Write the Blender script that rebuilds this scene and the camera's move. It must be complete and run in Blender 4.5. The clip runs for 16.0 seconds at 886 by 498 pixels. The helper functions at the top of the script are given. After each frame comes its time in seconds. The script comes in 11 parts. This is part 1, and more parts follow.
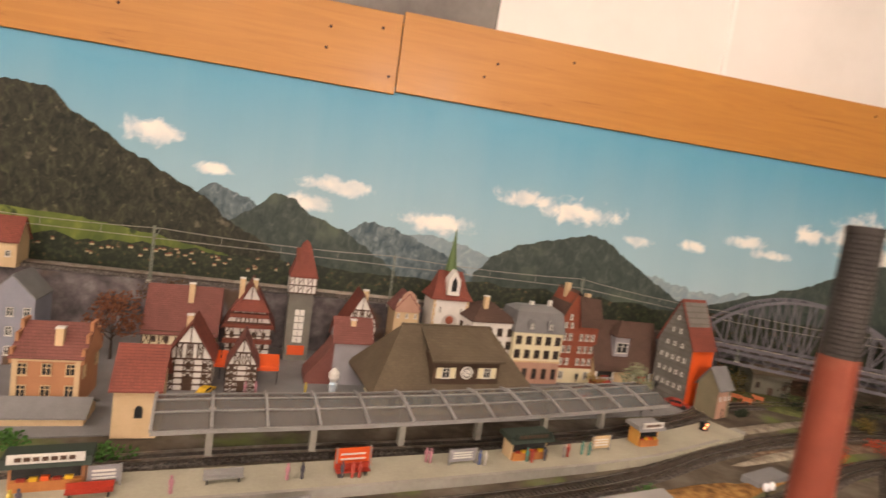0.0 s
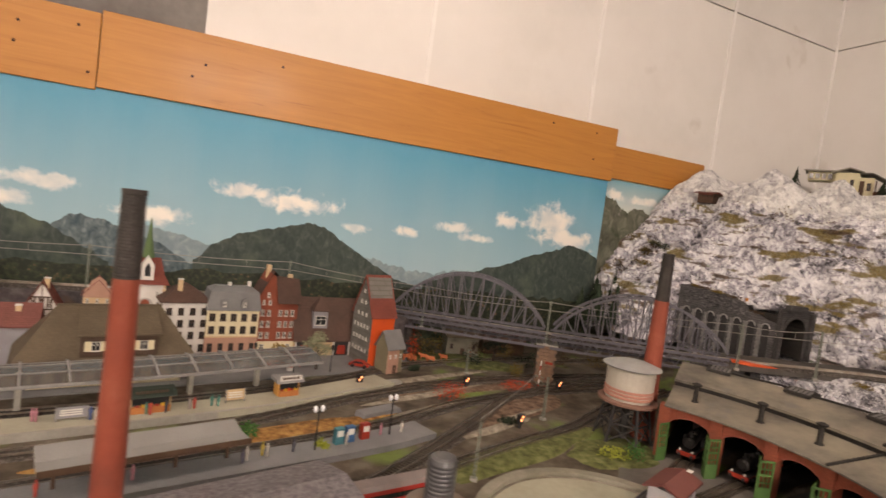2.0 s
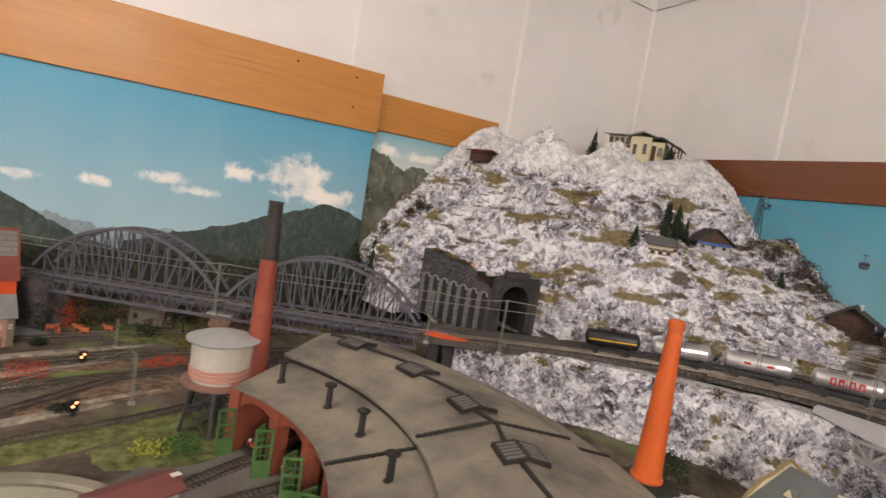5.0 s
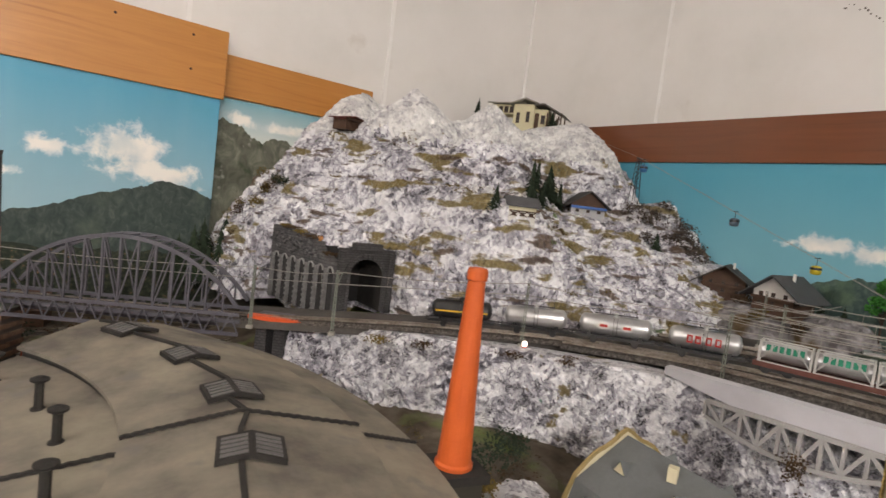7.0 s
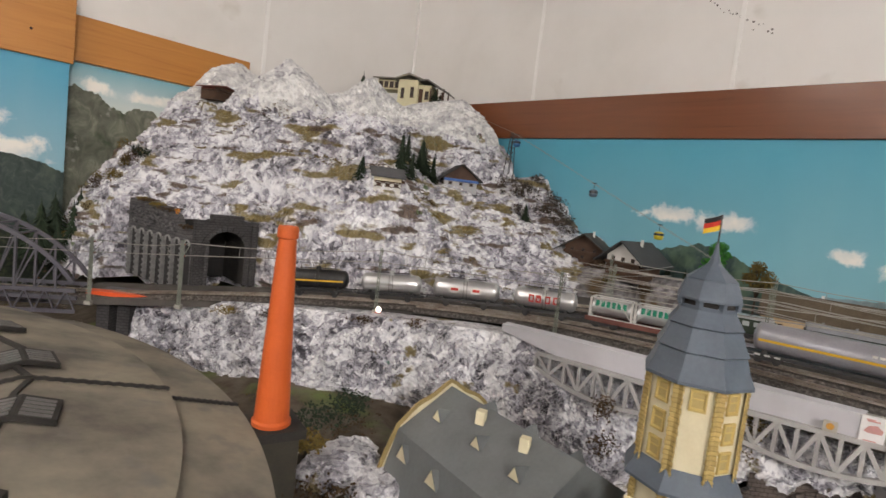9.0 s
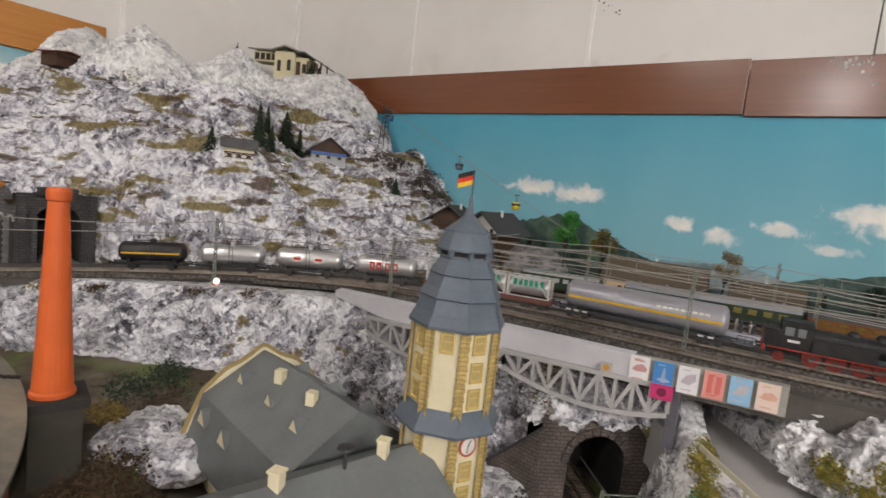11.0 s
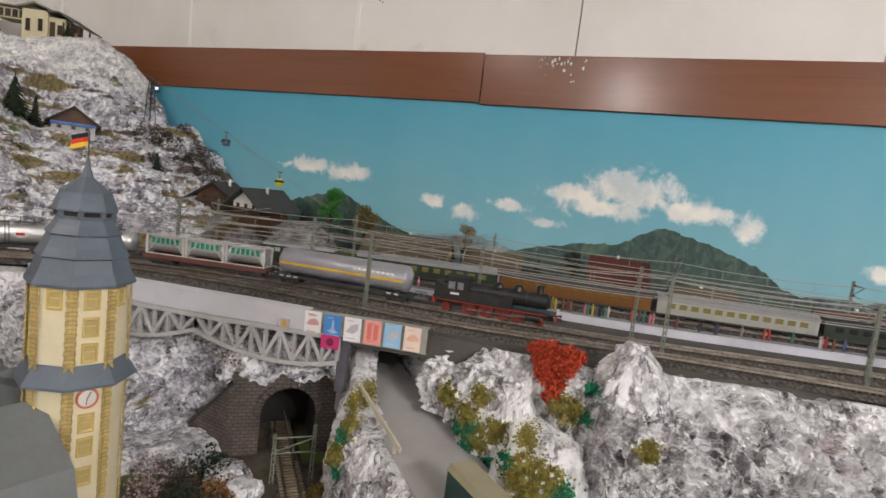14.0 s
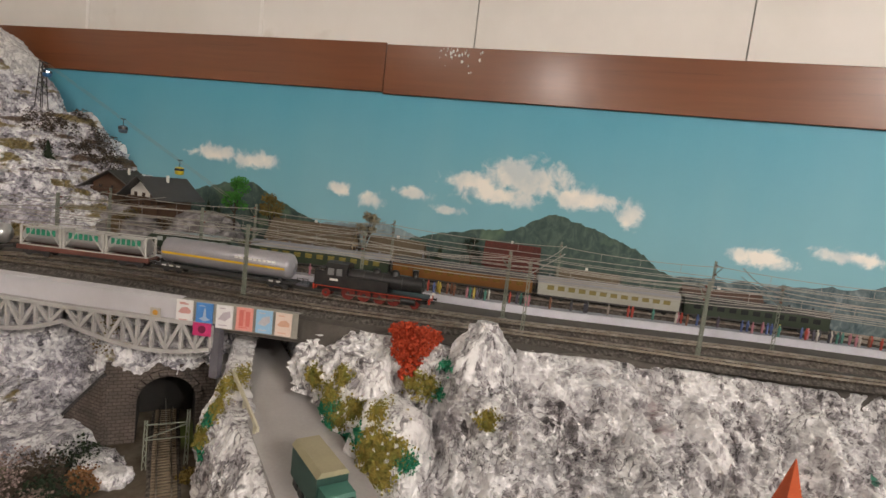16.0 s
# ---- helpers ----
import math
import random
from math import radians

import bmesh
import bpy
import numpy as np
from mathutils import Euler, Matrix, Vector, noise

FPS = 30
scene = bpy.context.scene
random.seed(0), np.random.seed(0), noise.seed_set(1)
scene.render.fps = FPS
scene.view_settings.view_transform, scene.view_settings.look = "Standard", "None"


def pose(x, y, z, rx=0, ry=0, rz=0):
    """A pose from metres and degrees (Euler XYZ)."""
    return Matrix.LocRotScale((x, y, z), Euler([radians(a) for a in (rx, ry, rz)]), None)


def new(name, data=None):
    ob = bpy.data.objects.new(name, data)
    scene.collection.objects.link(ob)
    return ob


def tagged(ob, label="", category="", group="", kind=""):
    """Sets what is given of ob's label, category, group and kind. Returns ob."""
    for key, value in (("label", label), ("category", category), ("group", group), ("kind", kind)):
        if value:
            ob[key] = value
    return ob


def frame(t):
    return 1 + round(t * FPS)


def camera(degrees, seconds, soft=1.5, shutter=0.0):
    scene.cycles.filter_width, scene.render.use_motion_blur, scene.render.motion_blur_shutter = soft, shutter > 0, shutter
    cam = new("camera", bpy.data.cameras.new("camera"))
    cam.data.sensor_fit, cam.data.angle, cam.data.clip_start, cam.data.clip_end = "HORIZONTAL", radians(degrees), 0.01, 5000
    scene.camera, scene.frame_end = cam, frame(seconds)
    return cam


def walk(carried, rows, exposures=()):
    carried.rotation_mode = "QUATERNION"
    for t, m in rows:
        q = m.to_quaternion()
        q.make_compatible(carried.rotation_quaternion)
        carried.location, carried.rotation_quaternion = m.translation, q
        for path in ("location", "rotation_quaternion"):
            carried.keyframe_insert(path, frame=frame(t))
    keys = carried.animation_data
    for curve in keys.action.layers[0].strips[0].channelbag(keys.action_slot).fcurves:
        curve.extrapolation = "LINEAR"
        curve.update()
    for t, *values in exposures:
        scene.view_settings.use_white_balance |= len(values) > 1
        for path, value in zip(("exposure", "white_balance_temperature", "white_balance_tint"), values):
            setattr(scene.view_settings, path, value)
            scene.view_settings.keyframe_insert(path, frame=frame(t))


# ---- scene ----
cam = camera(79.0, 16.0, shutter=0.35)
ROWS = [
    (0.0, 0.0450, 0.0018, 1.2177, 84.85, -8.12, -10.20),
    (0.5, 0.0868, -0.0787, 1.2474, 86.46, -8.03, -17.48),
    (1.0, 0.1733, -0.1755, 1.2554, 86.68, -6.85, -21.68),
    (1.5, 0.2838, -0.2427, 1.2559, 87.27, -6.94, -21.71),
    (2.0, 0.3804, -0.2516, 1.2450, 86.71, -7.38, -23.60),
    (2.5, 0.4898, -0.2525, 1.2485, 85.90, -8.36, -26.18),
    (3.0, 0.5930, -0.2738, 1.2551, 84.80, -9.04, -27.18),
    (3.5, 0.6959, -0.3149, 1.2678, 84.04, -8.24, -27.53),
    (4.0, 0.8038, -0.3465, 1.2881, 84.15, -9.42, -27.45),
    (6.5, 1.1850, -0.3226, 1.2366, 85.78, -6.57, -34.93),
    (7.0, 1.2295, -0.3296, 1.2292, 85.58, -6.99, -36.71),
    (7.5, 1.2603, -0.3441, 1.2248, 85.59, -7.13, -38.68),
    (8.0, 1.2821, -0.3677, 1.2230, 85.51, -7.17, -40.89),
    (8.5, 1.2941, -0.3895, 1.2196, 85.23, -6.90, -43.19),
    (11.0, 1.3906, -0.5317, 1.2097, 83.90, -6.29, -53.12),
    (11.5, 1.4081, -0.5624, 1.2092, 84.00, -6.08, -55.85),
    (12.0, 1.4226, -0.5949, 1.2099, 84.07, -6.15, -58.41),
    (12.5, 1.4335, -0.6528, 1.2150, 84.34, -6.11, -61.49),
    (13.0, 1.4426, -0.6903, 1.2115, 84.05, -6.41, -63.74),
    (13.5, 1.4543, -0.7244, 1.2116, 84.16, -6.68, -66.22),
    (14.0, 1.4506, -0.7546, 1.2140, 84.19, -6.90, -68.15),
    (14.5, 1.4539, -0.7813, 1.2169, 83.95, -7.04, -69.87),
    (15.0, 1.4625, -0.8160, 1.2206, 83.81, -7.14, -71.90),
    (15.5, 1.4610, -0.8425, 1.2255, 83.56, -6.74, -73.09),
    (16.0, 1.4537, -0.8627, 1.2306, 83.40, -6.75, -73.69),
]
EXPOSURES = [(0.0, 0.15, 8000, 22), (1.0, -0.06, 7850, 21), (2.5, -0.03, 7500, 20), (4.0, 0.02, 6950, 18), (7.0, 0.04, 6550, 12), (11.0, -0.05, 6300, 11), (14.8, -0.08, 6300, 11), (15.4, -0.14, 6650, 12), (16.0, -0.16, 6900, 12)]
walk(cam, [(t, pose(x, y, z, rx, ry, rz)) for t, x, y, z, rx, ry, rz in ROWS], EXPOSURES)

# ---- light: a closed room lit by assumed ceiling tubes, out of view ----
world = bpy.data.worlds.new("room_world")
scene.world = world
world.use_nodes = True
world.node_tree.nodes["Background"].inputs[0].default_value = (0.9, 0.85, 0.8, 1)
world.node_tree.nodes["Background"].inputs[1].default_value = 0.008

# First lamp follows the board's reflection; the other two are added to balance wall brightness.
UNSEEN_TUBES = [(-1.05, -0.36, 2.29, 1.1, 34, (1.0, 0.95, 0.92)), (0.35, -2.72, 2.29, 1.1, 130, (1.0, 0.95, 0.92)), (0.75, 0.20, 2.29, 0.6, 13, (1.0, 0.90, 0.82))]
for x, y, z, length, watts, tint in UNSEEN_TUBES:
    for side in (-0.25, 0.25):
        lamp = bpy.data.lights.new("tube_light", "POINT")
        lamp.shadow_soft_size, lamp.energy, lamp.color = 0.05, watts / 2, tint
        new("tube_light", lamp).matrix_world = pose(x + side * length, y, z - 0.06)


# ---- mesh helpers ----
class Shape:
    """A list of vertices and faces to which solids are added."""

    def __init__(self):
        self.v, self.f, self.m = [], [], []

    def add(self, verts, faces, slot=0):
        n = len(self.v)
        self.v += [tuple(p) for p in verts]
        self.f += [tuple(n + i for i in face) for face in faces]
        self.m += [slot] * len(faces)
        return self

    def box(self, x0, x1, y0, y1, z0, z1, slot=0):
        return self.add([(x, y, z) for z in (z0, z1) for y in (y0, y1) for x in (x0, x1)],
                        [(0, 2, 3, 1), (4, 5, 7, 6), (0, 1, 5, 4), (2, 6, 7, 3), (0, 4, 6, 2), (1, 3, 7, 5)], slot)

    def beam(self, a, b, w, h=None, slot=0, up=(0, 0, 1)):
        """A square bar from a to b."""
        a, b, h = Vector(a), Vector(b), h or w
        d = (b - a).normalized()
        s = d.cross(Vector(up))
        s = s.normalized() if s.length > 1e-4 else Vector((1, 0, 0))
        u = s.cross(d)
        pts = [p + s * (i * w / 2) + u * (j * h / 2) for p in (a, b) for i, j in ((-1, -1), (1, -1), (1, 1), (-1, 1))]
        return self.add(pts, [(3, 2, 1, 0), (4, 5, 6, 7), (0, 1, 5, 4), (1, 2, 6, 5), (2, 3, 7, 6), (3, 0, 4, 7)], slot)

    def cyl(self, a, b, r0, r1=None, n=10, slot=0, caps=True):
        a, b = Vector(a), Vector(b)
        r1 = r0 if r1 is None else r1
        d = (b - a).normalized()
        s = d.orthogonal().normalized()
        u = d.cross(s)
        ring = [s * math.cos(2 * math.pi * i / n) + u * math.sin(2 * math.pi * i / n) for i in range(n)]
        pts = [a + c * r0 for c in ring] + [b + c * r1 for c in ring]
        faces = [(i, (i + 1) % n, n + (i + 1) % n, n + i) for i in range(n)]
        if caps:
            faces += [tuple(range(n))[::-1], tuple(range(n, 2 * n))]
        return self.add(pts, faces, slot)

    def lathe(self, profile, n=16, x=0, y=0, slot=0, turn=0.0):
        """Rings of (radius, z) round an upright axis."""
        pts = [(x + r * math.cos(turn + 2 * math.pi * i / n), y + r * math.sin(turn + 2 * math.pi * i / n), z) for r, z in profile for i in range(n)]
        faces = [(k * n + i, k * n + (i + 1) % n, (k + 1) * n + (i + 1) % n, (k + 1) * n + i) for k in range(len(profile) - 1) for i in range(n)]
        faces += [tuple(range(n))[::-1], tuple(range((len(profile) - 1) * n, len(profile) * n))]
        return self.add(pts, faces, slot)

    def prism(self, outline, axis, lo, hi, slot=0):
        """A flat outline pushed out along an axis. Outline pairs are the two other axes in order."""
        n = len(outline)
        def at(p, h):
            return (h, *p) if axis == "x" else (p[0], h, p[1]) if axis == "y" else (*p, h)
        faces = [tuple(range(n)), tuple(range(n, 2 * n))[::-1]] + [(i, n + i, n + (i + 1) % n, (i + 1) % n) for i in range(n)]
        return self.add([at(p, lo) for p in outline] + [at(p, hi) for p in outline], faces, slot)

    def grid(self, rows, slot=0):
        """A sheet from rows of points."""
        w = len(rows[0])
        return self.add([p for row in rows for p in row],
                        [(k * w + i, k * w + i + 1, (k + 1) * w + i + 1, (k + 1) * w + i) for k in range(len(rows) - 1) for i in range(w - 1)], slot)

    def bent(self, pts, w, h, slot=0, up=(0, 0, 1)):
        """One bar with a square section that follows a line of points."""
        pts = [Vector(p) for p in pts]
        rows = []
        for i, p in enumerate(pts):
            d = (pts[min(i + 1, len(pts) - 1)] - pts[max(i - 1, 0)]).normalized()
            s = d.cross(Vector(up)).normalized()
            u = s.cross(d)
            rows.append([p + s * (a * w / 2) + u * (b * h / 2) for a, b in ((-1, -1), (1, -1), (1, 1), (-1, 1), (-1, -1))])
        n = len(self.v)
        self.grid(rows, slot)
        self.f += [(n, n + 1, n + 2, n + 3), (n + 5 * len(pts) - 2, n + 5 * len(pts) - 3, n + 5 * len(pts) - 4, n + 5 * len(pts) - 5)]
        self.m += [slot, slot]
        return self

    def mesh(self, name, *mats, smooth=False):
        me = bpy.data.meshes.new(name)
        me.from_pydata(self.v, [], self.f)
        for m in mats:
            me.materials.append(m)
        if len(mats) > 1:
            me.polygons.foreach_set("material_index", self.m)
        if smooth:
            me.polygons.foreach_set("use_smooth", [True] * len(self.f))
        bm = bmesh.new()
        bm.from_mesh(me)
        bmesh.ops.recalc_face_normals(bm, faces=bm.faces)
        bm.to_mesh(me)
        bm.free()
        return me


def part(name, shape, material, parent, label="", smooth=False, at=None):
    """One mesh object under a thing or a part. shape: a Shape or a ready mesh."""
    mats = material if isinstance(material, (list, tuple)) else (material,)
    data = shape if isinstance(shape, bpy.types.Mesh) else shape.mesh(name, *mats, smooth=smooth)
    ob = new(name, data)
    ob.parent = parent
    if at is not None:
        ob.matrix_basis = at
    return tagged(ob, label)


def thing(name, label, category, m=None, group="", kind=""):
    """An Empty that parents the parts of a thing."""
    ob = new(name)
    ob.empty_display_size = 0.01
    ob.matrix_basis = m if m is not None else Matrix()
    return tagged(ob, label, category, group, kind)


def single(name, shape, material, label, category, m=None, group="", kind="", smooth=False):
    """A thing of one mesh."""
    ob = part(name, shape, material, None, "", smooth, m)
    return tagged(ob, label, category, group, kind)


def curve(points, step=0.012):
    """A smooth line through points (Catmull-Rom), as a list of Vectors."""
    p = [Vector(q) for q in points]
    p = [2 * p[0] - p[1]] + p + [2 * p[-1] - p[-2]]
    out = []
    for a, b, c, d in zip(p, p[1:], p[2:], p[3:]):
        n = max(2, int((c - b).length / step))
        for i in range(n):
            t = i / n
            out.append(0.5 * (2 * b + (c - a) * t + (2 * a - 5 * b + 4 * c - d) * t * t + (3 * b - a - 3 * c + d) * t ** 3))
    return out + [p[-2]]


def along(line, s):
    """The place and heading at arc length s on a line of Vectors."""
    for a, b in zip(line, line[1:]):
        d = (b - a).length
        if s <= d:
            break
        s -= d
    h = (b - a).normalized()
    return a + h * s, h


def lerp(a, b, t):
    return a + (b - a) * t


def steps(x, table):
    """Piecewise linear through (x, y) pairs."""
    for (x0, y0), (x1, y1) in zip(table, table[1:]):
        if x <= x1:
            return lerp(y0, y1, max(0.0, (x - x0) / (x1 - x0)))
    return table[-1][1]


# ---- materials ----
def paint(name, colour, other=None, rough=0.6, metal=0.0, scale=40.0, amount=0.5, bump=0.1, fine=400.0, spec=0.4, random=0.0):
    """A surface with coarse and fine variation between two colours."""
    m = bpy.data.materials.new(name)
    m.use_nodes = True
    nt = m.node_tree
    b = nt.nodes["Principled BSDF"]
    other = other or tuple(c * 0.72 for c in colour)
    co = nt.nodes.new("ShaderNodeTexCoord")
    n1, n2 = nt.nodes.new("ShaderNodeTexNoise"), nt.nodes.new("ShaderNodeTexNoise")
    n1.inputs["Scale"].default_value, n1.inputs["Detail"].default_value = scale, 5
    n2.inputs["Scale"].default_value, n2.inputs["Detail"].default_value = fine, 3
    add = nt.nodes.new("ShaderNodeMath")
    add.operation = "MULTIPLY_ADD"
    add.inputs[1].default_value = 0.45
    ramp = nt.nodes.new("ShaderNodeMapRange")
    ramp.inputs[1].default_value, ramp.inputs[2].default_value = 0.52, 0.92
    ramp.inputs[4].default_value = min(1.0, amount * 1.4)
    mix = nt.nodes.new("ShaderNodeMix")
    mix.data_type = "RGBA"
    mix.inputs[6].default_value, mix.inputs[7].default_value = (*colour, 1), (*other, 1)
    for n in (n1, n2):
        nt.links.new(co.outputs["Object"], n.inputs["Vector"])
    nt.links.new(n2.outputs[0], add.inputs[0])
    nt.links.new(n1.outputs[0], add.inputs[2])
    nt.links.new(add.outputs[0], ramp.inputs[0])
    nt.links.new(ramp.outputs[0], mix.inputs[0])
    out = mix.outputs[2]
    if random:
        info = nt.nodes.new("ShaderNodeObjectInfo")
        hsv = nt.nodes.new("ShaderNodeHueSaturation")
        val = nt.nodes.new("ShaderNodeMapRange")
        val.inputs[3].default_value, val.inputs[4].default_value = 1 - random, 1 + random
        nt.links.new(info.outputs["Random"], val.inputs[0])
        nt.links.new(val.outputs[0], hsv.inputs["Value"])
        nt.links.new(out, hsv.inputs["Color"])
        out = hsv.outputs[0]
    nt.links.new(out, b.inputs["Base Color"])
    b.inputs["Roughness"].default_value, b.inputs["Metallic"].default_value = rough, metal
    b.inputs["Specular IOR Level"].default_value = spec
    if bump:
        bp = nt.nodes.new("ShaderNodeBump")
        bp.inputs["Strength"].default_value, bp.inputs["Distance"].default_value = bump, 0.002
        nt.links.new(add.outputs[0], bp.inputs["Height"])
        nt.links.new(bp.outputs[0], b.inputs["Normal"])
    return m


def many(name, stops, rough=0.7):
    """A paint whose colour is picked for each object at random."""
    m = bpy.data.materials.new(name)
    m.use_nodes = True
    nt = m.node_tree
    info, ramp = nt.nodes.new("ShaderNodeObjectInfo"), nt.nodes.new("ShaderNodeValToRGB")
    ramp.color_ramp.interpolation = "CONSTANT"
    for i, c in enumerate(stops):
        e = ramp.color_ramp.elements[i] if i < 2 else ramp.color_ramp.elements.new(0.5)
        e.position, e.color = i / len(stops), (*c, 1)
    for i, c in enumerate(stops):
        ramp.color_ramp.elements[i].position, ramp.color_ramp.elements[i].color = i / len(stops), (*c, 1)
    nt.links.new(info.outputs["Random"], ramp.inputs[0])
    nt.links.new(ramp.outputs[0], nt.nodes["Principled BSDF"].inputs["Base Color"])
    nt.nodes["Principled BSDF"].inputs["Roughness"].default_value = rough
    return m


def glow(name, colour, strength):
    m = bpy.data.materials.new(name)
    m.use_nodes = True
    b = m.node_tree.nodes["Principled BSDF"]
    b.inputs["Base Color"].default_value = (*colour, 1)
    b.inputs["Emission Color"].default_value = (*colour, 1)
    b.inputs["Emission Strength"].default_value = strength
    return m


def tiled(name, colour, joint, rough=0.7, row=0.004, width=0.006, other=None, mortar=0.06, bump=0.5, turned=False):
    """Small courses (roof tiles, brickwork, setts) in the plane of the surface."""
    m = paint(name, colour, other, rough, scale=25, amount=0.7, bump=0)
    nt = m.node_tree
    b = nt.nodes["Principled BSDF"]
    old = b.inputs["Base Color"].links[0].from_socket
    co = nt.nodes.new("ShaderNodeTexCoord")
    sep, com = nt.nodes.new("ShaderNodeSeparateXYZ"), nt.nodes.new("ShaderNodeCombineXYZ")
    flat = nt.nodes.new("ShaderNodeMath")
    flat.operation = "ADD"
    br = nt.nodes.new("ShaderNodeTexBrick")
    br.inputs["Scale"].default_value = 1.0
    br.inputs["Mortar Size"].default_value = row * mortar * 2
    br.inputs["Brick Width"].default_value, br.inputs["Row Height"].default_value = width, row
    br.inputs["Color1"].default_value, br.inputs["Color2"].default_value, br.inputs["Mortar"].default_value = (1, 1, 1, 1), (0.8, 0.8, 0.8, 1), (*joint, 1)
    mul = nt.nodes.new("ShaderNodeMix")
    mul.data_type, mul.blend_type = "RGBA", "MULTIPLY"
    mul.inputs[0].default_value = 1.0
    nt.links.new(co.outputs["Object"], sep.inputs[0])
    nt.links.new(sep.outputs[0], flat.inputs[0])
    nt.links.new(sep.outputs[1], flat.inputs[1])
    nt.links.new(flat.outputs[0], com.inputs[0])
    nt.links.new(sep.outputs[2], com.inputs[1])
    nt.links.new(com.outputs[0], br.inputs["Vector"])
    nt.links.new(old, mul.inputs[6])
    nt.links.new(br.outputs["Color"], mul.inputs[7])
    nt.links.new(mul.outputs[2], b.inputs["Base Color"])
    bp = nt.nodes.new("ShaderNodeBump")
    bp.inputs["Strength"].default_value, bp.inputs["Distance"].default_value = bump, 0.0008
    inv = nt.nodes.new("ShaderNodeMath")
    inv.operation = "SUBTRACT"
    inv.inputs[0].default_value = 1.0
    nt.links.new(br.outputs["Fac"], inv.inputs[1])
    nt.links.new(inv.outputs[0], bp.inputs["Height"])
    nt.links.new(bp.outputs[0], b.inputs["Normal"])
    return m


def ramped(name, scale, stops, detail=8, distort=0.0, rough=0.75, bump=0.5, dist=0.004, stretch=(1, 1, 1), spec=0.3, second=None):
    """A noise run through a colour ramp. second: (scale, low, high, colour) for patches on top."""
    m = bpy.data.materials.new(name)
    m.use_nodes = True
    nt = m.node_tree
    b = nt.nodes["Principled BSDF"]
    co, mp, n = nt.nodes.new("ShaderNodeTexCoord"), nt.nodes.new("ShaderNodeMapping"), nt.nodes.new("ShaderNodeTexNoise")
    mp.inputs["Scale"].default_value = stretch
    n.inputs["Scale"].default_value, n.inputs["Detail"].default_value, n.inputs["Distortion"].default_value = scale, detail, distort
    n.inputs["Roughness"].default_value = 0.62
    ramp = nt.nodes.new("ShaderNodeValToRGB")
    for i, (pos, c) in enumerate(stops):
        e = ramp.color_ramp.elements[i] if i < 2 else ramp.color_ramp.elements.new(pos)
        e.position, e.color = pos, (*c, 1)
    nt.links.new(co.outputs["Object"], mp.inputs[0])
    nt.links.new(mp.outputs[0], n.inputs["Vector"])
    nt.links.new(n.outputs[0], ramp.inputs[0])
    out = ramp.outputs[0]
    for sc, lo, hi, c in second or ():
        n2 = nt.nodes.new("ShaderNodeTexNoise")
        n2.inputs["Scale"].default_value, n2.inputs["Detail"].default_value = sc, 6
        mr = nt.nodes.new("ShaderNodeMapRange")
        mr.inputs[1].default_value, mr.inputs[2].default_value = lo, hi
        mix = nt.nodes.new("ShaderNodeMix")
        mix.data_type = "RGBA"
        mix.inputs[7].default_value = (*c, 1)
        nt.links.new(co.outputs["Object"], n2.inputs["Vector"])
        nt.links.new(n2.outputs[0], mr.inputs[0])
        nt.links.new(mr.outputs[0], mix.inputs[0])
        nt.links.new(out, mix.inputs[6])
        out = mix.outputs[2]
    nt.links.new(out, b.inputs["Base Color"])
    b.inputs["Roughness"].default_value, b.inputs["Specular IOR Level"].default_value = rough, spec
    if bump:
        bp = nt.nodes.new("ShaderNodeBump")
        bp.inputs["Strength"].default_value, bp.inputs["Distance"].default_value = bump, dist
        nt.links.new(n.outputs[0], bp.inputs["Height"])
        nt.links.new(bp.outputs[0], b.inputs["Normal"])
    return m


def wooden(name, light, dark, rough=0.4, along_axis=(0.6, 8, 14), coat=0.0, scale=6.0):
    m = ramped(name, scale, [(0.35, light), (0.62, tuple(lerp(a, b, 0.35) for a, b in zip(light, dark))), (0.72, dark)], detail=6, distort=1.2, rough=rough, bump=0.05, stretch=along_axis, spec=0.5)
    m.node_tree.nodes["Principled BSDF"].inputs["Coat Weight"].default_value = coat
    m.node_tree.nodes["Principled BSDF"].inputs["Coat Roughness"].default_value = 0.18
    return m


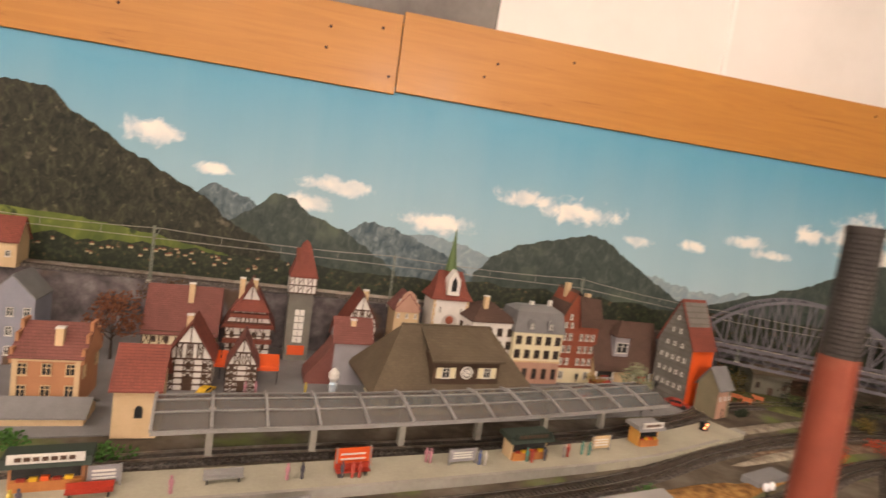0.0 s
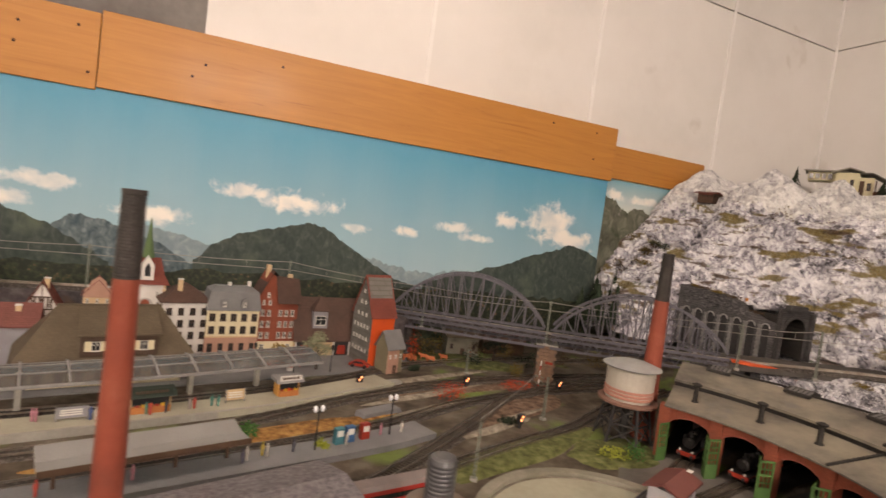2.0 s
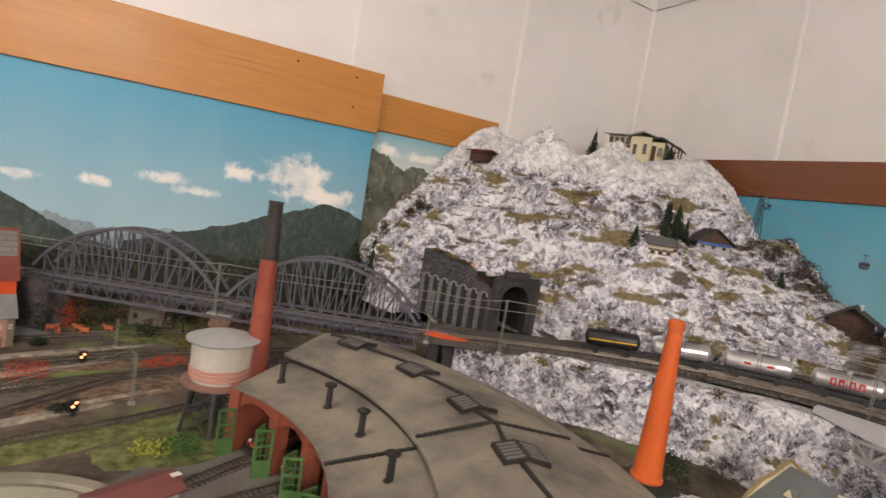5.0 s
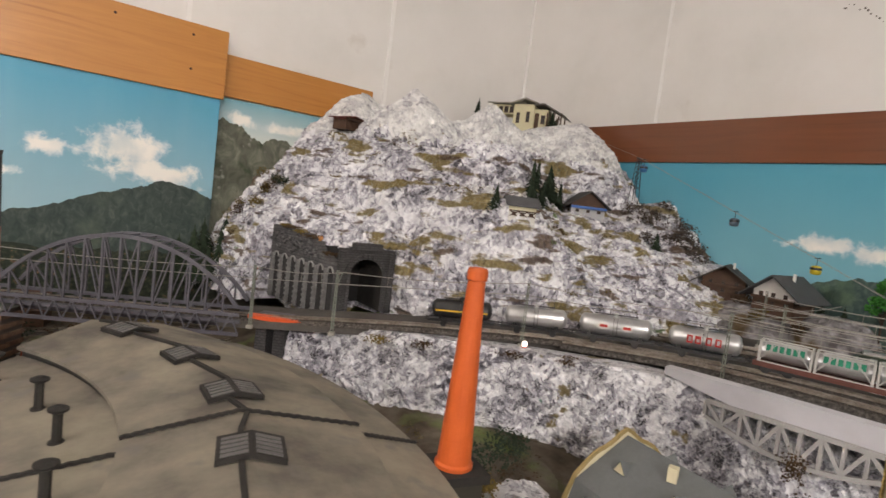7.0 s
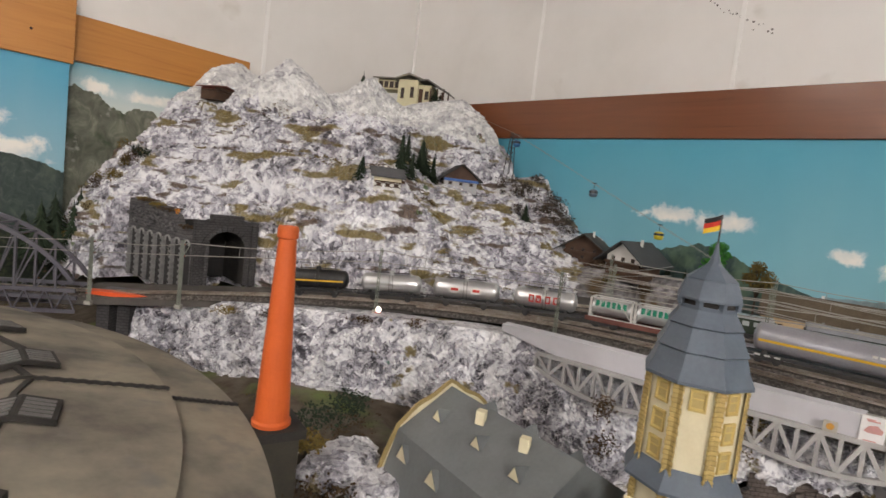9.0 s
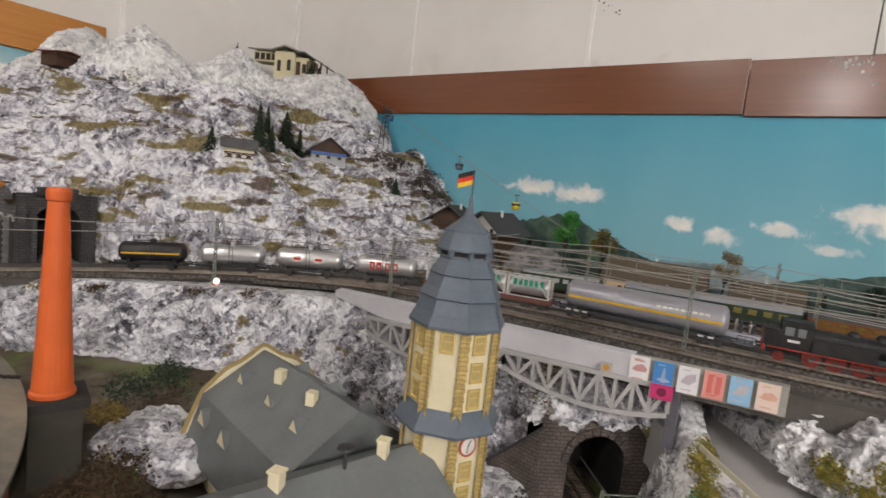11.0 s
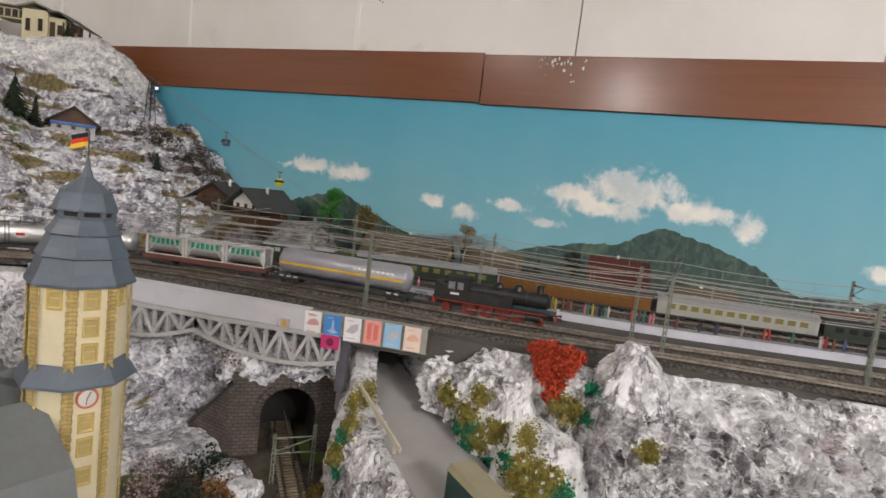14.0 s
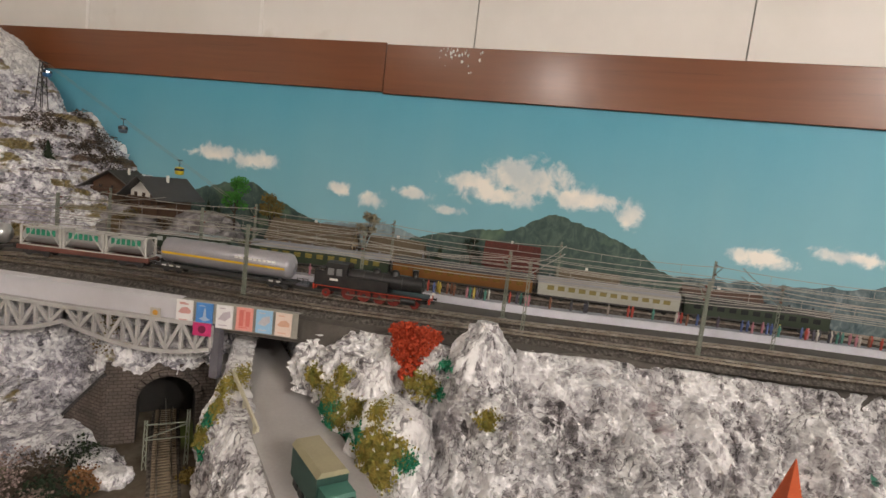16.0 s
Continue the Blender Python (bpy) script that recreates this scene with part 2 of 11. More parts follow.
def crag(name, scale, stops, stretch=(1, 1, 1), second=(), rough=0.34, over=(), warp=0.030, curl=0.0, grain=0.42):
    """Crumpled plaster, dry-brushed in torn flecks: warped cells of two sizes on a slow noise, each with its own tone."""
    m = bpy.data.materials.new(name)
    m.use_nodes = True
    nt = m.node_tree
    b = nt.nodes["Principled BSDF"]

    def node(kind, **values):
        n = nt.nodes.new("ShaderNode" + kind)
        for key, value in values.items():
            n.inputs[key].default_value = value
        return n

    def math_node(op, a, c, last=None):
        n = node("Math")
        n.operation = op
        for k, v in enumerate((a, c, last)):
            if v is None:
                continue
            if isinstance(v, (int, float)):
                n.inputs[k].default_value = v
            else:
                nt.links.new(v, n.inputs[k])
        return n.outputs[0]

    co, mp = node("TexCoord"), node("Mapping", Scale=stretch)
    nt.links.new(co.outputs["Object"], mp.inputs["Vector"])
    bend, off, add = node("TexNoise", Scale=scale * 1.5, Detail=4.0), node("VectorMath"), node("VectorMath")
    off.operation, add.operation = "MULTIPLY_ADD", "ADD"
    off.inputs[1].default_value, off.inputs[2].default_value = (warp,) * 3, (-warp / 2,) * 3
    nt.links.new(mp.outputs[0], bend.inputs["Vector"])
    nt.links.new(bend.outputs["Color"], off.inputs[0])
    nt.links.new(off.outputs[0], add.inputs[0])
    nt.links.new(mp.outputs[0], add.inputs[1])
    tone = []
    for k in (2.6, 6.0):
        cell = node("TexVoronoi", Scale=scale * k)
        grey = node("SeparateColor")
        nt.links.new(add.outputs[0], cell.inputs["Vector"])
        nt.links.new(cell.outputs["Color"], grey.inputs[0])
        tone.append(grey.outputs[0])
    slow, fine = node("TexNoise", Scale=scale * 0.42, Detail=3.0), node("TexNoise", Scale=scale * 7.0, Detail=4.0, Distortion=0.8)
    nt.links.new(mp.outputs[0], slow.inputs["Vector"])
    nt.links.new(add.outputs[0], fine.inputs["Vector"])
    height = math_node("MULTIPLY_ADD", tone[0], 0.30, math_node("MULTIPLY", tone[1], 0.26))
    height = math_node("MULTIPLY_ADD", slow.outputs[0], 0.62, height)
    height = math_node("MULTIPLY_ADD", fine.outputs[0], grain, height)
    ramp = node("ValToRGB")
    for k, (pos, c) in enumerate(stops):
        e = ramp.color_ramp.elements[k] if k < 2 else ramp.color_ramp.elements.new(pos)
        e.position, e.color = pos, (*c, 1)
    nt.links.new(height, ramp.inputs[0])
    out = ramp.outputs[0]
    for sc, tint in ((1.05, (0.93, 0.92, 0.94)), (1.5, (0.055, 0.05, 0.056)), (2.2, (0.90, 0.89, 0.92))) if curl else ():
        lick, mask, lay = node("TexNoise", Scale=scale * sc, Detail=1.5, Distortion=2.4), node("TexNoise", Scale=scale * 0.55 * sc, Detail=2.0), node("Mix")
        lay.data_type = "RGBA"
        lay.inputs[7].default_value = (*tint, 1)
        for n in (lick, mask):
            nt.links.new(mp.outputs[0], n.inputs["Vector"])
        ridge = math_node("MULTIPLY_ADD", math_node("ABSOLUTE", math_node("SUBTRACT", lick.outputs[0], 0.5), 0), -26.0, 1.0)
        where = math_node("MULTIPLY", math_node("SUBTRACT", mask.outputs[0], 0.46), 9.0)
        both = node("Clamp")
        nt.links.new(math_node("MULTIPLY", math_node("MAXIMUM", ridge, 0.0), math_node("MINIMUM", math_node("MAXIMUM", where, 0.0), 1.0)), both.inputs[0])
        fac = math_node("MULTIPLY", both.outputs[0], curl)
        nt.links.new(fac, lay.inputs[0])
        nt.links.new(out, lay.inputs[6])
        height = math_node("MULTIPLY_ADD", fac, 0.30 if tint[0] > 0.5 else -0.25, height)
        out = lay.outputs[2]
    for sc, lo, hi, c, amount, wide in [(*q, 0.75, (1, 1, 1)) for q in second] + [(*q[:4], 0.92, q[4] if len(q) > 4 else (1, 1, 1)) for q in over]:
        n2, mr, lay, flat = node("TexNoise", Scale=sc, Detail=7.0), node("MapRange"), node("Mix"), node("Mapping", Scale=wide)
        mr.inputs[1].default_value, mr.inputs[2].default_value, mr.inputs[4].default_value = lo, hi, amount
        lay.data_type = "RGBA"
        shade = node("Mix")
        shade.data_type = "RGBA"
        shade.inputs[6].default_value, shade.inputs[7].default_value = (*(v * 0.55 for v in c), 1), (*(min(1.0, v * 1.35) for v in c), 1)
        nt.links.new(fine.outputs[0], shade.inputs[0])
        nt.links.new(mp.outputs[0], flat.inputs["Vector"])
        nt.links.new(flat.outputs[0], n2.inputs["Vector"])
        nt.links.new(n2.outputs[0], mr.inputs[0])
        nt.links.new(mr.outputs[0], lay.inputs[0])
        nt.links.new(out, lay.inputs[6])
        nt.links.new(shade.outputs[2], lay.inputs[7])
        out = lay.outputs[2]
    nt.links.new(out, b.inputs["Base Color"])
    b.inputs["Roughness"].default_value, b.inputs["Specular IOR Level"].default_value = rough, 0.5
    bp = node("Bump", Strength=0.9, Distance=0.22 / scale)
    nt.links.new(height, bp.inputs["Height"])
    nt.links.new(bp.outputs[0], b.inputs["Normal"])
    return m


ROCK = crag("painted_plaster_rock", 30, [(0.50, (0.04, 0.037, 0.045)), (0.60, (0.21, 0.20, 0.235)), (0.72, (0.45, 0.44, 0.485)), (0.80, (0.67, 0.66, 0.70)), (0.85, (0.93, 0.92, 0.94))], grain=0.36, curl=0.8,
            second=[(8, 0.58, 0.78, (0.34, 0.315, 0.36))], over=[(15, 0.66, 0.685, (0.20, 0.15, 0.04)), (21, 0.72, 0.75, (0.05, 0.19, 0.12))])
MOUNT = crag("brushed_plaster_mountain", 23, [(0.50, (0.06, 0.055, 0.066)), (0.60, (0.27, 0.26, 0.30)), (0.71, (0.48, 0.465, 0.52)), (0.79, (0.68, 0.67, 0.71)), (0.84, (0.92, 0.91, 0.93))], grain=0.34,
             second=[(7, 0.56, 0.76, (0.44, 0.41, 0.46)), (9, 0.62, 0.72, (0.27, 0.23, 0.27))], over=[(10, 0.565, 0.61, (0.225, 0.17, 0.045), (0.8, 0.8, 2.8)), (13, 0.60, 0.64, (0.12, 0.075, 0.045), (0.7, 0.7, 3.0)), (14, 0.675, 0.71, (0.12, 0.19, 0.06), (1, 1, 2.0))], curl=0.35)
CLIFF = crag("painted_plaster_cliff", 29, [(0.44, (0.055, 0.05, 0.053)), (0.54, (0.24, 0.22, 0.235)), (0.65, (0.48, 0.46, 0.475)), (0.74, (0.72, 0.70, 0.715)), (0.80, (0.92, 0.91, 0.92))], stretch=(1, 1, 0.55),
             second=[(9, 0.58, 0.78, (0.40, 0.37, 0.385)), (13, 0.68, 0.76, (0.30, 0.17, 0.18))], over=[(27, 0.71, 0.74, (0.22, 0.165, 0.035)), (31, 0.73, 0.76, (0.03, 0.21, 0.14))], curl=0.9, grain=0.32)
SNOW = crag("snow_white_plaster", 19, [(0.46, (0.34, 0.33, 0.35)), (0.58, (0.56, 0.55, 0.565)), (0.72, (0.72, 0.71, 0.70)), (0.80, (0.84, 0.83, 0.81)), (0.86, (0.93, 0.92, 0.90))], grain=0.26, curl=0.3)
EARTH = ramped("scattered_earth", 18, [(0.35, (0.045, 0.034, 0.024)), (0.5, (0.098, 0.078, 0.055)), (0.65, (0.155, 0.132, 0.104))], bump=0.6, dist=0.003, second=[(7, 0.55, 0.66, (0.14, 0.19, 0.05))])
GRASS = ramped("model_grass_mat", 60, [(0.35, (0.055, 0.065, 0.02)), (0.5, (0.115, 0.128, 0.042)), (0.66, (0.19, 0.195, 0.08))], bump=0.9, dist=0.004, rough=0.95)
BROWN_GRAVEL = ramped("rust_brown_gravel", 70, [(0.35, (0.14, 0.065, 0.02)), (0.5, (0.32, 0.16, 0.05)), (0.65, (0.46, 0.27, 0.09))], bump=0.9, dist=0.003, rough=0.95)
DULL_GRAVEL = ramped("grey_brown_gravel", 70, [(0.35, (0.065, 0.04, 0.026)), (0.5, (0.145, 0.092, 0.062)), (0.65, (0.25, 0.175, 0.125))], bump=0.9, dist=0.003, rough=0.95)
BALLAST = ramped("track_ballast", 230, [(0.35, (0.03, 0.025, 0.022)), (0.5, (0.08, 0.069, 0.061)), (0.65, (0.17, 0.153, 0.135))], bump=1.0, dist=0.002, rough=0.95)
BALLAST_PALE = ramped("pale_track_ballast", 230, [(0.35, (0.026, 0.023, 0.020)), (0.5, (0.066, 0.059, 0.053)), (0.65, (0.135, 0.124, 0.112))], bump=1.0, dist=0.002, rough=0.95)
CONCRETE = paint("pale_concrete", (0.37, 0.36, 0.32), (0.24, 0.23, 0.20), 0.85, scale=14, fine=160, bump=0.2)
PLATFORM = paint("platform_paving", (0.42, 0.40, 0.31), (0.29, 0.28, 0.22), 0.85, scale=20, fine=260, bump=0.15)
ASPHALT = paint("grey_road_paint", (0.22, 0.22, 0.225), (0.15, 0.15, 0.155), 0.8, scale=16, fine=300, bump=0.15)
PIT = paint("turntable_pit_floor", (0.36, 0.35, 0.27), (0.25, 0.24, 0.175), 0.85, scale=10, fine=90, bump=0.1)
RAIL = paint("nickel_silver_rail", (0.42, 0.38, 0.33), (0.16, 0.11, 0.08), 0.35, 0.9, scale=60)
SLEEPER = paint("dark_sleeper_plastic", (0.05, 0.04, 0.031), (0.095, 0.075, 0.056), 0.7)
STEEL_GREY = paint("grey_violet_girder_plastic", (0.115, 0.11, 0.13), (0.08, 0.076, 0.088), 0.5, scale=30)
STEEL_PALE = paint("pale_grey_girder_plastic", (0.44, 0.43, 0.42), (0.34, 0.33, 0.32), 0.55, scale=30)
DARK_METAL = paint("dark_metal", (0.03, 0.03, 0.032), (0.06, 0.055, 0.05), 0.5, scale=60)
BLACK = paint("black_locomotive_paint", (0.012, 0.012, 0.013), (0.03, 0.028, 0.026), 0.38, scale=80)
SIGNAL_RED = paint("red_running_gear", (0.40, 0.040, 0.02), (0.24, 0.025, 0.014), 0.45, scale=80)
WHEEL_RED = paint("dark_red_wheel", (0.20, 0.022, 0.014), (0.10, 0.014, 0.01), 0.5, scale=200)
MAST = paint("grey_green_mast_paint", (0.20, 0.22, 0.18), (0.14, 0.155, 0.125), 0.55)
WIRE = paint("copper_grey_wire", (0.36, 0.34, 0.31), (0.25, 0.23, 0.20), 0.45, 0.6)
WHITE = paint("white_paint", (0.74, 0.72, 0.68), (0.60, 0.58, 0.53), 0.6)
CREAM = paint("cream_render", (0.72, 0.66, 0.46), (0.62, 0.55, 0.36), 0.7)
YELLOW_STONE = tiled("yellow_corner_stones", (0.58, 0.43, 0.16), (0.6, 0.6, 0.6), 0.7, 0.004, 0.02)
GLASS = paint("dark_window_pane", (0.02, 0.022, 0.025), (0.05, 0.05, 0.05), 0.12, spec=0.8, bump=0)
SLATE = paint("blue_grey_roof_slate", (0.115, 0.140, 0.172), (0.078, 0.096, 0.12), 0.38, scale=30, fine=300)
TIMBER = paint("dark_brown_timber", (0.06, 0.03, 0.018), (0.10, 0.055, 0.03), 0.7)
WOOD_RED = paint("red_brown_wood", (0.20, 0.05, 0.03), (0.13, 0.035, 0.02), 0.65)
ROOF_BROWN = tiled("brown_roof_tiles", (0.135, 0.075, 0.055), (0.5, 0.5, 0.5), 0.7, 0.0032, 0.0042)
ROOF_RED = tiled("red_roof_tiles", (0.29, 0.072, 0.048), (0.5, 0.5, 0.5), 0.7, 0.0032, 0.0042)
ROOF_PURPLE = tiled("faded_purple_red_tiles", (0.26, 0.092, 0.075), (0.55, 0.55, 0.55), 0.75, 0.0032, 0.0042)
ROOF_OLIVE = tiled("olive_brown_shingles", (0.150, 0.115, 0.074), (0.78, 0.78, 0.78), 0.8, 0.0028, 0.0035)
ROOF_GREY = paint("grey_sheet_roof", (0.20, 0.20, 0.20), (0.14, 0.14, 0.14), 0.7)
FELT = ramped("dusty_roof_felt", 9, [(0.36, (0.115, 0.104, 0.088)), (0.5, (0.205, 0.183, 0.145)), (0.66, (0.285, 0.255, 0.195))], detail=7, bump=0.12, dist=0.002, rough=0.9, second=[(24, 0.60, 0.74, (0.17, 0.155, 0.14))])
FELT_EDGE = paint("black_roof_felt_edge", (0.018, 0.016, 0.014), (0.04, 0.036, 0.03), 0.8)
BRICK_RED = tiled("red_brickwork", (0.33, 0.085, 0.045), (0.8, 0.75, 0.7), 0.8, 0.0022, 0.006)
BRICK_ORANGE = paint("orange_chimney_plastic", (0.62, 0.12, 0.022), (0.52, 0.095, 0.018), 0.5, scale=30, fine=500, bump=0.06)
STONE_DARK = tiled("dark_arcade_stone", (0.085, 0.08, 0.08), (0.5, 0.5, 0.5), 0.9, 0.005, 0.009, other=(0.05, 0.047, 0.047))
TAN = paint("tan_render", (0.45, 0.21, 0.105), (0.36, 0.16, 0.08), 0.75)
SAND = paint("sand_render", (0.62, 0.46, 0.28), (0.53, 0.38, 0.22), 0.75)
GREYWALL = paint("grey_render", (0.30, 0.29, 0.31), (0.22, 0.215, 0.23), 0.75)
PINK = paint("pink_render", (0.46, 0.27, 0.20), (0.38, 0.21, 0.15), 0.75)
ORANGE = paint("orange_red_plastic", (0.72, 0.10, 0.02), (0.60, 0.08, 0.02), 0.5)
GREEN_DOOR = paint("green_gate_paint", (0.07, 0.16, 0.04), (0.045, 0.10, 0.03), 0.6)
COACH_GREEN = paint("dark_green_coach_paint", (0.025, 0.04, 0.022), (0.018, 0.03, 0.016), 0.4)
COACH_ORANGE = paint("amber_coach_paint", (0.175, 0.072, 0.013), (0.125, 0.05, 0.010), 0.35)
COACH_GREY = paint("grey_green_coach_paint", (0.36, 0.36, 0.32), (0.29, 0.29, 0.255), 0.45)
COACH_ROOF = paint("grey_coach_roof", (0.27, 0.275, 0.30), (0.19, 0.195, 0.21), 0.45)
SILVER = paint("silver_tank_paint", (0.66, 0.66, 0.66), (0.52, 0.52, 0.52), 0.30, 0.75, scale=30)
TANK_GREY = paint("grey_lilac_tank_paint", (0.36, 0.355, 0.385), (0.29, 0.285, 0.31), 0.30, 0.25, scale=25)
YELLOW = paint("yellow_stripe", (0.70, 0.42, 0.03), (0.6, 0.36, 0.03), 0.5)
GREEN_INK = paint("dark_green_lettering", (0.02, 0.26, 0.15), (0.02, 0.19, 0.11), 0.6)
RED_INK = paint("red_lettering", (0.50, 0.04, 0.03), (0.42, 0.03, 0.03), 0.6)
WAGON_BROWN = paint("brown_wagon_frame", (0.15, 0.055, 0.04), (0.10, 0.04, 0.03), 0.6)
LEAF = paint("leaf_green", (0.055, 0.17, 0.03), (0.025, 0.085, 0.015), 0.85, scale=300, random=0.2)
LEAF_DARK = paint("spruce_green", (0.015, 0.028, 0.014), (0.030, 0.045, 0.022), 0.9, scale=300, random=0.2)
LEAF_LIME = paint("lime_lichen", (0.30, 0.33, 0.04), (0.20, 0.24, 0.03), 0.9, scale=300)
LEAF_OLIVE = paint("olive_ochre_moss", (0.17, 0.115, 0.025), (0.095, 0.078, 0.02), 0.95, scale=200, random=0.25)
LEAF_BROWN = paint("brown_moss", (0.085, 0.05, 0.022), (0.05, 0.032, 0.016), 0.95, scale=200, random=0.2)
LEAF_RED = paint("orange_red_lichen", (0.50, 0.06, 0.02), (0.32, 0.04, 0.015), 0.9, scale=300)
LEAF_TEAL = paint("teal_green_moss", (0.02, 0.22, 0.13), (0.02, 0.15, 0.06), 0.95, scale=300)
BARK = paint("bark", (0.06, 0.04, 0.028), (0.035, 0.025, 0.018), 0.9)
FIGURE = many("figurine_paint", [(0.42, 0.07, 0.05), (0.08, 0.12, 0.28), (0.50, 0.38, 0.08), (0.50, 0.47, 0.42), (0.07, 0.22, 0.18), (0.22, 0.10, 0.06), (0.45, 0.20, 0.24), (0.06, 0.06, 0.075), (0.30, 0.26, 0.24), (0.10, 0.09, 0.12)])

# ---- the room ----
WALL_PAINT = ramped("off_white_wall_board", 2.2, [(0.30, (0.72, 0.70, 0.66)), (0.5, (0.79, 0.77, 0.735)), (0.7, (0.83, 0.81, 0.78))], detail=11, bump=0.14, dist=0.003, rough=0.55, second=[(6, 0.66, 0.80, (0.58, 0.54, 0.48))])
BARE_WALL = ramped("bare_grey_cement", 7, [(0.3, (0.13, 0.115, 0.108)), (0.5, (0.20, 0.185, 0.172)), (0.7, (0.27, 0.255, 0.235))], bump=0.5, dist=0.004, rough=0.9)
CEILING = paint("grey_ceiling_paint", (0.60, 0.58, 0.55), (0.50, 0.48, 0.45), 0.8, scale=4, fine=60)
FLOOR = paint("brown_floor", (0.16, 0.12, 0.09), (0.11, 0.08, 0.06), 0.6, scale=4, fine=90)
PINE = wooden("varnished_pine_board", (0.50, 0.215, 0.040), (0.34, 0.122, 0.020), 0.5, (0.55, 7, 9), 0.06)
MAHOGANY = wooden("red_brown_varnished_board", (0.180, 0.056, 0.018), (0.112, 0.033, 0.010), 0.28, (7, 0.5, 9), 0.35)

WEST, EAST, SOUTH, NORTH, TOP = -1.9, 2.735, -2.9, 1.252, 2.36


def plate(name, material, x0, x1, y0, y1, z0, z1, label, category):
    return single(name, Shape().box(x0, x1, y0, y1, z0, z1), material, label, category, kind="structure")


plate("floor", FLOOR, WEST, EAST, SOUTH, NORTH, -0.1, 0.0, "brown floor of the railway room", "floor")
plate("ceiling", CEILING, WEST, EAST, SOUTH, NORTH, TOP, TOP + 0.1, "grey painted ceiling of the railway room", "ceiling")
wall_north = plate("wall_north", BARE_WALL, WEST - 0.1, EAST + 0.1, NORTH, NORTH + 0.1, -0.1, TOP + 0.1, "bare grey cement wall partly faced with white boards", "wall")
wall_east = plate("wall_east", BARE_WALL, EAST, EAST + 0.1, SOUTH, NORTH - 0.002, -0.1, TOP + 0.1, "cement wall faced with off-white boards", "wall")
plate("wall_south", WALL_PAINT, WEST - 0.1, EAST + 0.1, SOUTH - 0.1, SOUTH, -0.1, TOP + 0.1, "off-white wall behind the layout", "wall")
plate("wall_west", WALL_PAINT, WEST - 0.1, WEST, SOUTH, NORTH - 0.002, -0.1, TOP + 0.1, "off-white wall at the end of the room", "wall")

for x0, x1 in ((0.334, 0.922), (0.922, 1.512), (1.512, 2.106), (2.106, 2.722)):
    for z0, z1 in ((0.7, 2.150), (2.150, TOP)):
        part("wall_panel", Shape().box(x0 + 0.0015, x1 - 0.0015, NORTH - 0.012, NORTH + 0.001, z0 + 0.0025, z1 - 0.0025), WALL_PAINT, wall_north, "smooth off-white wall board")
for y1, y0 in ((1.236, 0.642), (0.642, 0.055), (0.055, -0.527), (-0.527, -1.108), (-1.108, -1.69), (-1.69, -2.27), (-2.27, SOUTH)):
    for z0, z1 in ((0.7, 2.150), (2.150, TOP)):
        part("wall_panel", Shape().box(EAST - 0.014, EAST + 0.001, y0 + 0.0015, y1 - 0.0015, z0 + 0.0025, z1 - 0.0025), WALL_PAINT, wall_east, "smooth off-white wall board")
JOINT = paint("white_joint_strip", (0.90, 0.885, 0.855), (0.82, 0.80, 0.77), 0.45, scale=12, fine=90, bump=0.05)
for y in (0.642, 0.055):
    part("joint_strip", Shape().box(EAST - 0.0175, EAST - 0.0145, y - 0.005, y + 0.005, 0.7, TOP - 0.001), JOINT, wall_east, "white cover strip on the joint")
for x in (0.922, 1.512, 2.106):
    part("joint_strip", Shape().box(x - 0.005, x + 0.007, NORTH - 0.0165, NORTH - 0.0125, 0.7, TOP - 0.001), JOINT, wall_north, "white cover strip on the joint")
part("joint_strip", Shape().box(2.716, 2.724, NORTH - 0.022, NORTH - 0.0125, 0.7, TOP), JOINT, wall_north)

random.seed(17)
SPECK = paint("dark_damp_speck", (0.16, 0.14, 0.12), (0.09, 0.08, 0.07), 0.8)
specks = Shape()
for k in range(26):
    t = k / 25
    r = random.uniform(0.0010, 0.0030)
    specks.lathe([(r, 0), (r * 0.8, 0.0003)], 6, x=0.21 * t + random.gauss(0, 0.004), y=-0.135 * t + random.gauss(0, 0.005), turn=random.random())
part("damp_specks", specks, SPECK, wall_east, "line of dark damp specks", at=Matrix(((0, 0, -1, EAST - 0.0142), (-1, 0, 0, 0.195), (0, 1, 0, 1.822), (0, 0, 0, 1))))

# a dark wooden frame on the bare wall above the board
frame_bar = thing("wall_frame", "dark olive wooden frame on the bare wall", "frame", kind="structure")
OLIVE_WOOD = wooden("olive_stained_wood", (0.10, 0.085, 0.04), (0.05, 0.04, 0.02), 0.6)
part("lower_rail", Shape().box(-0.06, 0.30, NORTH - 0.03, NORTH + 0.001, 1.735, 1.775), OLIVE_WOOD, frame_bar)
part("post", Shape().box(0.30, 0.328, NORTH - 0.04, NORTH + 0.001, 1.715, 2.1), OLIVE_WOOD, frame_bar)

# housings of the assumed tube lamps under the ceiling, out of view
for x, y, z, length, watts, tint in UNSEEN_TUBES:
    fix = thing("ceiling_lamp", "assumed white tube lamp under the ceiling, out of view", "lamp", pose(x, y, z), "ceiling lamps")
    part("housing", Shape().box(-length / 2 - 0.03, length / 2 + 0.03, -0.06, 0.06, 0.006, 0.058), WHITE, fix)


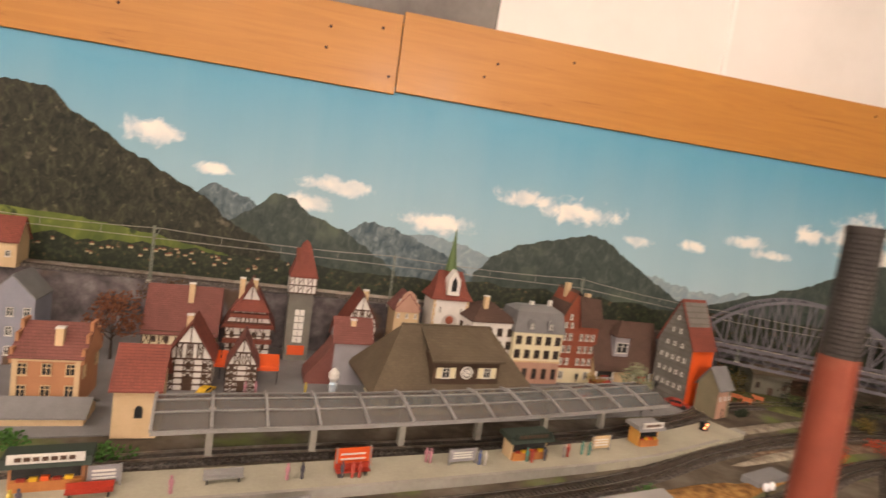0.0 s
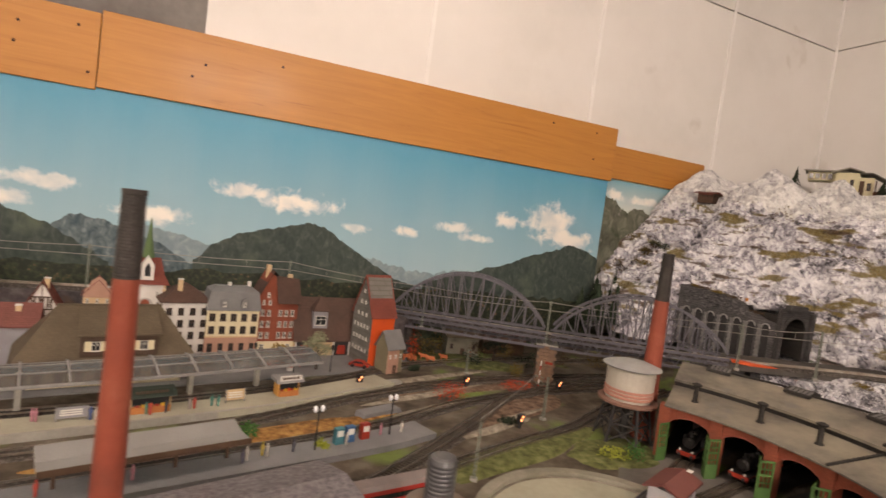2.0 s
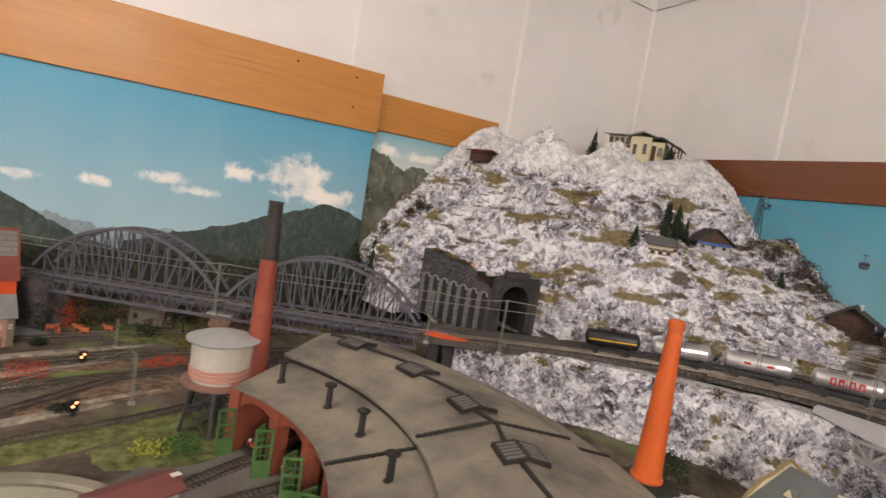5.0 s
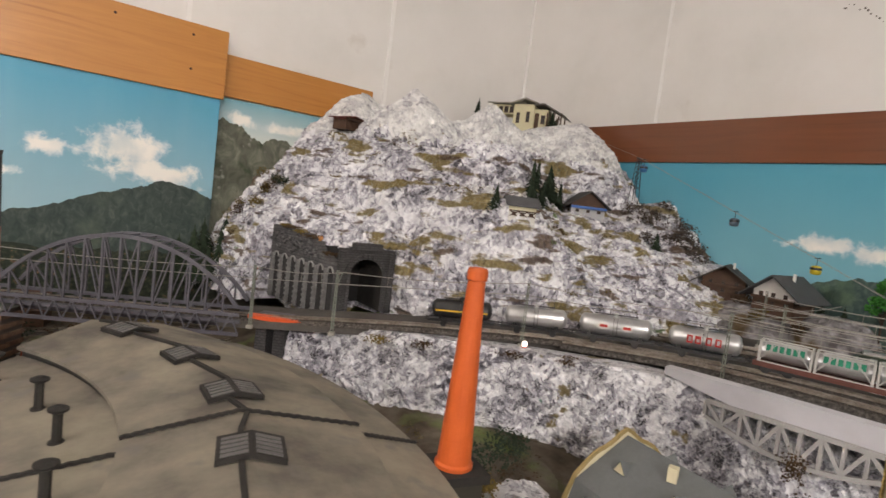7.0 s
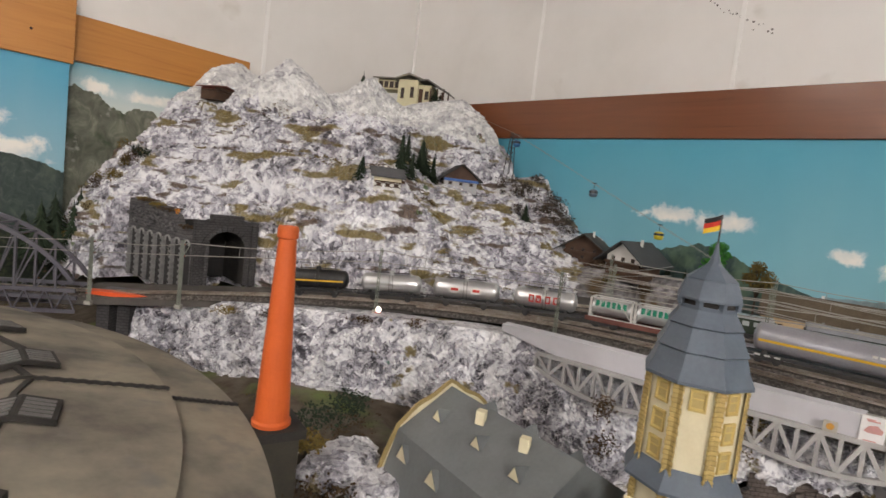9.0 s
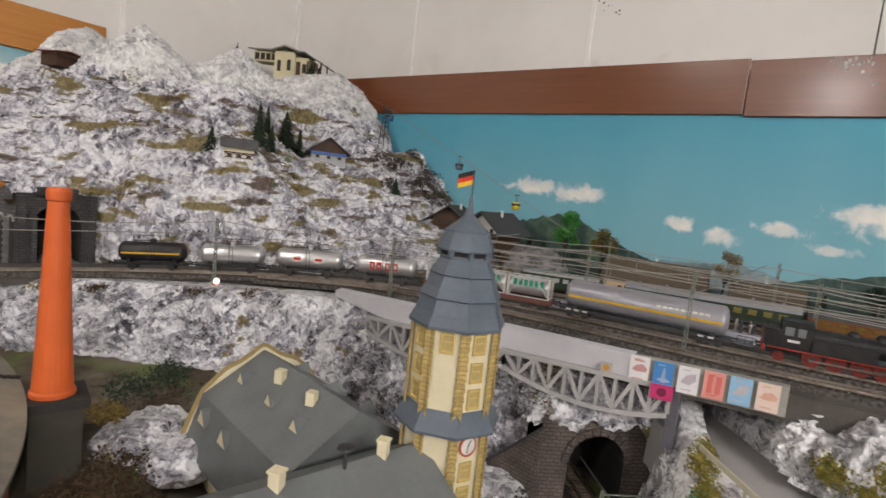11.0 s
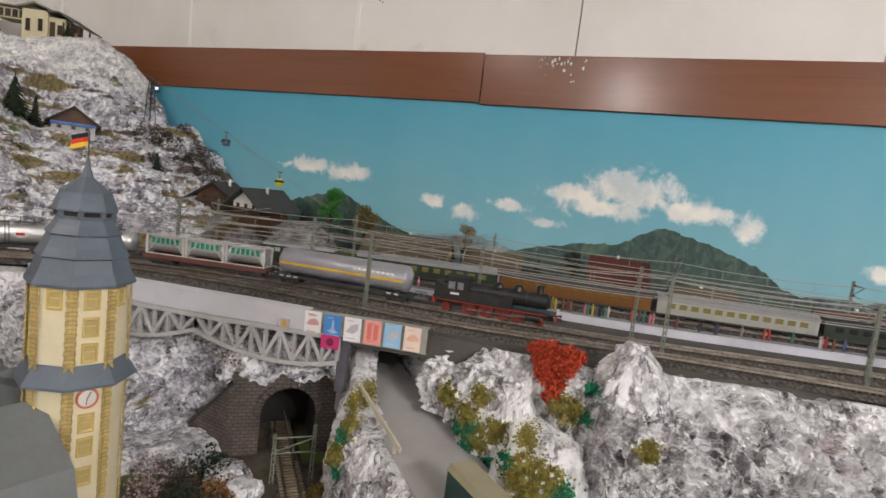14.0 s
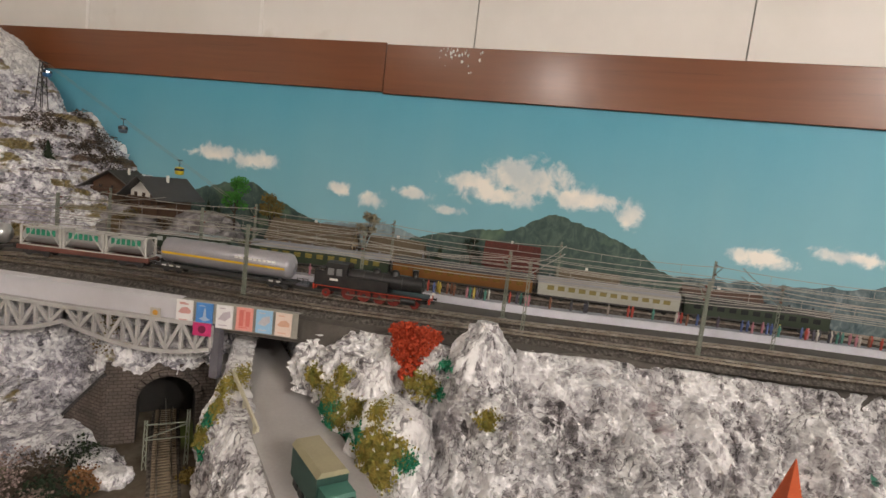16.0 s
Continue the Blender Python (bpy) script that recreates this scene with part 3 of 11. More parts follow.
# ---- backdrops: printed landscape sheets with board trim ----
def sky_print(name, low, high, z0, z1, clouds, axis):
    """A printed sky: a gradient with faint upright stains, and clouds at (u, z, half width, half height) along an axis."""
    m = bpy.data.materials.new(name)
    m.use_nodes = True
    nt = m.node_tree
    b = nt.nodes["Principled BSDF"]

    def node(kind, **values):
        n = nt.nodes.new("ShaderNode" + kind)
        for key, value in values.items():
            n.inputs[key].default_value = value
        return n

    def calc(op, *args):
        n = node("Math")
        n.operation = op
        for k, v in enumerate(args):
            if isinstance(v, (int, float)):
                n.inputs[k].default_value = v
            else:
                nt.links.new(v, n.inputs[k])
        return n.outputs[0]

    co, sep, mr, ramp = node("TexCoord"), node("SeparateXYZ"), node("MapRange"), node("ValToRGB")
    mr.inputs[1].default_value, mr.inputs[2].default_value = z0, z1
    mp, stain = node("Mapping", Scale=(3.0, 3.0, 0.35)), node("TexNoise", Scale=2.5, Detail=5.0)
    ramp.color_ramp.elements[0].color, ramp.color_ramp.elements[1].color = (*low, 1), (*high, 1)
    nt.links.new(co.outputs["Object"], sep.inputs[0])
    nt.links.new(co.outputs["Object"], mp.inputs[0])
    nt.links.new(mp.outputs[0], stain.inputs["Vector"])
    nt.links.new(sep.outputs[2], mr.inputs[0])
    nt.links.new(calc("ADD", mr.outputs[0], calc("MULTIPLY_ADD", stain.outputs[0], 0.35, -0.17)), ramp.inputs[0])
    u = sep.outputs[0] if axis == "x" else calc("MULTIPLY", sep.outputs[1], -1.0)
    near = None
    for cu, cz, w, h in clouds:
        du, dz = calc("MULTIPLY_ADD", u, 1 / w, -cu / w), calc("MULTIPLY_ADD", sep.outputs[2], 1 / h, -cz / h)
        d = calc("SQRT", calc("MULTIPLY_ADD", du, du, calc("MULTIPLY", dz, dz)))
        near = d if near is None else calc("MINIMUM", near, d)
    puff, wisp = node("TexNoise", Scale=22.0, Detail=7.0, Roughness=0.62, Distortion=0.3), node("TexNoise", Scale=14.0, Detail=4.0)
    for n in (puff, wisp):
        nt.links.new(co.outputs["Object"], n.inputs["Vector"])
    body = node("MapRange")
    body.interpolation_type = "SMOOTHSTEP"
    body.inputs[1].default_value, body.inputs[2].default_value, body.inputs[4].default_value = 0.10, 0.36, 0.97
    nt.links.new(calc("MULTIPLY_ADD", near, -0.47, puff.outputs[0]), body.inputs[0])
    ink, lay = node("ValToRGB"), node("Mix")
    ink.color_ramp.elements[0].position, ink.color_ramp.elements[0].color = 0.40, (0.93, 0.90, 0.83, 1)
    ink.color_ramp.elements[1].position, ink.color_ramp.elements[1].color = 0.66, (0.60, 0.67, 0.68, 1)
    lay.data_type = "RGBA"
    nt.links.new(wisp.outputs[0], ink.inputs[0])
    nt.links.new(body.outputs[0], lay.inputs[0])
    nt.links.new(ramp.outputs[0], lay.inputs[6])
    nt.links.new(ink.outputs[0], lay.inputs[7])
    nt.links.new(lay.outputs[2], b.inputs["Base Color"])
    b.inputs["Roughness"].default_value = 0.55
    return m


def hill_print(name, dark, light, scale=22, fleck=None):
    return ramped(name, scale, [(0.36, dark), (0.53, tuple(lerp(a, b, 0.35) for a, b in zip(dark, light))), (0.70, light)], detail=12, distort=0.9, bump=0, rough=0.6, stretch=(1.5, 1.5, 1.0), second=fleck)


CLOUDS_NORTH = [(-0.36, 1.277, 0.085, 0.034), (0.03, 1.217, 0.115, 0.028), (-0.03, 1.173, 0.075, 0.028), (0.26, 1.165, 0.115, 0.034), (0.48, 1.250, 0.11, 0.028), (0.60, 1.237, 0.15, 0.040), (0.92, 1.194, 0.05, 0.022),
                (1.06, 1.222, 0.07, 0.022), (1.13, 1.196, 0.07, 0.018), (1.24, 1.262, 0.08, 0.034), (1.40, 1.285, 0.12, 0.062), (1.45, 1.228, 0.16, 0.040), (-0.235, 1.216, 0.06, 0.022), (0.76, 1.185, 0.05, 0.02)]
CLOUDS_CORNER = [(1.66, 1.40, 0.06, 0.030), (1.80, 1.395, 0.10, 0.022)]
CLOUDS_EAST = [(-0.02, 1.240, 0.12, 0.038), (-0.14, 1.252, 0.13, 0.030), (0.24, 1.196, 0.05, 0.024), (0.32, 1.178, 0.06, 0.03), (0.43, 1.206, 0.075, 0.022), (0.56, 1.250, 0.09, 0.040), (0.70, 1.272, 0.16, 0.068),
               (0.64, 1.226, 0.15, 0.036), (0.82, 1.236, 0.12, 0.036), (0.93, 1.214, 0.045, 0.045), (1.19, 1.162, 0.10, 0.030), (1.34, 1.187, 0.10, 0.024), (0.52, 1.178, 0.06, 0.018), (1.6, 1.26, 0.2, 0.07)]
SKY = sky_print("printed_sky", (0.41, 0.57, 0.61), (0.080, 0.34, 0.49), 1.02, 1.42, CLOUDS_NORTH, "x")
SKY_CORNER = sky_print("printed_sky_corner", (0.62, 0.68, 0.65), (0.13, 0.40, 0.49), 1.36, 1.47, CLOUDS_CORNER, "x")
SKY_EAST = sky_print("printed_sky_east", (0.26, 0.51, 0.575), (0.085, 0.355, 0.475), 1.02, 1.42, [(u, z, w * 0.88, h * 0.92) for u, z, w, h in CLOUDS_EAST], "y")
HILL_NEAR = hill_print("printed_dark_forest_hill", (0.010, 0.014, 0.010), (0.075, 0.072, 0.045), 46, [(26, 0.64, 0.76, (0.22, 0.19, 0.135)), (60, 0.64, 0.74, (0.13, 0.12, 0.075))])
HILL_GREEN = hill_print("printed_green_hill", (0.028, 0.045, 0.042), (0.090, 0.112, 0.092), 40, [(11, 0.58, 0.76, (0.095, 0.125, 0.09))])
HILL_EAST = hill_print("printed_teal_green_hill", (0.034, 0.066, 0.062), (0.105, 0.155, 0.125), 40, [(9, 0.58, 0.74, (0.15, 0.235, 0.14))])
HILL_BLUE = hill_print("printed_blue_range", (0.045, 0.082, 0.095), (0.22, 0.27, 0.28), 44)
HILL_HAZE = hill_print("printed_hazy_range", (0.20, 0.28, 0.31), (0.34, 0.42, 0.44), 34)
CRAG = hill_print("printed_grey_crag", (0.075, 0.082, 0.058), (0.27, 0.268, 0.21), 18, [(14, 0.55, 0.66, (0.045, 0.065, 0.035)), (22, 0.62, 0.70, (0.34, 0.33, 0.30))])
MEADOW = hill_print("printed_meadow", (0.07, 0.11, 0.025), (0.22, 0.26, 0.06), 14, [(30, 0.60, 0.66, (0.03, 0.05, 0.018))])
VILLAGE = ramped("printed_village", 95, [(0.45, (0.018, 0.026, 0.016)), (0.62, (0.045, 0.055, 0.030)), (0.72, (0.17, 0.085, 0.05)), (0.80, (0.42, 0.38, 0.31))], detail=3, bump=0, rough=0.6)


def backdrop(name, label, spot, u0, u1, z0, z1, sky):
    """A thin sheet in the plane of spot(u, depth); u runs along the wall."""
    holder = thing(name, label, "backdrop", kind="structure")
    sheet = Shape()
    sheet.grid([[(*spot(lerp(u0, u1, i / 40), 0.0), z) for i in range(41)] for z in (z0, (z0 + z1) / 2, z1)])
    part("sky_sheet", sheet, sky, holder)
    return holder


def range_of(holder, spot, crest, depth, material, low=0.866, jag=0.006, name="hill"):
    """A printed hill: a crest line with small teeth, filled down to the sheet's foot."""
    top, n = [], 14
    for (a, za), (b, zb) in zip(crest, crest[1:]):
        for i in range(n):
            t = i / n
            s = t * t * (3 - 2 * t) * 0.4 + t * 0.6
            u, z = lerp(a, b, t), lerp(za, zb, s)
            top.append((u, z + jag * (noise.noise((u * 60, z0_seed(depth), 0.3)) + 0.6 * noise.noise((u * 170, 2.2, z0_seed(depth))))))
    top.append(crest[-1])
    depth += 0.0016
    sh = Shape().grid([[(*spot(u, depth), low) for u, z in top], [(*spot(u, depth), max(z, low + 0.001)) for u, z in top]])
    return part(name, sh, material, holder)


def z0_seed(depth):
    return depth * 4000.0


def north(u, d):
    return (u, 1.2335 - 0.0205 * u - d)


def north_2(u, d):
    return (u, 1.2330 - d)


def east(u, d):
    return (2.682 - d, -u)


back = backdrop("backdrop_north", "printed alpine landscape sheet with mountains and clouds", north, -1.6, 1.598, 0.86, 1.452, SKY)
range_of(back, north, [(0.12, 1.11), (0.25, 1.137), (0.31, 1.126), (0.40, 1.10), (0.48, 1.05)], 0.0008, HILL_HAZE)
range_of(back, north, [(0.78, 1.11), (0.83, 1.10), (0.92, 1.082), (1.0, 1.076), (1.08, 1.09), (1.16, 1.085), (1.25, 1.11), (1.34, 1.08)], 0.0008, HILL_HAZE, jag=0.01)
range_of(back, north, [(-0.30, 1.13), (-0.235, 1.190), (-0.19, 1.172), (-0.15, 1.160), (-0.08, 1.10)], 0.0012, HILL_BLUE)
range_of(back, north, [(0.03, 1.10), (0.097, 1.147), (0.15, 1.141), (0.20, 1.126), (0.27, 1.10), (0.36, 1.05)], 0.0014, HILL_BLUE)
range_of(back, north, [(-0.22, 1.09), (-0.16, 1.135), (-0.106, 1.180), (-0.07, 1.178), (-0.016, 1.140), (0.05, 1.12), (0.10, 1.09), (0.18, 1.04)], 0.0018, HILL_GREEN)
range_of(back, north, [(0.36, 1.06), (0.41, 1.11), (0.474, 1.143), (0.55, 1.163), (0.632, 1.184), (0.68, 1.178), (0.74, 1.14), (0.81, 1.097), (0.90, 1.05), (1.0, 1.02)], 0.0020, HILL_GREEN)
range_of(back, north, [(0.98, 1.05), (1.10, 1.085), (1.22, 1.117), (1.35, 1.165), (1.42, 1.185), (1.478, 1.211), (1.54, 1.20), (1.598, 1.178)], 0.0022, HILL_GREEN)
range_of(back, north, [(-1.6, 1.16), (-1.2, 1.22), (-0.95, 1.24), (-0.74, 1.30), (-0.64, 1.338), (-0.57, 1.335), (-0.513, 1.290), (-0.387, 1.220), (-0.262, 1.160), (-0.18, 1.10), (-0.08, 1.05)], 0.0026, HILL_NEAR)
range_of(back, north, [(-1.6, 1.08), (-0.9, 1.09), (-0.52, 1.080), (-0.36, 1.062), (-0.25, 1.045), (-0.12, 1.020), (0.05, 1.0)], 0.0030, MEADOW, jag=0.003)
range_of(back, north, [(-1.6, 1.02), (-0.6, 1.035), (-0.30, 1.035), (0.0, 1.030), (0.4, 1.035), (0.9, 1.03), (1.3, 1.03), (1.598, 1.03)], 0.0034, VILLAGE, jag=0.012)

# the printed village at the foot of the dark hill
random.seed(41)
walls_, roofs_ = Shape(), Shape()
for k in range(52):
    u = random.uniform(-0.74, -0.02)
    z = random.uniform(1.000, 1.030) + 0.012 * noise.noise((u * 9, 0.5, 0.5))
    w, h = random.uniform(0.004, 0.010), random.uniform(0.0022, 0.0045)
    walls_.add([(*north(u + dx, 0.0056), zz) for dx, zz in ((0, z), (w, z), (w, z + h), (0, z + h))], [(0, 1, 2, 3)])
    roofs_.add([(*north(u + dx, 0.0060), zz) for dx, zz in ((-0.001, z + h), (w + 0.001, z + h), (w - 0.0015, z + h * 1.8), (0.0015, z + h * 1.8))], [(0, 1, 2, 3)])
part("village_walls", walls_, paint("printed_house_walls", (0.52, 0.44, 0.30), (0.40, 0.26, 0.14), 0.6, scale=60, bump=0), back, "printed cream house walls")
part("village_roofs", roofs_, paint("printed_house_roofs", (0.24, 0.075, 0.04), (0.12, 0.055, 0.04), 0.6, scale=60, bump=0), back, "printed red house roofs")

back2 = backdrop("backdrop_corner", "printed crag landscape sheet in the corner", north_2, 1.590, 2.72, 0.86, 1.452, SKY_CORNER)
range_of(back2, north_2, [(1.590, 1.395), (1.66, 1.385), (1.71, 1.350), (1.78, 1.362), (1.85, 1.345), (1.95, 1.33), (2.2, 1.30), (2.72, 1.25)], 0.0012, CRAG, jag=0.012)

right = backdrop("backdrop_east", "printed alpine landscape sheet with green hills and clouds", east, -1.22, 2.6, 0.86, 1.445, SKY_EAST)
range_of(right, east, [(0.14, 1.10), (0.30, 1.118), (0.36, 1.125), (0.45, 1.108), (0.56, 1.09)], 0.0008, HILL_HAZE)
range_of(right, east, [(-0.6, 1.12), (-0.36, 1.11), (-0.22, 1.135), (-0.147, 1.160), (-0.06, 1.184), (0.0, 1.180), (0.07, 1.145), (0.16, 1.11), (0.30, 1.07)], 0.0016, HILL_EAST)
range_of(right, east, [(0.38, 1.07), (0.45, 1.103), (0.57, 1.136), (0.67, 1.150), (0.773, 1.198), (0.83, 1.185), (0.90, 1.165), (0.95, 1.145), (1.0, 1.11), (1.10, 1.08)], 0.0018, HILL_EAST)
range_of(right, east, [(0.95, 1.09), (1.08, 1.105), (1.25, 1.112), (1.38, 1.130), (1.6, 1.20), (1.9, 1.12), (2.6, 1.15)], 0.0012, HILL_BLUE)


def board(name, label, spot, u0, u1, z0, z1, thick, material, depth=0.0):
    sh = Shape()
    (xa, ya), (xb, yb) = spot(u0, depth), spot(u1, depth)
    (xc, yc), (xd, yd) = spot(u1, depth + thick), spot(u0, depth + thick)
    sh.prism([(xa, ya), (xb, yb), (xc, yc), (xd, yd)], "z", z0, z1)
    ob = single(name, sh, material, label, "trim board", kind="structure")
    bev = ob.modifiers.new("bevel", "BEVEL")
    bev.width, bev.segments = 0.0015, 2
    return ob


trim = board("trim_north_a", "varnished pine board above the backdrop", north, -1.6, 0.122, 1.434, 1.606, 0.007, PINE)
trim_b = board("trim_north_b", "varnished pine board above the backdrop", north, 0.124, 1.605, 1.440, 1.614, 0.008, PINE)
trim_c = board("trim_north_c", "narrower varnished pine board in the corner", north_2, 1.606, 2.06, 1.455, 1.566, 0.006, PINE)
KNOT = paint("dark_knot_hole", (0.05, 0.018, 0.008), (0.02, 0.01, 0.005), 0.8)
for ob, spots in ((trim, ((-0.03, 1.553), (-0.035, 1.508), (0.105, 1.470), (0.08, 1.57), (-0.45, 1.52))), (trim_b, ((0.345, 1.540), (0.318, 1.507), (0.524, 1.575), (1.35, 1.588), (1.52, 1.50), (1.52, 1.585)))):
    for u, z in spots:
        x, y = north(u, 0.0078)
        part("knot", Shape().lathe([(0.0036, 0), (0.0032, 0.0006)], 9), KNOT, ob, at=pose(x, y, z, 90, 0, 0))
rail_a = board("trim_east_a", "glossy red-brown board above the backdrop", east, -1.22, 0.326, 1.438, 1.553, 0.008, MAHOGANY)
rail_b = board("trim_east_b", "glossy red-brown board with chipped paint above the backdrop", east, 0.328, 2.6, 1.434, 1.549, 0.008, MAHOGANY)
CHIP = paint("white_paint_flake", (0.72, 0.70, 0.66), (0.6, 0.58, 0.55), 0.7)
for i in range(34):
    u, z = random.gauss(0.50, 0.03), 1.546 - abs(random.gauss(0, 0.02))
    x, y = east(u, 0.0082)
    r = random.uniform(0.0012, 0.005)
    part("paint_chip", Shape().lathe([(r, 0), (r * 0.7, 0.0005)], 5, turn=random.random()), CHIP, rail_b, at=pose(x, y, z, random.uniform(0, 360), -90, 0))

# ---- the layout's table and ground ----
plate("layout_frame", wooden("table_timber", (0.36, 0.22, 0.11), (0.24, 0.13, 0.06), 0.6), -1.6, 2.67, -1.55, 1.18, 0.70, 0.795, "wooden frame table that carries the model railway", "table")


def ground_z(x, y):
    """Height of the scenery base: a flat yard, a valley by the villa, a grassy bank behind the roundhouse."""
    yard = 0.8775
    bank = 0.040 * max(0, min(1, (x - 1.56) / 0.12)) * max(0, min(1, (y + 0.02) / 0.16))
    valley = -0.045 * max(0, min(1, (x - 1.56) / 0.2)) * max(0, min(1, (0.06 - y) / 0.2))
    rough = 0.002 * noise.noise((x * 22, y * 22, 1.7)) if x > 1.5 else 0.0006 * noise.noise((x * 15, y * 15, 0.2))
    return yard + bank + valley + rough


ground = Shape().grid([[(-1.6 + 0.02 * i, -1.55 + 0.02 * k, ground_z(-1.6 + 0.02 * i, -1.55 + 0.02 * k)) for i in range(214)] for k in range(139)])
single("ground", ground, EARTH, "brown and green scattered scenery ground", "ground", kind="structure", smooth=True)


def slab(name, outline, z0, z1, material, label, category="pavement", kind="structure"):
    return single(name, Shape().prism(outline, "z", z0, z1), material, label, category, kind=kind)


def blot(name, cx, cy, rx, ry, z, material, label, turn=0.0, seed=0.0, category="ground"):
    """A patch of scatter with a ragged rim, slightly domed."""
    n, sh = 48, Shape()
    rows = []
    for k, (s, h) in enumerate(((1.0, -0.002), (0.9, 0.0012), (0.5, 0.002), (0.02, 0.0022))):
        row = []
        for i in range(n + 1):
            a = 2 * math.pi * (i % n) / n
            r = s * (1 + 0.25 * noise.noise((math.cos(a) * 1.7 + seed, math.sin(a) * 1.7, seed)) + 0.08 * noise.noise((math.cos(a) * 7, math.sin(a) * 7, seed)))
            x, y = rx * r * math.cos(a), ry * r * math.sin(a)
            row.append((cx + x * math.cos(turn) - y * math.sin(turn), cy + x * math.sin(turn) + y * math.cos(turn), z + h))
        rows.append(row)
    return single(name, sh.grid(rows), material, label, category, kind="structure", smooth=True)


# ---- rock ----
def crumple(p, coarse=0.016, fine=0.007, f=1.0, fold=1.0):
    """Displacement like crumpled, plastered paper: broad swells, folded ridges and sharp flecks."""
    x, y, z = p
    z *= fold
    w = noise.noise_vector((x * 14 * f, y * 14 * f, z * 14 * f))
    a = noise.noise((x * 11 * f + w.x * 0.5, y * 11 * f + w.y * 0.5, z * 9 * f))
    b = 1 - 2 * abs(noise.noise((x * 34 * f + w.y * 1.6, y * 34 * f + w.z * 1.6, z * 30 * f + w.x * 1.6)))
    c = 1 - 2 * abs(noise.noise((x * 90 * f + w.z * 2.5, y * 90 * f + w.x * 2.5, z * 80 * f + w.y * 2.5)))
    e = noise.noise((x * 210 * f + w.x * 3, y * 210 * f + w.y * 3, z * 190 * f + w.z * 3))
    return coarse * a + fine * b + fine * 0.75 * c + fine * 0.45 * e


def rock_face(name, top, foot, material, label, nu=120, nv=40, belly=0.012, coarse=0.016, fine=0.007, lip=0.04, fold=1.0, ragged=0.0):
    """A craggy face between a top line and a foot line, with a lip that runs back on top."""
    a, b = curve(top, 0.004), curve(foot, 0.004)
    rows = []
    for k in range(-3, nv + 1):
        row = []
        for i in range(nu + 1):
            s = i / nu
            p, q = a[min(len(a) - 1, int(s * (len(a) - 1)))], b[min(len(b) - 1, int(s * (len(b) - 1)))]
            q = q + Vector((0, 0, ragged * (noise.noise((s * 14, 0.3, q.x)) + 0.6 * noise.noise((s * 41, 2.3, q.y)))))
            out = Vector((q.x - p.x, q.y - p.y, 0))
            side = a[min(len(a) - 1, int(s * (len(a) - 1)) + 1)] - a[max(0, int(s * (len(a) - 1)) - 1)]
            n = Vector((side.y, -side.x, 0))
            n = -n.normalized() if n.dot(out) < 0 else n.normalized()
            if k < 0:
                pt = p - n * (lip * -k / 3) + Vector((0, 0, -0.004 * (-k) / 3))
                amp = 0.35
            else:
                t = k / nv
                pt = p.lerp(q, t) + n * belly * math.sin(math.pi * t)
                amp = 0.4 + 0.6 * min(1, t * 4)
            d = crumple(pt, coarse, fine, 1.0, fold) * amp
            row.append(pt + n * d + Vector((0, 0, d * 0.35)))
        rows.append(row)
    ob = single(name, Shape().grid(rows), material, label, "rock face", kind="structure")
    return ob


PEAK = Vector((2.45, 1.10, 0))
FOOT = [(150, 0.90), (175, 0.86), (190, 0.84), (205, 0.825), (218, 0.835), (228, 0.86), (240, 0.905), (252, 0.935), (262, 0.945), (272, 0.945), (282, 0.94), (295, 0.90), (310, 0.80), (330, 0.60)]
PROFILE = [(0.0, 1.500), (0.30, 1.455), (0.45, 1.422), (0.56, 1.405), (0.64, 1.388), (0.70, 1.358), (0.74, 1.318), (0.775, 1.278), (0.81, 1.268), (0.845, 1.255), (0.875, 1.215), (0.90, 1.18), (0.94, 1.13), (0.97, 1.06), (1.0, 1.00), (1.03, 0.95)]
PROFILE_EAST = [(0.0, 1.500), (0.30, 1.455), (0.42, 1.43), (0.48, 1.40), (0.54, 1.32), (0.58, 1.255), (0.66, 1.236), (0.70, 1.205), (0.82, 1.14), (0.92, 1.08), (1.0, 1.00), (1.03, 0.95)]
SUMMITS = [(2.034, 0.928, 0.130, 0.15), (2.00, 1.14, 0.125, 0.13), (2.243, 0.853, 0.090, 0.115), (2.16, 1.13, 0.07, 0.12), (2.50, 0.98, 0.022, 0.22), (2.52, 0.76, 0.085, 0.20), (1.875, 1.13, 0.085, 0.12), (2.61, 0.50, 0.075, 0.16)]
MASONRY = [((1.663, 0.895), -82, -0.004, 0.19, 1.140), ((1.663, 0.895), -82, 0.19, 0.28, 1.098), ((1.760, 0.614), -4, -0.064, 0.062, 1.126)]


def behind_masonry(p):
    """The rock keeps behind the arcade wall and the portal."""
    for (ox, oy), turn, u0, u1, top in MASONRY:
        c, s = math.cos(math.radians(turn)), math.sin(math.radians(turn))
        u, v = (p.x - ox) * c + (p.y - oy) * s, -(p.x - ox) * s + (p.y - oy) * c
        if u0 < u < u1 and -0.15 < v < (0.13 if top == 1.126 and abs(u) < 0.045 and p.z < 1.115 else 0.024) and p.z < top:
            bore = top == 1.126 and abs(u) < 0.045 and p.z < 1.115
            v = 0.13 if bore else 0.024 + 0.02 * (top - p.z)
            p = Vector((ox + u * c - v * s, oy + u * s + v * c, p.z))
    return p


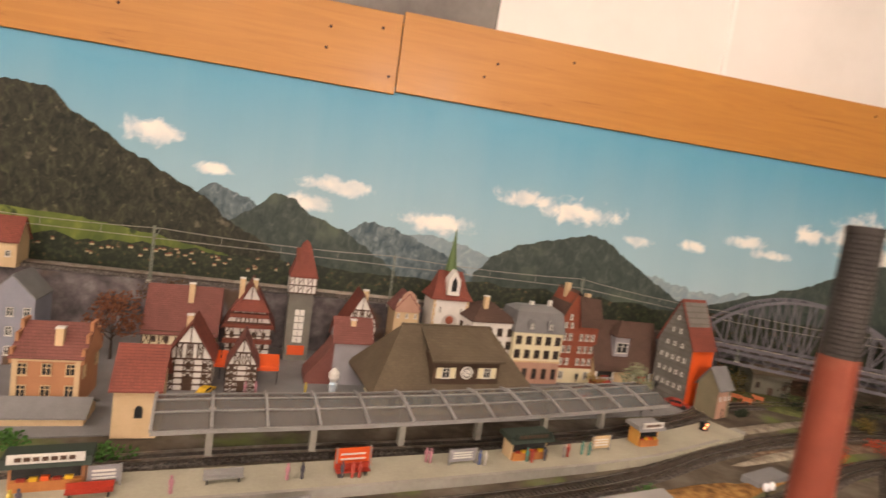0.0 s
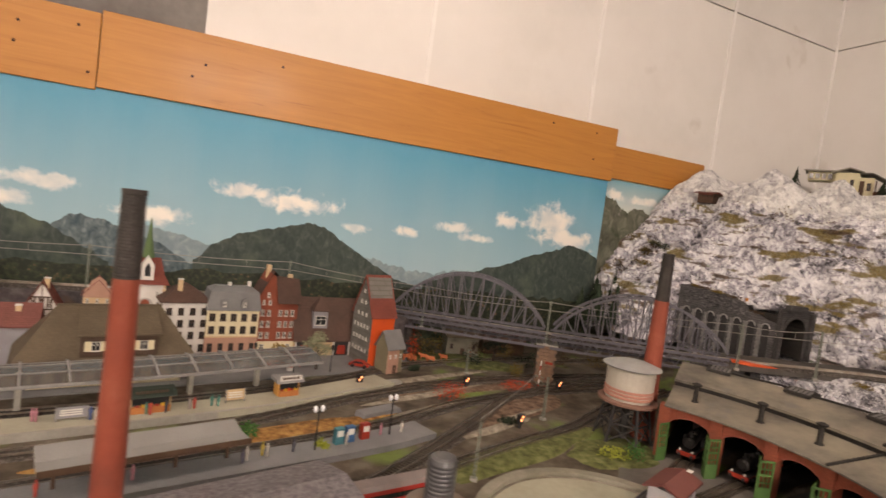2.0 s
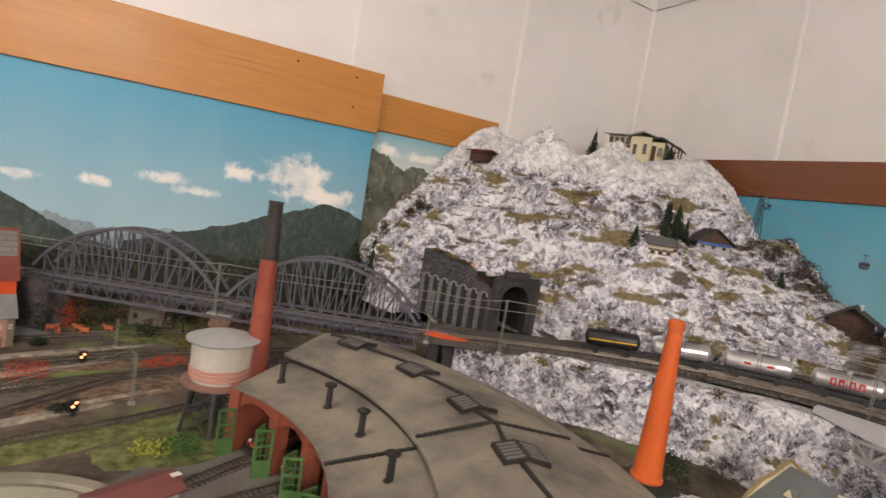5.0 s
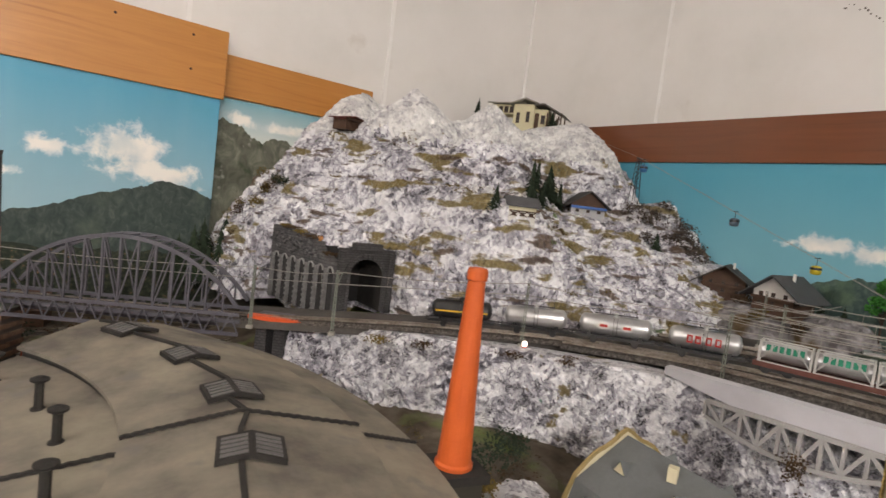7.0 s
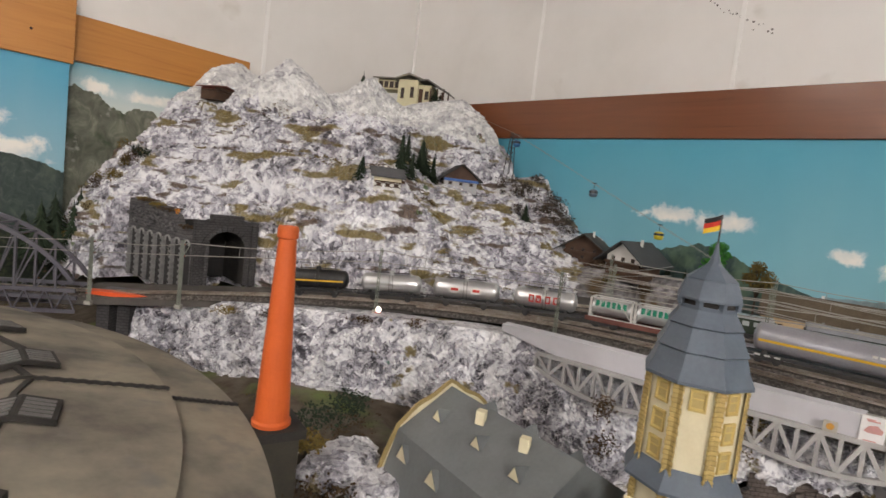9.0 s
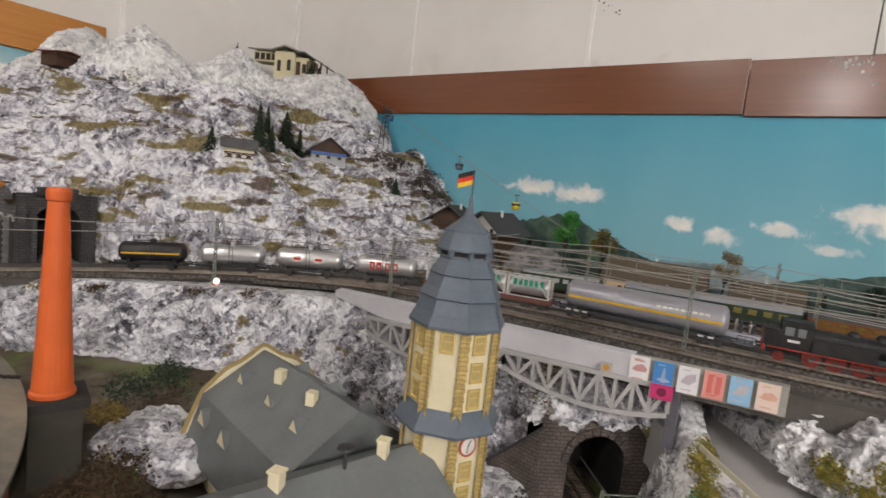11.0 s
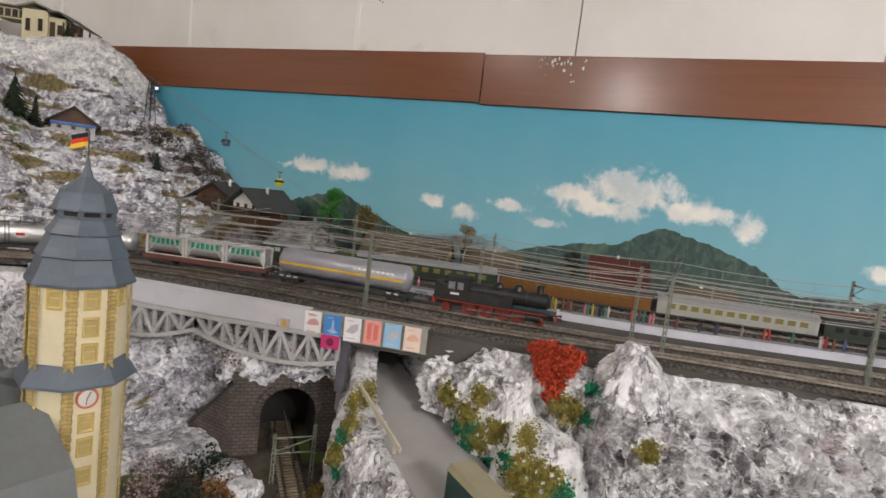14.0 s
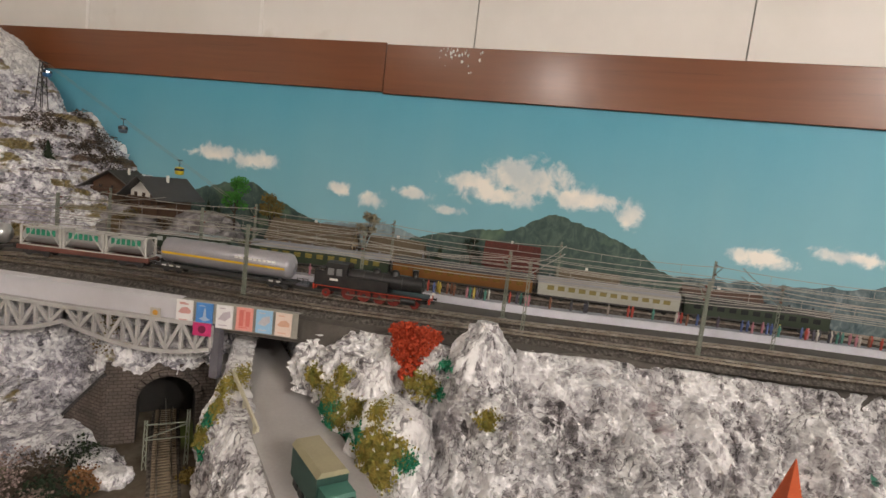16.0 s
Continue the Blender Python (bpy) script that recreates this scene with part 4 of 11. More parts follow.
def mountain_z(x, y):
    d = Vector((x, y, 0)) - PEAK
    a = math.degrees(math.atan2(d.y, d.x)) % 360
    base = steps(a, FOOT)
    rho = d.length / base * (1 + 0.045 * noise.noise((x * 7, y * 7, 3.0)) + 0.02 * noise.noise((x * 19, y * 19, 7.0)))
    east_side = min(1.0, max(0.0, (a - 236) / 12))
    z = lerp(steps(rho, PROFILE), steps(rho, PROFILE_EAST), east_side)
    for sx, sy, h, r in SUMMITS:
        z += h * max(0.0, 1 - math.hypot(x - sx, y - sy) / r) ** 0.9
    return z


def mossy(x, y, z):
    """Where moss lies on the ledges: patches drawn out along the slope."""
    a = math.atan2(y - PEAK.y, x - PEAK.x)
    n = noise.noise((a * 7.0, z * 27, 1.7)) + 0.30 * noise.noise((x * 60, y * 60, z * 60))
    return n > 0.285 and 1.08 < z < 1.385


def mountain():
    rows, snow = [], []
    na, nr = 560, 300
    for k in range(nr + 1):
        row = []
        for i in range(na + 1):
            a = math.radians(lerp(150, 330, i / na))
            base = steps(math.degrees(a), FOOT)
            r = base * lerp(1.03, 0.0, (k / nr) ** 0.9)
            x, y = PEAK.x + r * math.cos(a), PEAK.y + r * math.sin(a)
            x, y = min(x, 2.676), min(y, 1.226)
            z = mountain_z(x, y)
            p = Vector((x, y, z))
            white = z > 1.40
            d = crumple(p, 0.018, 0.0055 if white else 0.008)
            h = 1.0 if r < base * 0.985 else 0.4
            d += 0.002 if mossy(x, y, z) else 0.0
            row.append(behind_masonry(Vector((min(x + d * math.cos(a) * h, 2.678), min(y + d * math.sin(a) * h, 1.228), z + d * 0.6 * h))))
        rows.append(row)
    sh = Shape()
    w = na + 1
    sh.v = [p for row in rows for p in row]
    for k in range(nr):
        for i in range(na):
            face = (k * w + i, k * w + i + 1, (k + 1) * w + i + 1, (k + 1) * w + i)
            z = sum(sh.v[j][2] for j in face) / 4
            x, y = sh.v[face[0]][0], sh.v[face[0]][1]
            sh.f.append(face)
            sh.m.append(1 if z > 1.395 + 0.05 * noise.noise((x * 14, y * 14, 5.0)) + 0.03 * noise.noise((x * 60, y * 60, 5.0)) else 0)
    return sh


single("mountain", mountain(), (MOUNT, SNOW), "plaster mountain painted white, grey and violet with bare snow peaks", "mountain", kind="structure")

rock_face("rock_face_a", [(1.600, 0.605, 0.992), (1.655, 0.520, 1.002), (1.71, 0.430, 1.010), (1.785, 0.320, 1.018), (1.865, 0.195, 1.025), (1.93, 0.085, 1.031), (1.965, 0.02, 1.028), (1.99, -0.03, 1.018)],
          [(1.60, 0.56, 0.87), (1.64, 0.46, 0.885), (1.68, 0.37, 0.895), (1.745, 0.27, 0.90), (1.825, 0.14, 0.895), (1.89, 0.04, 0.87), (1.93, -0.05, 0.83), (1.98, -0.12, 0.82)], ROCK, "plaster rock face painted white and grey below the track", 230, 64, lip=0.06)
rock_face("rock_face_b", [(1.96, 0.02, 1.0), (2.015, -0.06, 1.010), (2.04, -0.13, 1.012), (2.055, -0.19, 1.012), (2.062, -0.235, 1.012)],
          [(1.92, -0.04, 0.81), (1.965, -0.10, 0.81), (2.00, -0.16, 0.81), (2.02, -0.20, 0.81), (2.03, -0.235, 0.81)], ROCK, "shaded plaster rock behind the grey bridge", 110, 60, lip=0.02)
rock_face("rock_face_e", [(2.075, -0.205, 1.006), (2.020, -0.240, 1.006), (2.045, -0.290, 1.004), (2.085, -0.338, 1.004), (2.135, -0.39, 1.004)],
          [(2.075, -0.205, 0.925), (2.000, -0.248, 0.930), (2.024, -0.294, 0.938), (2.070, -0.345, 0.936), (2.118, -0.396, 0.936)], ROCK, "plaster rock above the lower tunnel portal", 90, 26, belly=0.006, coarse=0.008, fine=0.006, lip=0.02, ragged=0.016)
rock_face("rock_face_c", [(2.125, -0.525, 1.030), (2.085, -0.585, 1.034), (2.075, -0.66, 1.036), (2.096, -0.735, 1.036), (2.125, -0.80, 1.036), (2.165, -0.88, 1.032), (2.20, -0.99, 1.030), (2.235, -1.13, 1.028), (2.29, -1.35, 1.028), (2.34, -1.60, 1.028)],
          [(2.095, -0.515, 0.95), (2.028, -0.598, 0.93), (1.966, -0.690, 0.905), (1.93, -0.79, 0.87), (1.99, -0.92, 0.85), (2.05, -1.03, 0.84), (2.10, -1.18, 0.84), (2.16, -1.38, 0.84), (2.22, -1.60, 0.84)], CLIFF, "tall plaster rock face painted white and grey below the upper station", 330, 84, coarse=0.048, fine=0.017, fold=0.42)
rock_face("rock_face_f", [(2.115, -0.535, 1.004), (2.158, -0.497, 1.004), (2.205, -0.452, 1.004), (2.29, -0.38, 1.004)],
          [(2.092, -0.522, 0.935), (2.135, -0.478, 0.94), (2.182, -0.432, 0.945), (2.268, -0.356, 0.95)], CLIFF, "plaster rock beside the road under the bridge", 60, 26, belly=0.003, coarse=0.006, fine=0.005, lip=0.02)
rock_face("rock_face_d", [(2.105, -0.392, 1.0), (2.055, -0.418, 0.968), (2.00, -0.458, 0.950), (1.955, -0.510, 0.936), (1.900, -0.575, 0.926), (1.84, -0.655, 0.905)],
          [(2.098, -0.388, 0.82), (2.030, -0.410, 0.82), (1.970, -0.448, 0.82), (1.915, -0.505, 0.82), (1.855, -0.575, 0.82), (1.79, -0.65, 0.82)], CLIFF, "plaster rock with green moss between tunnel track and road", 120, 50, fold=0.6, belly=0.006, lip=0.03)


def hump(name, x, y, z, r, h, label, squash=1.0, m=None, taper=0.7):
    """A boulder of crumpled plaster."""
    rows = []
    for k in range(15):
        t = k / 14
        row = []
        for i in range(37):
            a = 2 * math.pi * (i % 36) / 36
            rr = r * math.cos(t * math.pi / 2) ** taper
            p = Vector((x + rr * math.cos(a), y + rr * math.sin(a) * squash, z + h * math.sin(t * math.pi / 2)))
            row.append(p + Vector((math.cos(a), math.sin(a), 0.5)) * crumple(p, 0.01, 0.006) * min(1.0, (1 - t) * 5))
        rows.append(row)
    return single(name, Shape().grid(rows), m or (CLIFF if y < -0.5 else ROCK), label, "boulder", kind="structure")


hump("boulder", 2.078, -0.752, 0.955, 0.050, 0.122, "pointed white plaster boulder", taper=2.2)
SLOPE = ramped("grey_violet_slope", 40, [(0.36, (0.10, 0.09, 0.088)), (0.5, (0.20, 0.188, 0.19)), (0.64, (0.33, 0.315, 0.32))], bump=0.7, dist=0.003, rough=0.9, second=[(14, 0.58, 0.68, (0.10, 0.07, 0.035))])
hump("boulder", 1.998, -0.680, 0.90, 0.045, 0.085, "white plaster boulder with moss")
hump("boulder", 2.052, -0.622, 0.93, 0.045, 0.085, "white plaster boulder beside the road")
hump("boulder", 2.60, 0.36, 1.02, 0.13, 0.15, "grey plaster rock beside the backdrop")
hump("boulder", 2.52, 0.20, 1.02, 0.12, 0.085, "grey slope below the chalets", 0.9, SLOPE)
hump("boulder", 2.56, 0.06, 1.02, 0.10, 0.08, "grey slope below the chalets", 0.9, SLOPE)
hump("boulder", 1.945, -0.352, 0.80, 0.022, 0.050, "small white plaster boulder beside the tunnel track")

spire_tower = thing("spire_tower", "slender model tower with a steep orange-red roof before the cliff", "tower", pose(2.04, -1.083, 0.80, 0, 0, 20))
part("shaft", Shape().box(-0.018, 0.018, -0.018, 0.018, 0.0, 0.105), CREAM, spire_tower)
part("roof", Shape().lathe([(0.031, 0.098), (0.030, 0.101), (0.0010, 0.206), (0.0003, 0.208)], 4, turn=math.pi / 4), paint("orange_red_spire", (0.50, 0.085, 0.02), (0.40, 0.065, 0.018), 0.5, scale=40), spire_tower, "steep orange-red roof")

# upper shelf that carries the station tracks
SHELF = paint("grey_shelf_board", (0.10, 0.090, 0.080), (0.052, 0.047, 0.041), 0.85, scale=20, fine=220)
slab("upper_shelf", [(1.985, -0.02), (2.035, -0.35), (2.068, -0.515), (2.09, -0.75), (2.17, -0.88), (2.235, -1.13), (2.34, -1.55), (2.672, -1.55), (2.672, 0.62), (2.30, 0.40), (2.05, 0.22)], 1.006, 1.0375, SHELF, "grey scenery shelf under the upper station tracks")
ramp_line = curve([(1.50, 0.64, 0.990), (1.66, 0.50, 1.006), (1.80, 0.385, 1.018), (1.95, 0.25, 1.028), (2.06, 0.10, 1.034)])
ramp_shape = Shape().grid([[p + Vector((h.y, -h.x, 0)) * s + Vector((0, 0, dz)) for p, h in ((q, (ramp_line[min(i + 1, len(ramp_line) - 1)] - ramp_line[max(i - 1, 0)]).normalized()) for i, q in enumerate(ramp_line))]
                           for s, dz in ((0.0195, -0.012), (0.0185, 0.0), (-0.12, 0.0), (-0.13, -0.03))])
single("track_ramp", ramp_shape, SHELF, "grey scenery strip under the mountain track", "ground", kind="structure")


# ---- tracks ----
def track(label, points, bed=BALLAST, ties=True, width=0.036, tie_m=None):
    line = curve(points, 0.008)
    head = [(line[min(i + 1, len(line) - 1)] - line[max(i - 1, 0)]).normalized() for i in range(len(line))]
    side = [Vector((h.y, -h.x, 0)).normalized() for h in head]
    holder = thing("track", label, "railway track", kind="structure")
    part("ballast", Shape().grid([[p + s * o + Vector((0, 0, z)) for p, s in zip(line, side)] for o, z in ((width / 2 + 0.006, -0.004), (width / 2, 0.0018), (-width / 2, 0.0018), (-width / 2 - 0.006, -0.004))]), bed, holder)
    for o in (0.0083, -0.0083):
        rail = Shape()
        rail.grid([[p + s * (o + e) + Vector((0, 0, z)) for p, s in zip(line, side)] for e, z in ((-0.0008, 0.003), (-0.0006, 0.0062), (0.0006, 0.0062), (0.0008, 0.003))])
        part("rail", rail, RAIL, holder)
    if ties:
        sh, gone, nxt = Shape(), 0.0, 0.0
        for i in range(len(line) - 1):
            d = (line[i + 1] - line[i]).length
            while nxt < gone + d:
                p = line[i] + head[i] * (nxt - gone)
                sh.beam(p - side[i] * 0.0145 + Vector((0, 0, 0.0022)), p + side[i] * 0.0145 + Vector((0, 0, 0.0022)), 0.0032, 0.0024)
                nxt += 0.0072
            gone += d
        tagged(part("sleepers", sh, tie_m or SLEEPER, holder), kind="stuff")
    return line


YARD = 0.878
track("model track behind the station platform", [(-1.5, 0.28, YARD), (-0.8, 0.45, YARD), (-0.30, 0.588, YARD), (-0.05, 0.655, YARD), (0.25, 0.715, YARD), (0.49, 0.775, YARD), (0.70, 0.865, YARD), (0.875, 0.955, YARD), (1.197, 1.0, YARD), (1.6, 1.0, YARD)])
track("model track in front of the station platform", [(-1.5, 0.12, YARD), (-0.8, 0.31, YARD), (-0.20, 0.468, YARD), (0.052, 0.528, YARD), (0.30, 0.585, YARD), (0.486, 0.645, YARD), (0.70, 0.745, YARD), (0.977, 0.83, YARD), (1.3, 0.86, YARD), (1.6, 0.86, YARD)])
track("model track between the two platforms", [(-0.9, 0.19, YARD), (-0.1, 0.395, YARD), (0.3, 0.494, YARD), (0.52, 0.548, YARD), (0.704, 0.606, YARD), (0.88, 0.690, YARD), (1.10, 0.745, YARD), (1.5, 0.79, YARD)])
track("model track that curves across the yard", [(0.30, 0.28, YARD), (0.52, 0.355, YARD), (0.69, 0.462, YARD), (0.883, 0.61, YARD), (1.02, 0.72, YARD), (1.22, 0.79, YARD), (1.45, 0.83, YARD)])
track("model track along the turntable yard", [(0.30, 0.24, YARD), (0.55, 0.345, YARD), (0.71, 0.425, YARD), (0.89, 0.497, YARD), (1.06, 0.555, YARD), (1.25, 0.655, YARD), (1.50, 0.74, YARD)])
HIGH = 0.990
MAIN = track("model main line over the bridges and round the mountain", [(-1.5, 1.13, HIGH), (-0.8, 1.135, HIGH), (-0.2, 1.14, HIGH), (0.3, 1.145, HIGH), (0.60, 1.135, HIGH), (0.836, 1.055, HIGH), (1.18, 0.848, HIGH), (1.54, 0.612, 0.996),
             (1.66, 0.50, 1.010), (1.80, 0.385, 1.022), (1.97, 0.215, 1.033), (2.085, 0.02, 1.040), (2.14, -0.18, 1.0415), (2.168, -0.36, 1.0415), (2.190, -0.55, 1.0415), (2.228, -0.75, 1.0415), (2.285, -0.95, 1.0415), (2.345, -1.18, 1.0415), (2.40, -1.54, 1.0415)])
track("model track along the shelf's edge", [(1.93, 0.235, 1.031), (2.02, 0.07, 1.039), (2.065, -0.10, 1.0415), (2.092, -0.30, 1.0415), (2.105, -0.46, 1.0415), (2.130, -0.60, 1.0415), (2.170, -0.75, 1.0415), (2.205, -0.93, 1.0415), (2.245, -1.15, 1.0415), (2.34, -1.53, 1.0415)], BALLAST_PALE)
COACH_LINE = track("model track behind the upper platform", [(2.12, 0.20, 1.038), (2.24, 0.02, 1.0415), (2.325, -0.20, 1.0415), (2.385, -0.40, 1.0415), (2.43, -0.62, 1.0415), (2.468, -0.85, 1.0415), (2.52, -1.08, 1.0415), (2.56, -1.3, 1.0415), (2.60, -1.53, 1.0415)])
track("second model track behind the upper platform", [(2.17, 0.21, 1.038), (2.30, 0.03, 1.0415), (2.385, -0.19, 1.0415), (2.445, -0.40, 1.0415), (2.49, -0.62, 1.0415), (2.528, -0.85, 1.0415), (2.578, -1.08, 1.0415), (2.615, -1.3, 1.0415), (2.645, -1.53, 1.0415)])
track("model track into the lower tunnel", [(2.20, -0.19, 0.832), (2.11, -0.27, 0.832), (2.035, -0.338, 0.832), (1.965, -0.404, 0.832), (1.89, -0.475, 0.832), (1.80, -0.57, 0.832)], tie_m=paint("pale_brown_sleeper", (0.26, 0.20, 0.14), (0.17, 0.13, 0.09), 0.8, scale=90))

# embankment behind the town
bank_line = [(-1.55, 1.10), (0.62, 1.105), (0.80, 1.04), (0.86, 1.00), (0.90, 1.04), (0.86, 1.08), (0.66, 1.19), (-1.55, 1.20)]
slab("embankment", bank_line, 0.86, 0.986, ramped("dark_violet_grey_bank", 26, [(0.34, (0.035, 0.03, 0.033)), (0.48, (0.09, 0.078, 0.08)), (0.60, (0.15, 0.13, 0.13)), (0.70, (0.22, 0.20, 0.205))], bump=0.9, dist=0.006, second=[(9, 0.58, 0.66, (0.10, 0.065, 0.045))]), "dark violet-grey rock embankment behind the town", "embankment")


# ---- engineering structures ----
def heading(a, b):
    return math.degrees(math.atan2(b[1] - a[1], b[0] - a[0]))


def arch_bridge(a, b, z0, z1):
    """A through-truss arch bridge; a and b are its ends in plan."""
    length = math.hypot(b[0] - a[0], b[1] - a[1])
    ob = thing("arch_bridge", "grey arched truss railway bridge on stone piers", "bridge", pose(a[0], a[1], 0, 0, 0, heading(a, b)), "arch bridges of the main line")
    def base(x):
        return lerp(z0, z1, x / length)
    deck = Shape()
    deck.add([(x, y, base(x) + z) for x in (0, length) for y, z in ((-0.028, -0.002), (0.028, -0.002), (0.028, -0.008), (-0.028, -0.008))], [(0, 1, 2, 3), (7, 6, 5, 4), (0, 4, 5, 1), (1, 5, 6, 2), (2, 6, 7, 3), (3, 7, 4, 0)])
    part("deck", deck, STEEL_GREY, ob)
    n = 14
    def crown(x):
        t = x / length
        return base(x) + 0.012 + 0.112 * (4 * t * (1 - t)) ** 0.8
    for side in (-1, 1):
        y = side * 0.031
        low = Shape()
        low.beam((0, y, base(0) - 0.026), (length, y, base(length) - 0.026), 0.004, 0.006)
        low.beam((0, y, base(0) + 0.008), (length, y, base(length) + 0.008), 0.004, 0.006)
        part("lower_girder", low, STEEL_GREY, ob)
        lattice = Shape()
        for i in range(2 * n):
            xa, xb = length * i / (2 * n), length * (i + 1) / (2 * n)
            up = i % 2
            lattice.beam((xa, y, base(xa) + (0.008 if up else -0.026)), (xb, y, base(xb) + (-0.026 if up else 0.008)), 0.0022)
        part("lattice", lattice, STEEL_GREY, ob)
        arch = Shape()
        xs = [length * (0.012 + 0.976 * i / 24) for i in range(25)]
        arch.bent([(p, y, crown(p)) for p in xs], 0.005, 0.006)
        part("arch_chord", arch, STEEL_GREY, ob)
        for i in range(1, n):
            x = length * i / n
            part("hanger", Shape().beam((x, y, base(x) + 0.008), (x, y, crown(x)), 0.003, 0.003, up=(1, 0, 0)), STEEL_GREY, ob)
        for i in range(1, n - 1):
            x, x2 = length * i / n, length * (i + 1) / n
            a_, b_ = (x, x2) if i < n / 2 else (x2, x)
            part("diagonal", Shape().beam((a_, y, crown(a_)), (b_, y, base(b_) + 0.008), 0.0022), STEEL_GREY, ob)
    for i in range(3, n - 2):
        x = length * i / n
        part("cross_tie", Shape().beam((x, -0.031, crown(x)), (x, 0.031, crown(x)), 0.003), STEEL_GREY, ob)
        if i < n - 3:
            x2 = length * (i + 1) / n
            part("wind_brace", Shape().beam((x, -0.031, crown(x)), (x2, 0.031, crown(x2)), 0.002), STEEL_GREY, ob)
    return ob


arch_bridge((0.842, 1.052), (1.178, 0.850), HIGH, HIGH)
arch_bridge((1.190, 0.842), (1.530, 0.619), HIGH, 0.996)

pier = thing("bridge_pier", "brown stone pier below the arch bridges", "pier", pose(1.184, 0.846, 0.875, 0, 0, -32))
sh = Shape()
for k in range(11):
    z = k * 0.0085
    for i in range(3):
        x = -0.021 + 0.014 * i + (0.005 if k % 2 else 0)
        d = random.uniform(0, 0.0012)
        sh.box(x, x + 0.0134, -0.029 - d, 0.029 + d, z, z + 0.008)
tagged(part("masonry", sh, paint("brown_pier_stone", (0.27, 0.165, 0.105), (0.16, 0.10, 0.07), 0.85, scale=90, amount=0.8, bump=0.3), pier), kind="stuff")
part("shaft", Shape().box(-0.0195, 0.0225, -0.0275, 0.0275, 0, 0.0935), paint("mortar_brown", (0.13, 0.10, 0.08)), pier)
part("cap", Shape().box(-0.026, 0.027, -0.034, 0.034, 0.0935, 0.0965), CONCRETE, pier)

abut = thing("bridge_abutment", "orange footbridge deck between bridge and rock on dark posts", "abutment", pose(1.556, 0.628, 0.008, 0, 0, -42))
part("deck", Shape().box(0.0, 0.124, -0.040, -0.020, 0.983, 0.9955), ORANGE, abut, "orange plastic deck edge")
part("slab", Shape().box(0.0, 0.10, -0.019, 0.03, 0.972, 0.9905), STEEL_GREY, abut)
for x in (0.012, 0.045):
    part("post", Shape().box(x, x + 0.02, -0.03, 0.02, 0.874, 0.972), STONE_DARK, abut)

# grey concrete bridge with hanging arched lattice
gray = thing("girder_bridge", "pale grey deck bridge with arched lattice girders", "bridge", pose(0, 0, 0))
G0, G1, G2 = Vector((1.956, 0.005, 0)), Vector((1.988, -0.210, 0)), Vector((2.034, -0.402, 0))
edge = Shape()
line = curve([(1.942, 0.062, 1.0), (1.965, -0.04, 1.0), (1.992, -0.185, 1.0), (2.010, -0.28, 1.0), (2.023, -0.360, 1.0)], 0.01)
edge.grid([[p + Vector((o, 0, z + (0.018 * max(0.0, 1 - i / 9) if z < 1.02 else 0.0) - 1.0)) for i, p in enumerate(line)] for o, z in ((0.012, 1.018), (0.0, 1.018), (-0.001, 1.046), (0.012, 1.048))])
part("parapet", edge, paint("pale_grey_card", (0.56, 0.555, 0.585), (0.46, 0.455, 0.48), 0.42, scale=9, fine=60, bump=0.05), gray, "pale grey card parapet")
def girder(a, b, reach):
    """An arched Warren girder with posts: shallow at its first end, deepest near the middle."""
    span, u = (b - a).length, (b - a).normalized()
    sh, n = Shape(), 16
    def at(t, z):
        p = a + u * span * t
        return (p.x, p.y, z)
    def foot(t):
        return 1.004 - 0.0285 * max(0.0, math.sin(math.pi * (0.06 + t * reach))) ** 0.9
    for k in range(n):
        sh.beam(at(k / n, foot(k / n) - 0.002), at((k + 1) / n, foot((k + 1) / n) - 0.002), 0.006, 0.0055)
    sh.beam(at(0, 1.0165), at(1, 1.0165), 0.007, 0.0055)
    bays = 10
    for k in range(bays + 1):
        t = k / bays
        sh.beam(at(t, 1.016), at(t, foot(t)), 0.0042, 0.0042, up=(1, 0, 0))
        if k < bays:
            t1 = (k + 1) / bays
            low, high = (t, t1) if k % 2 else (t1, t)
            sh.beam(at(low, foot(low)), at(high, 1.016), 0.0042, 0.0045)
    part("lattice_girder", sh, STEEL_PALE, gray)


girder(G0, G1, 0.90)
girder(G1, G2, 0.74)
part("support", Shape().box(2.036, 2.046, -0.413, -0.401, 0.945, 1.018), STEEL_GREY, gray)

# advertising boards on the parapet, printed as plain shapes
ad_line = curve([(2.021, -0.352, 1.0), (2.034, -0.40, 1.0), (2.048, -0.45, 1.0), (2.060, -0.512, 1.0)], 0.004)
fascia = Shape().grid([[p + Vector((o, 0, z - 1.0)) for p in ad_line] for o, z in ((0.012, 1.012), (0.0015, 1.012), (0.0015, 1.0455), (0.012, 1.0455))])
part("fascia", fascia, CONCRETE, gray)
AD = [((0.76, 0.75, 0.74), (0.56, 0.14, 0.11)), ((0.07, 0.24, 0.56), (0.52, 0.58, 0.66)), ((0.76, 0.75, 0.76), (0.42, 0.34, 0.42)), ((0.72, 0.32, 0.28), (0.62, 0.10, 0.08)), ((0.30, 0.52, 0.72), (0.66, 0.52, 0.50)), ((0.76, 0.62, 0.54), (0.70, 0.34, 0.20))]
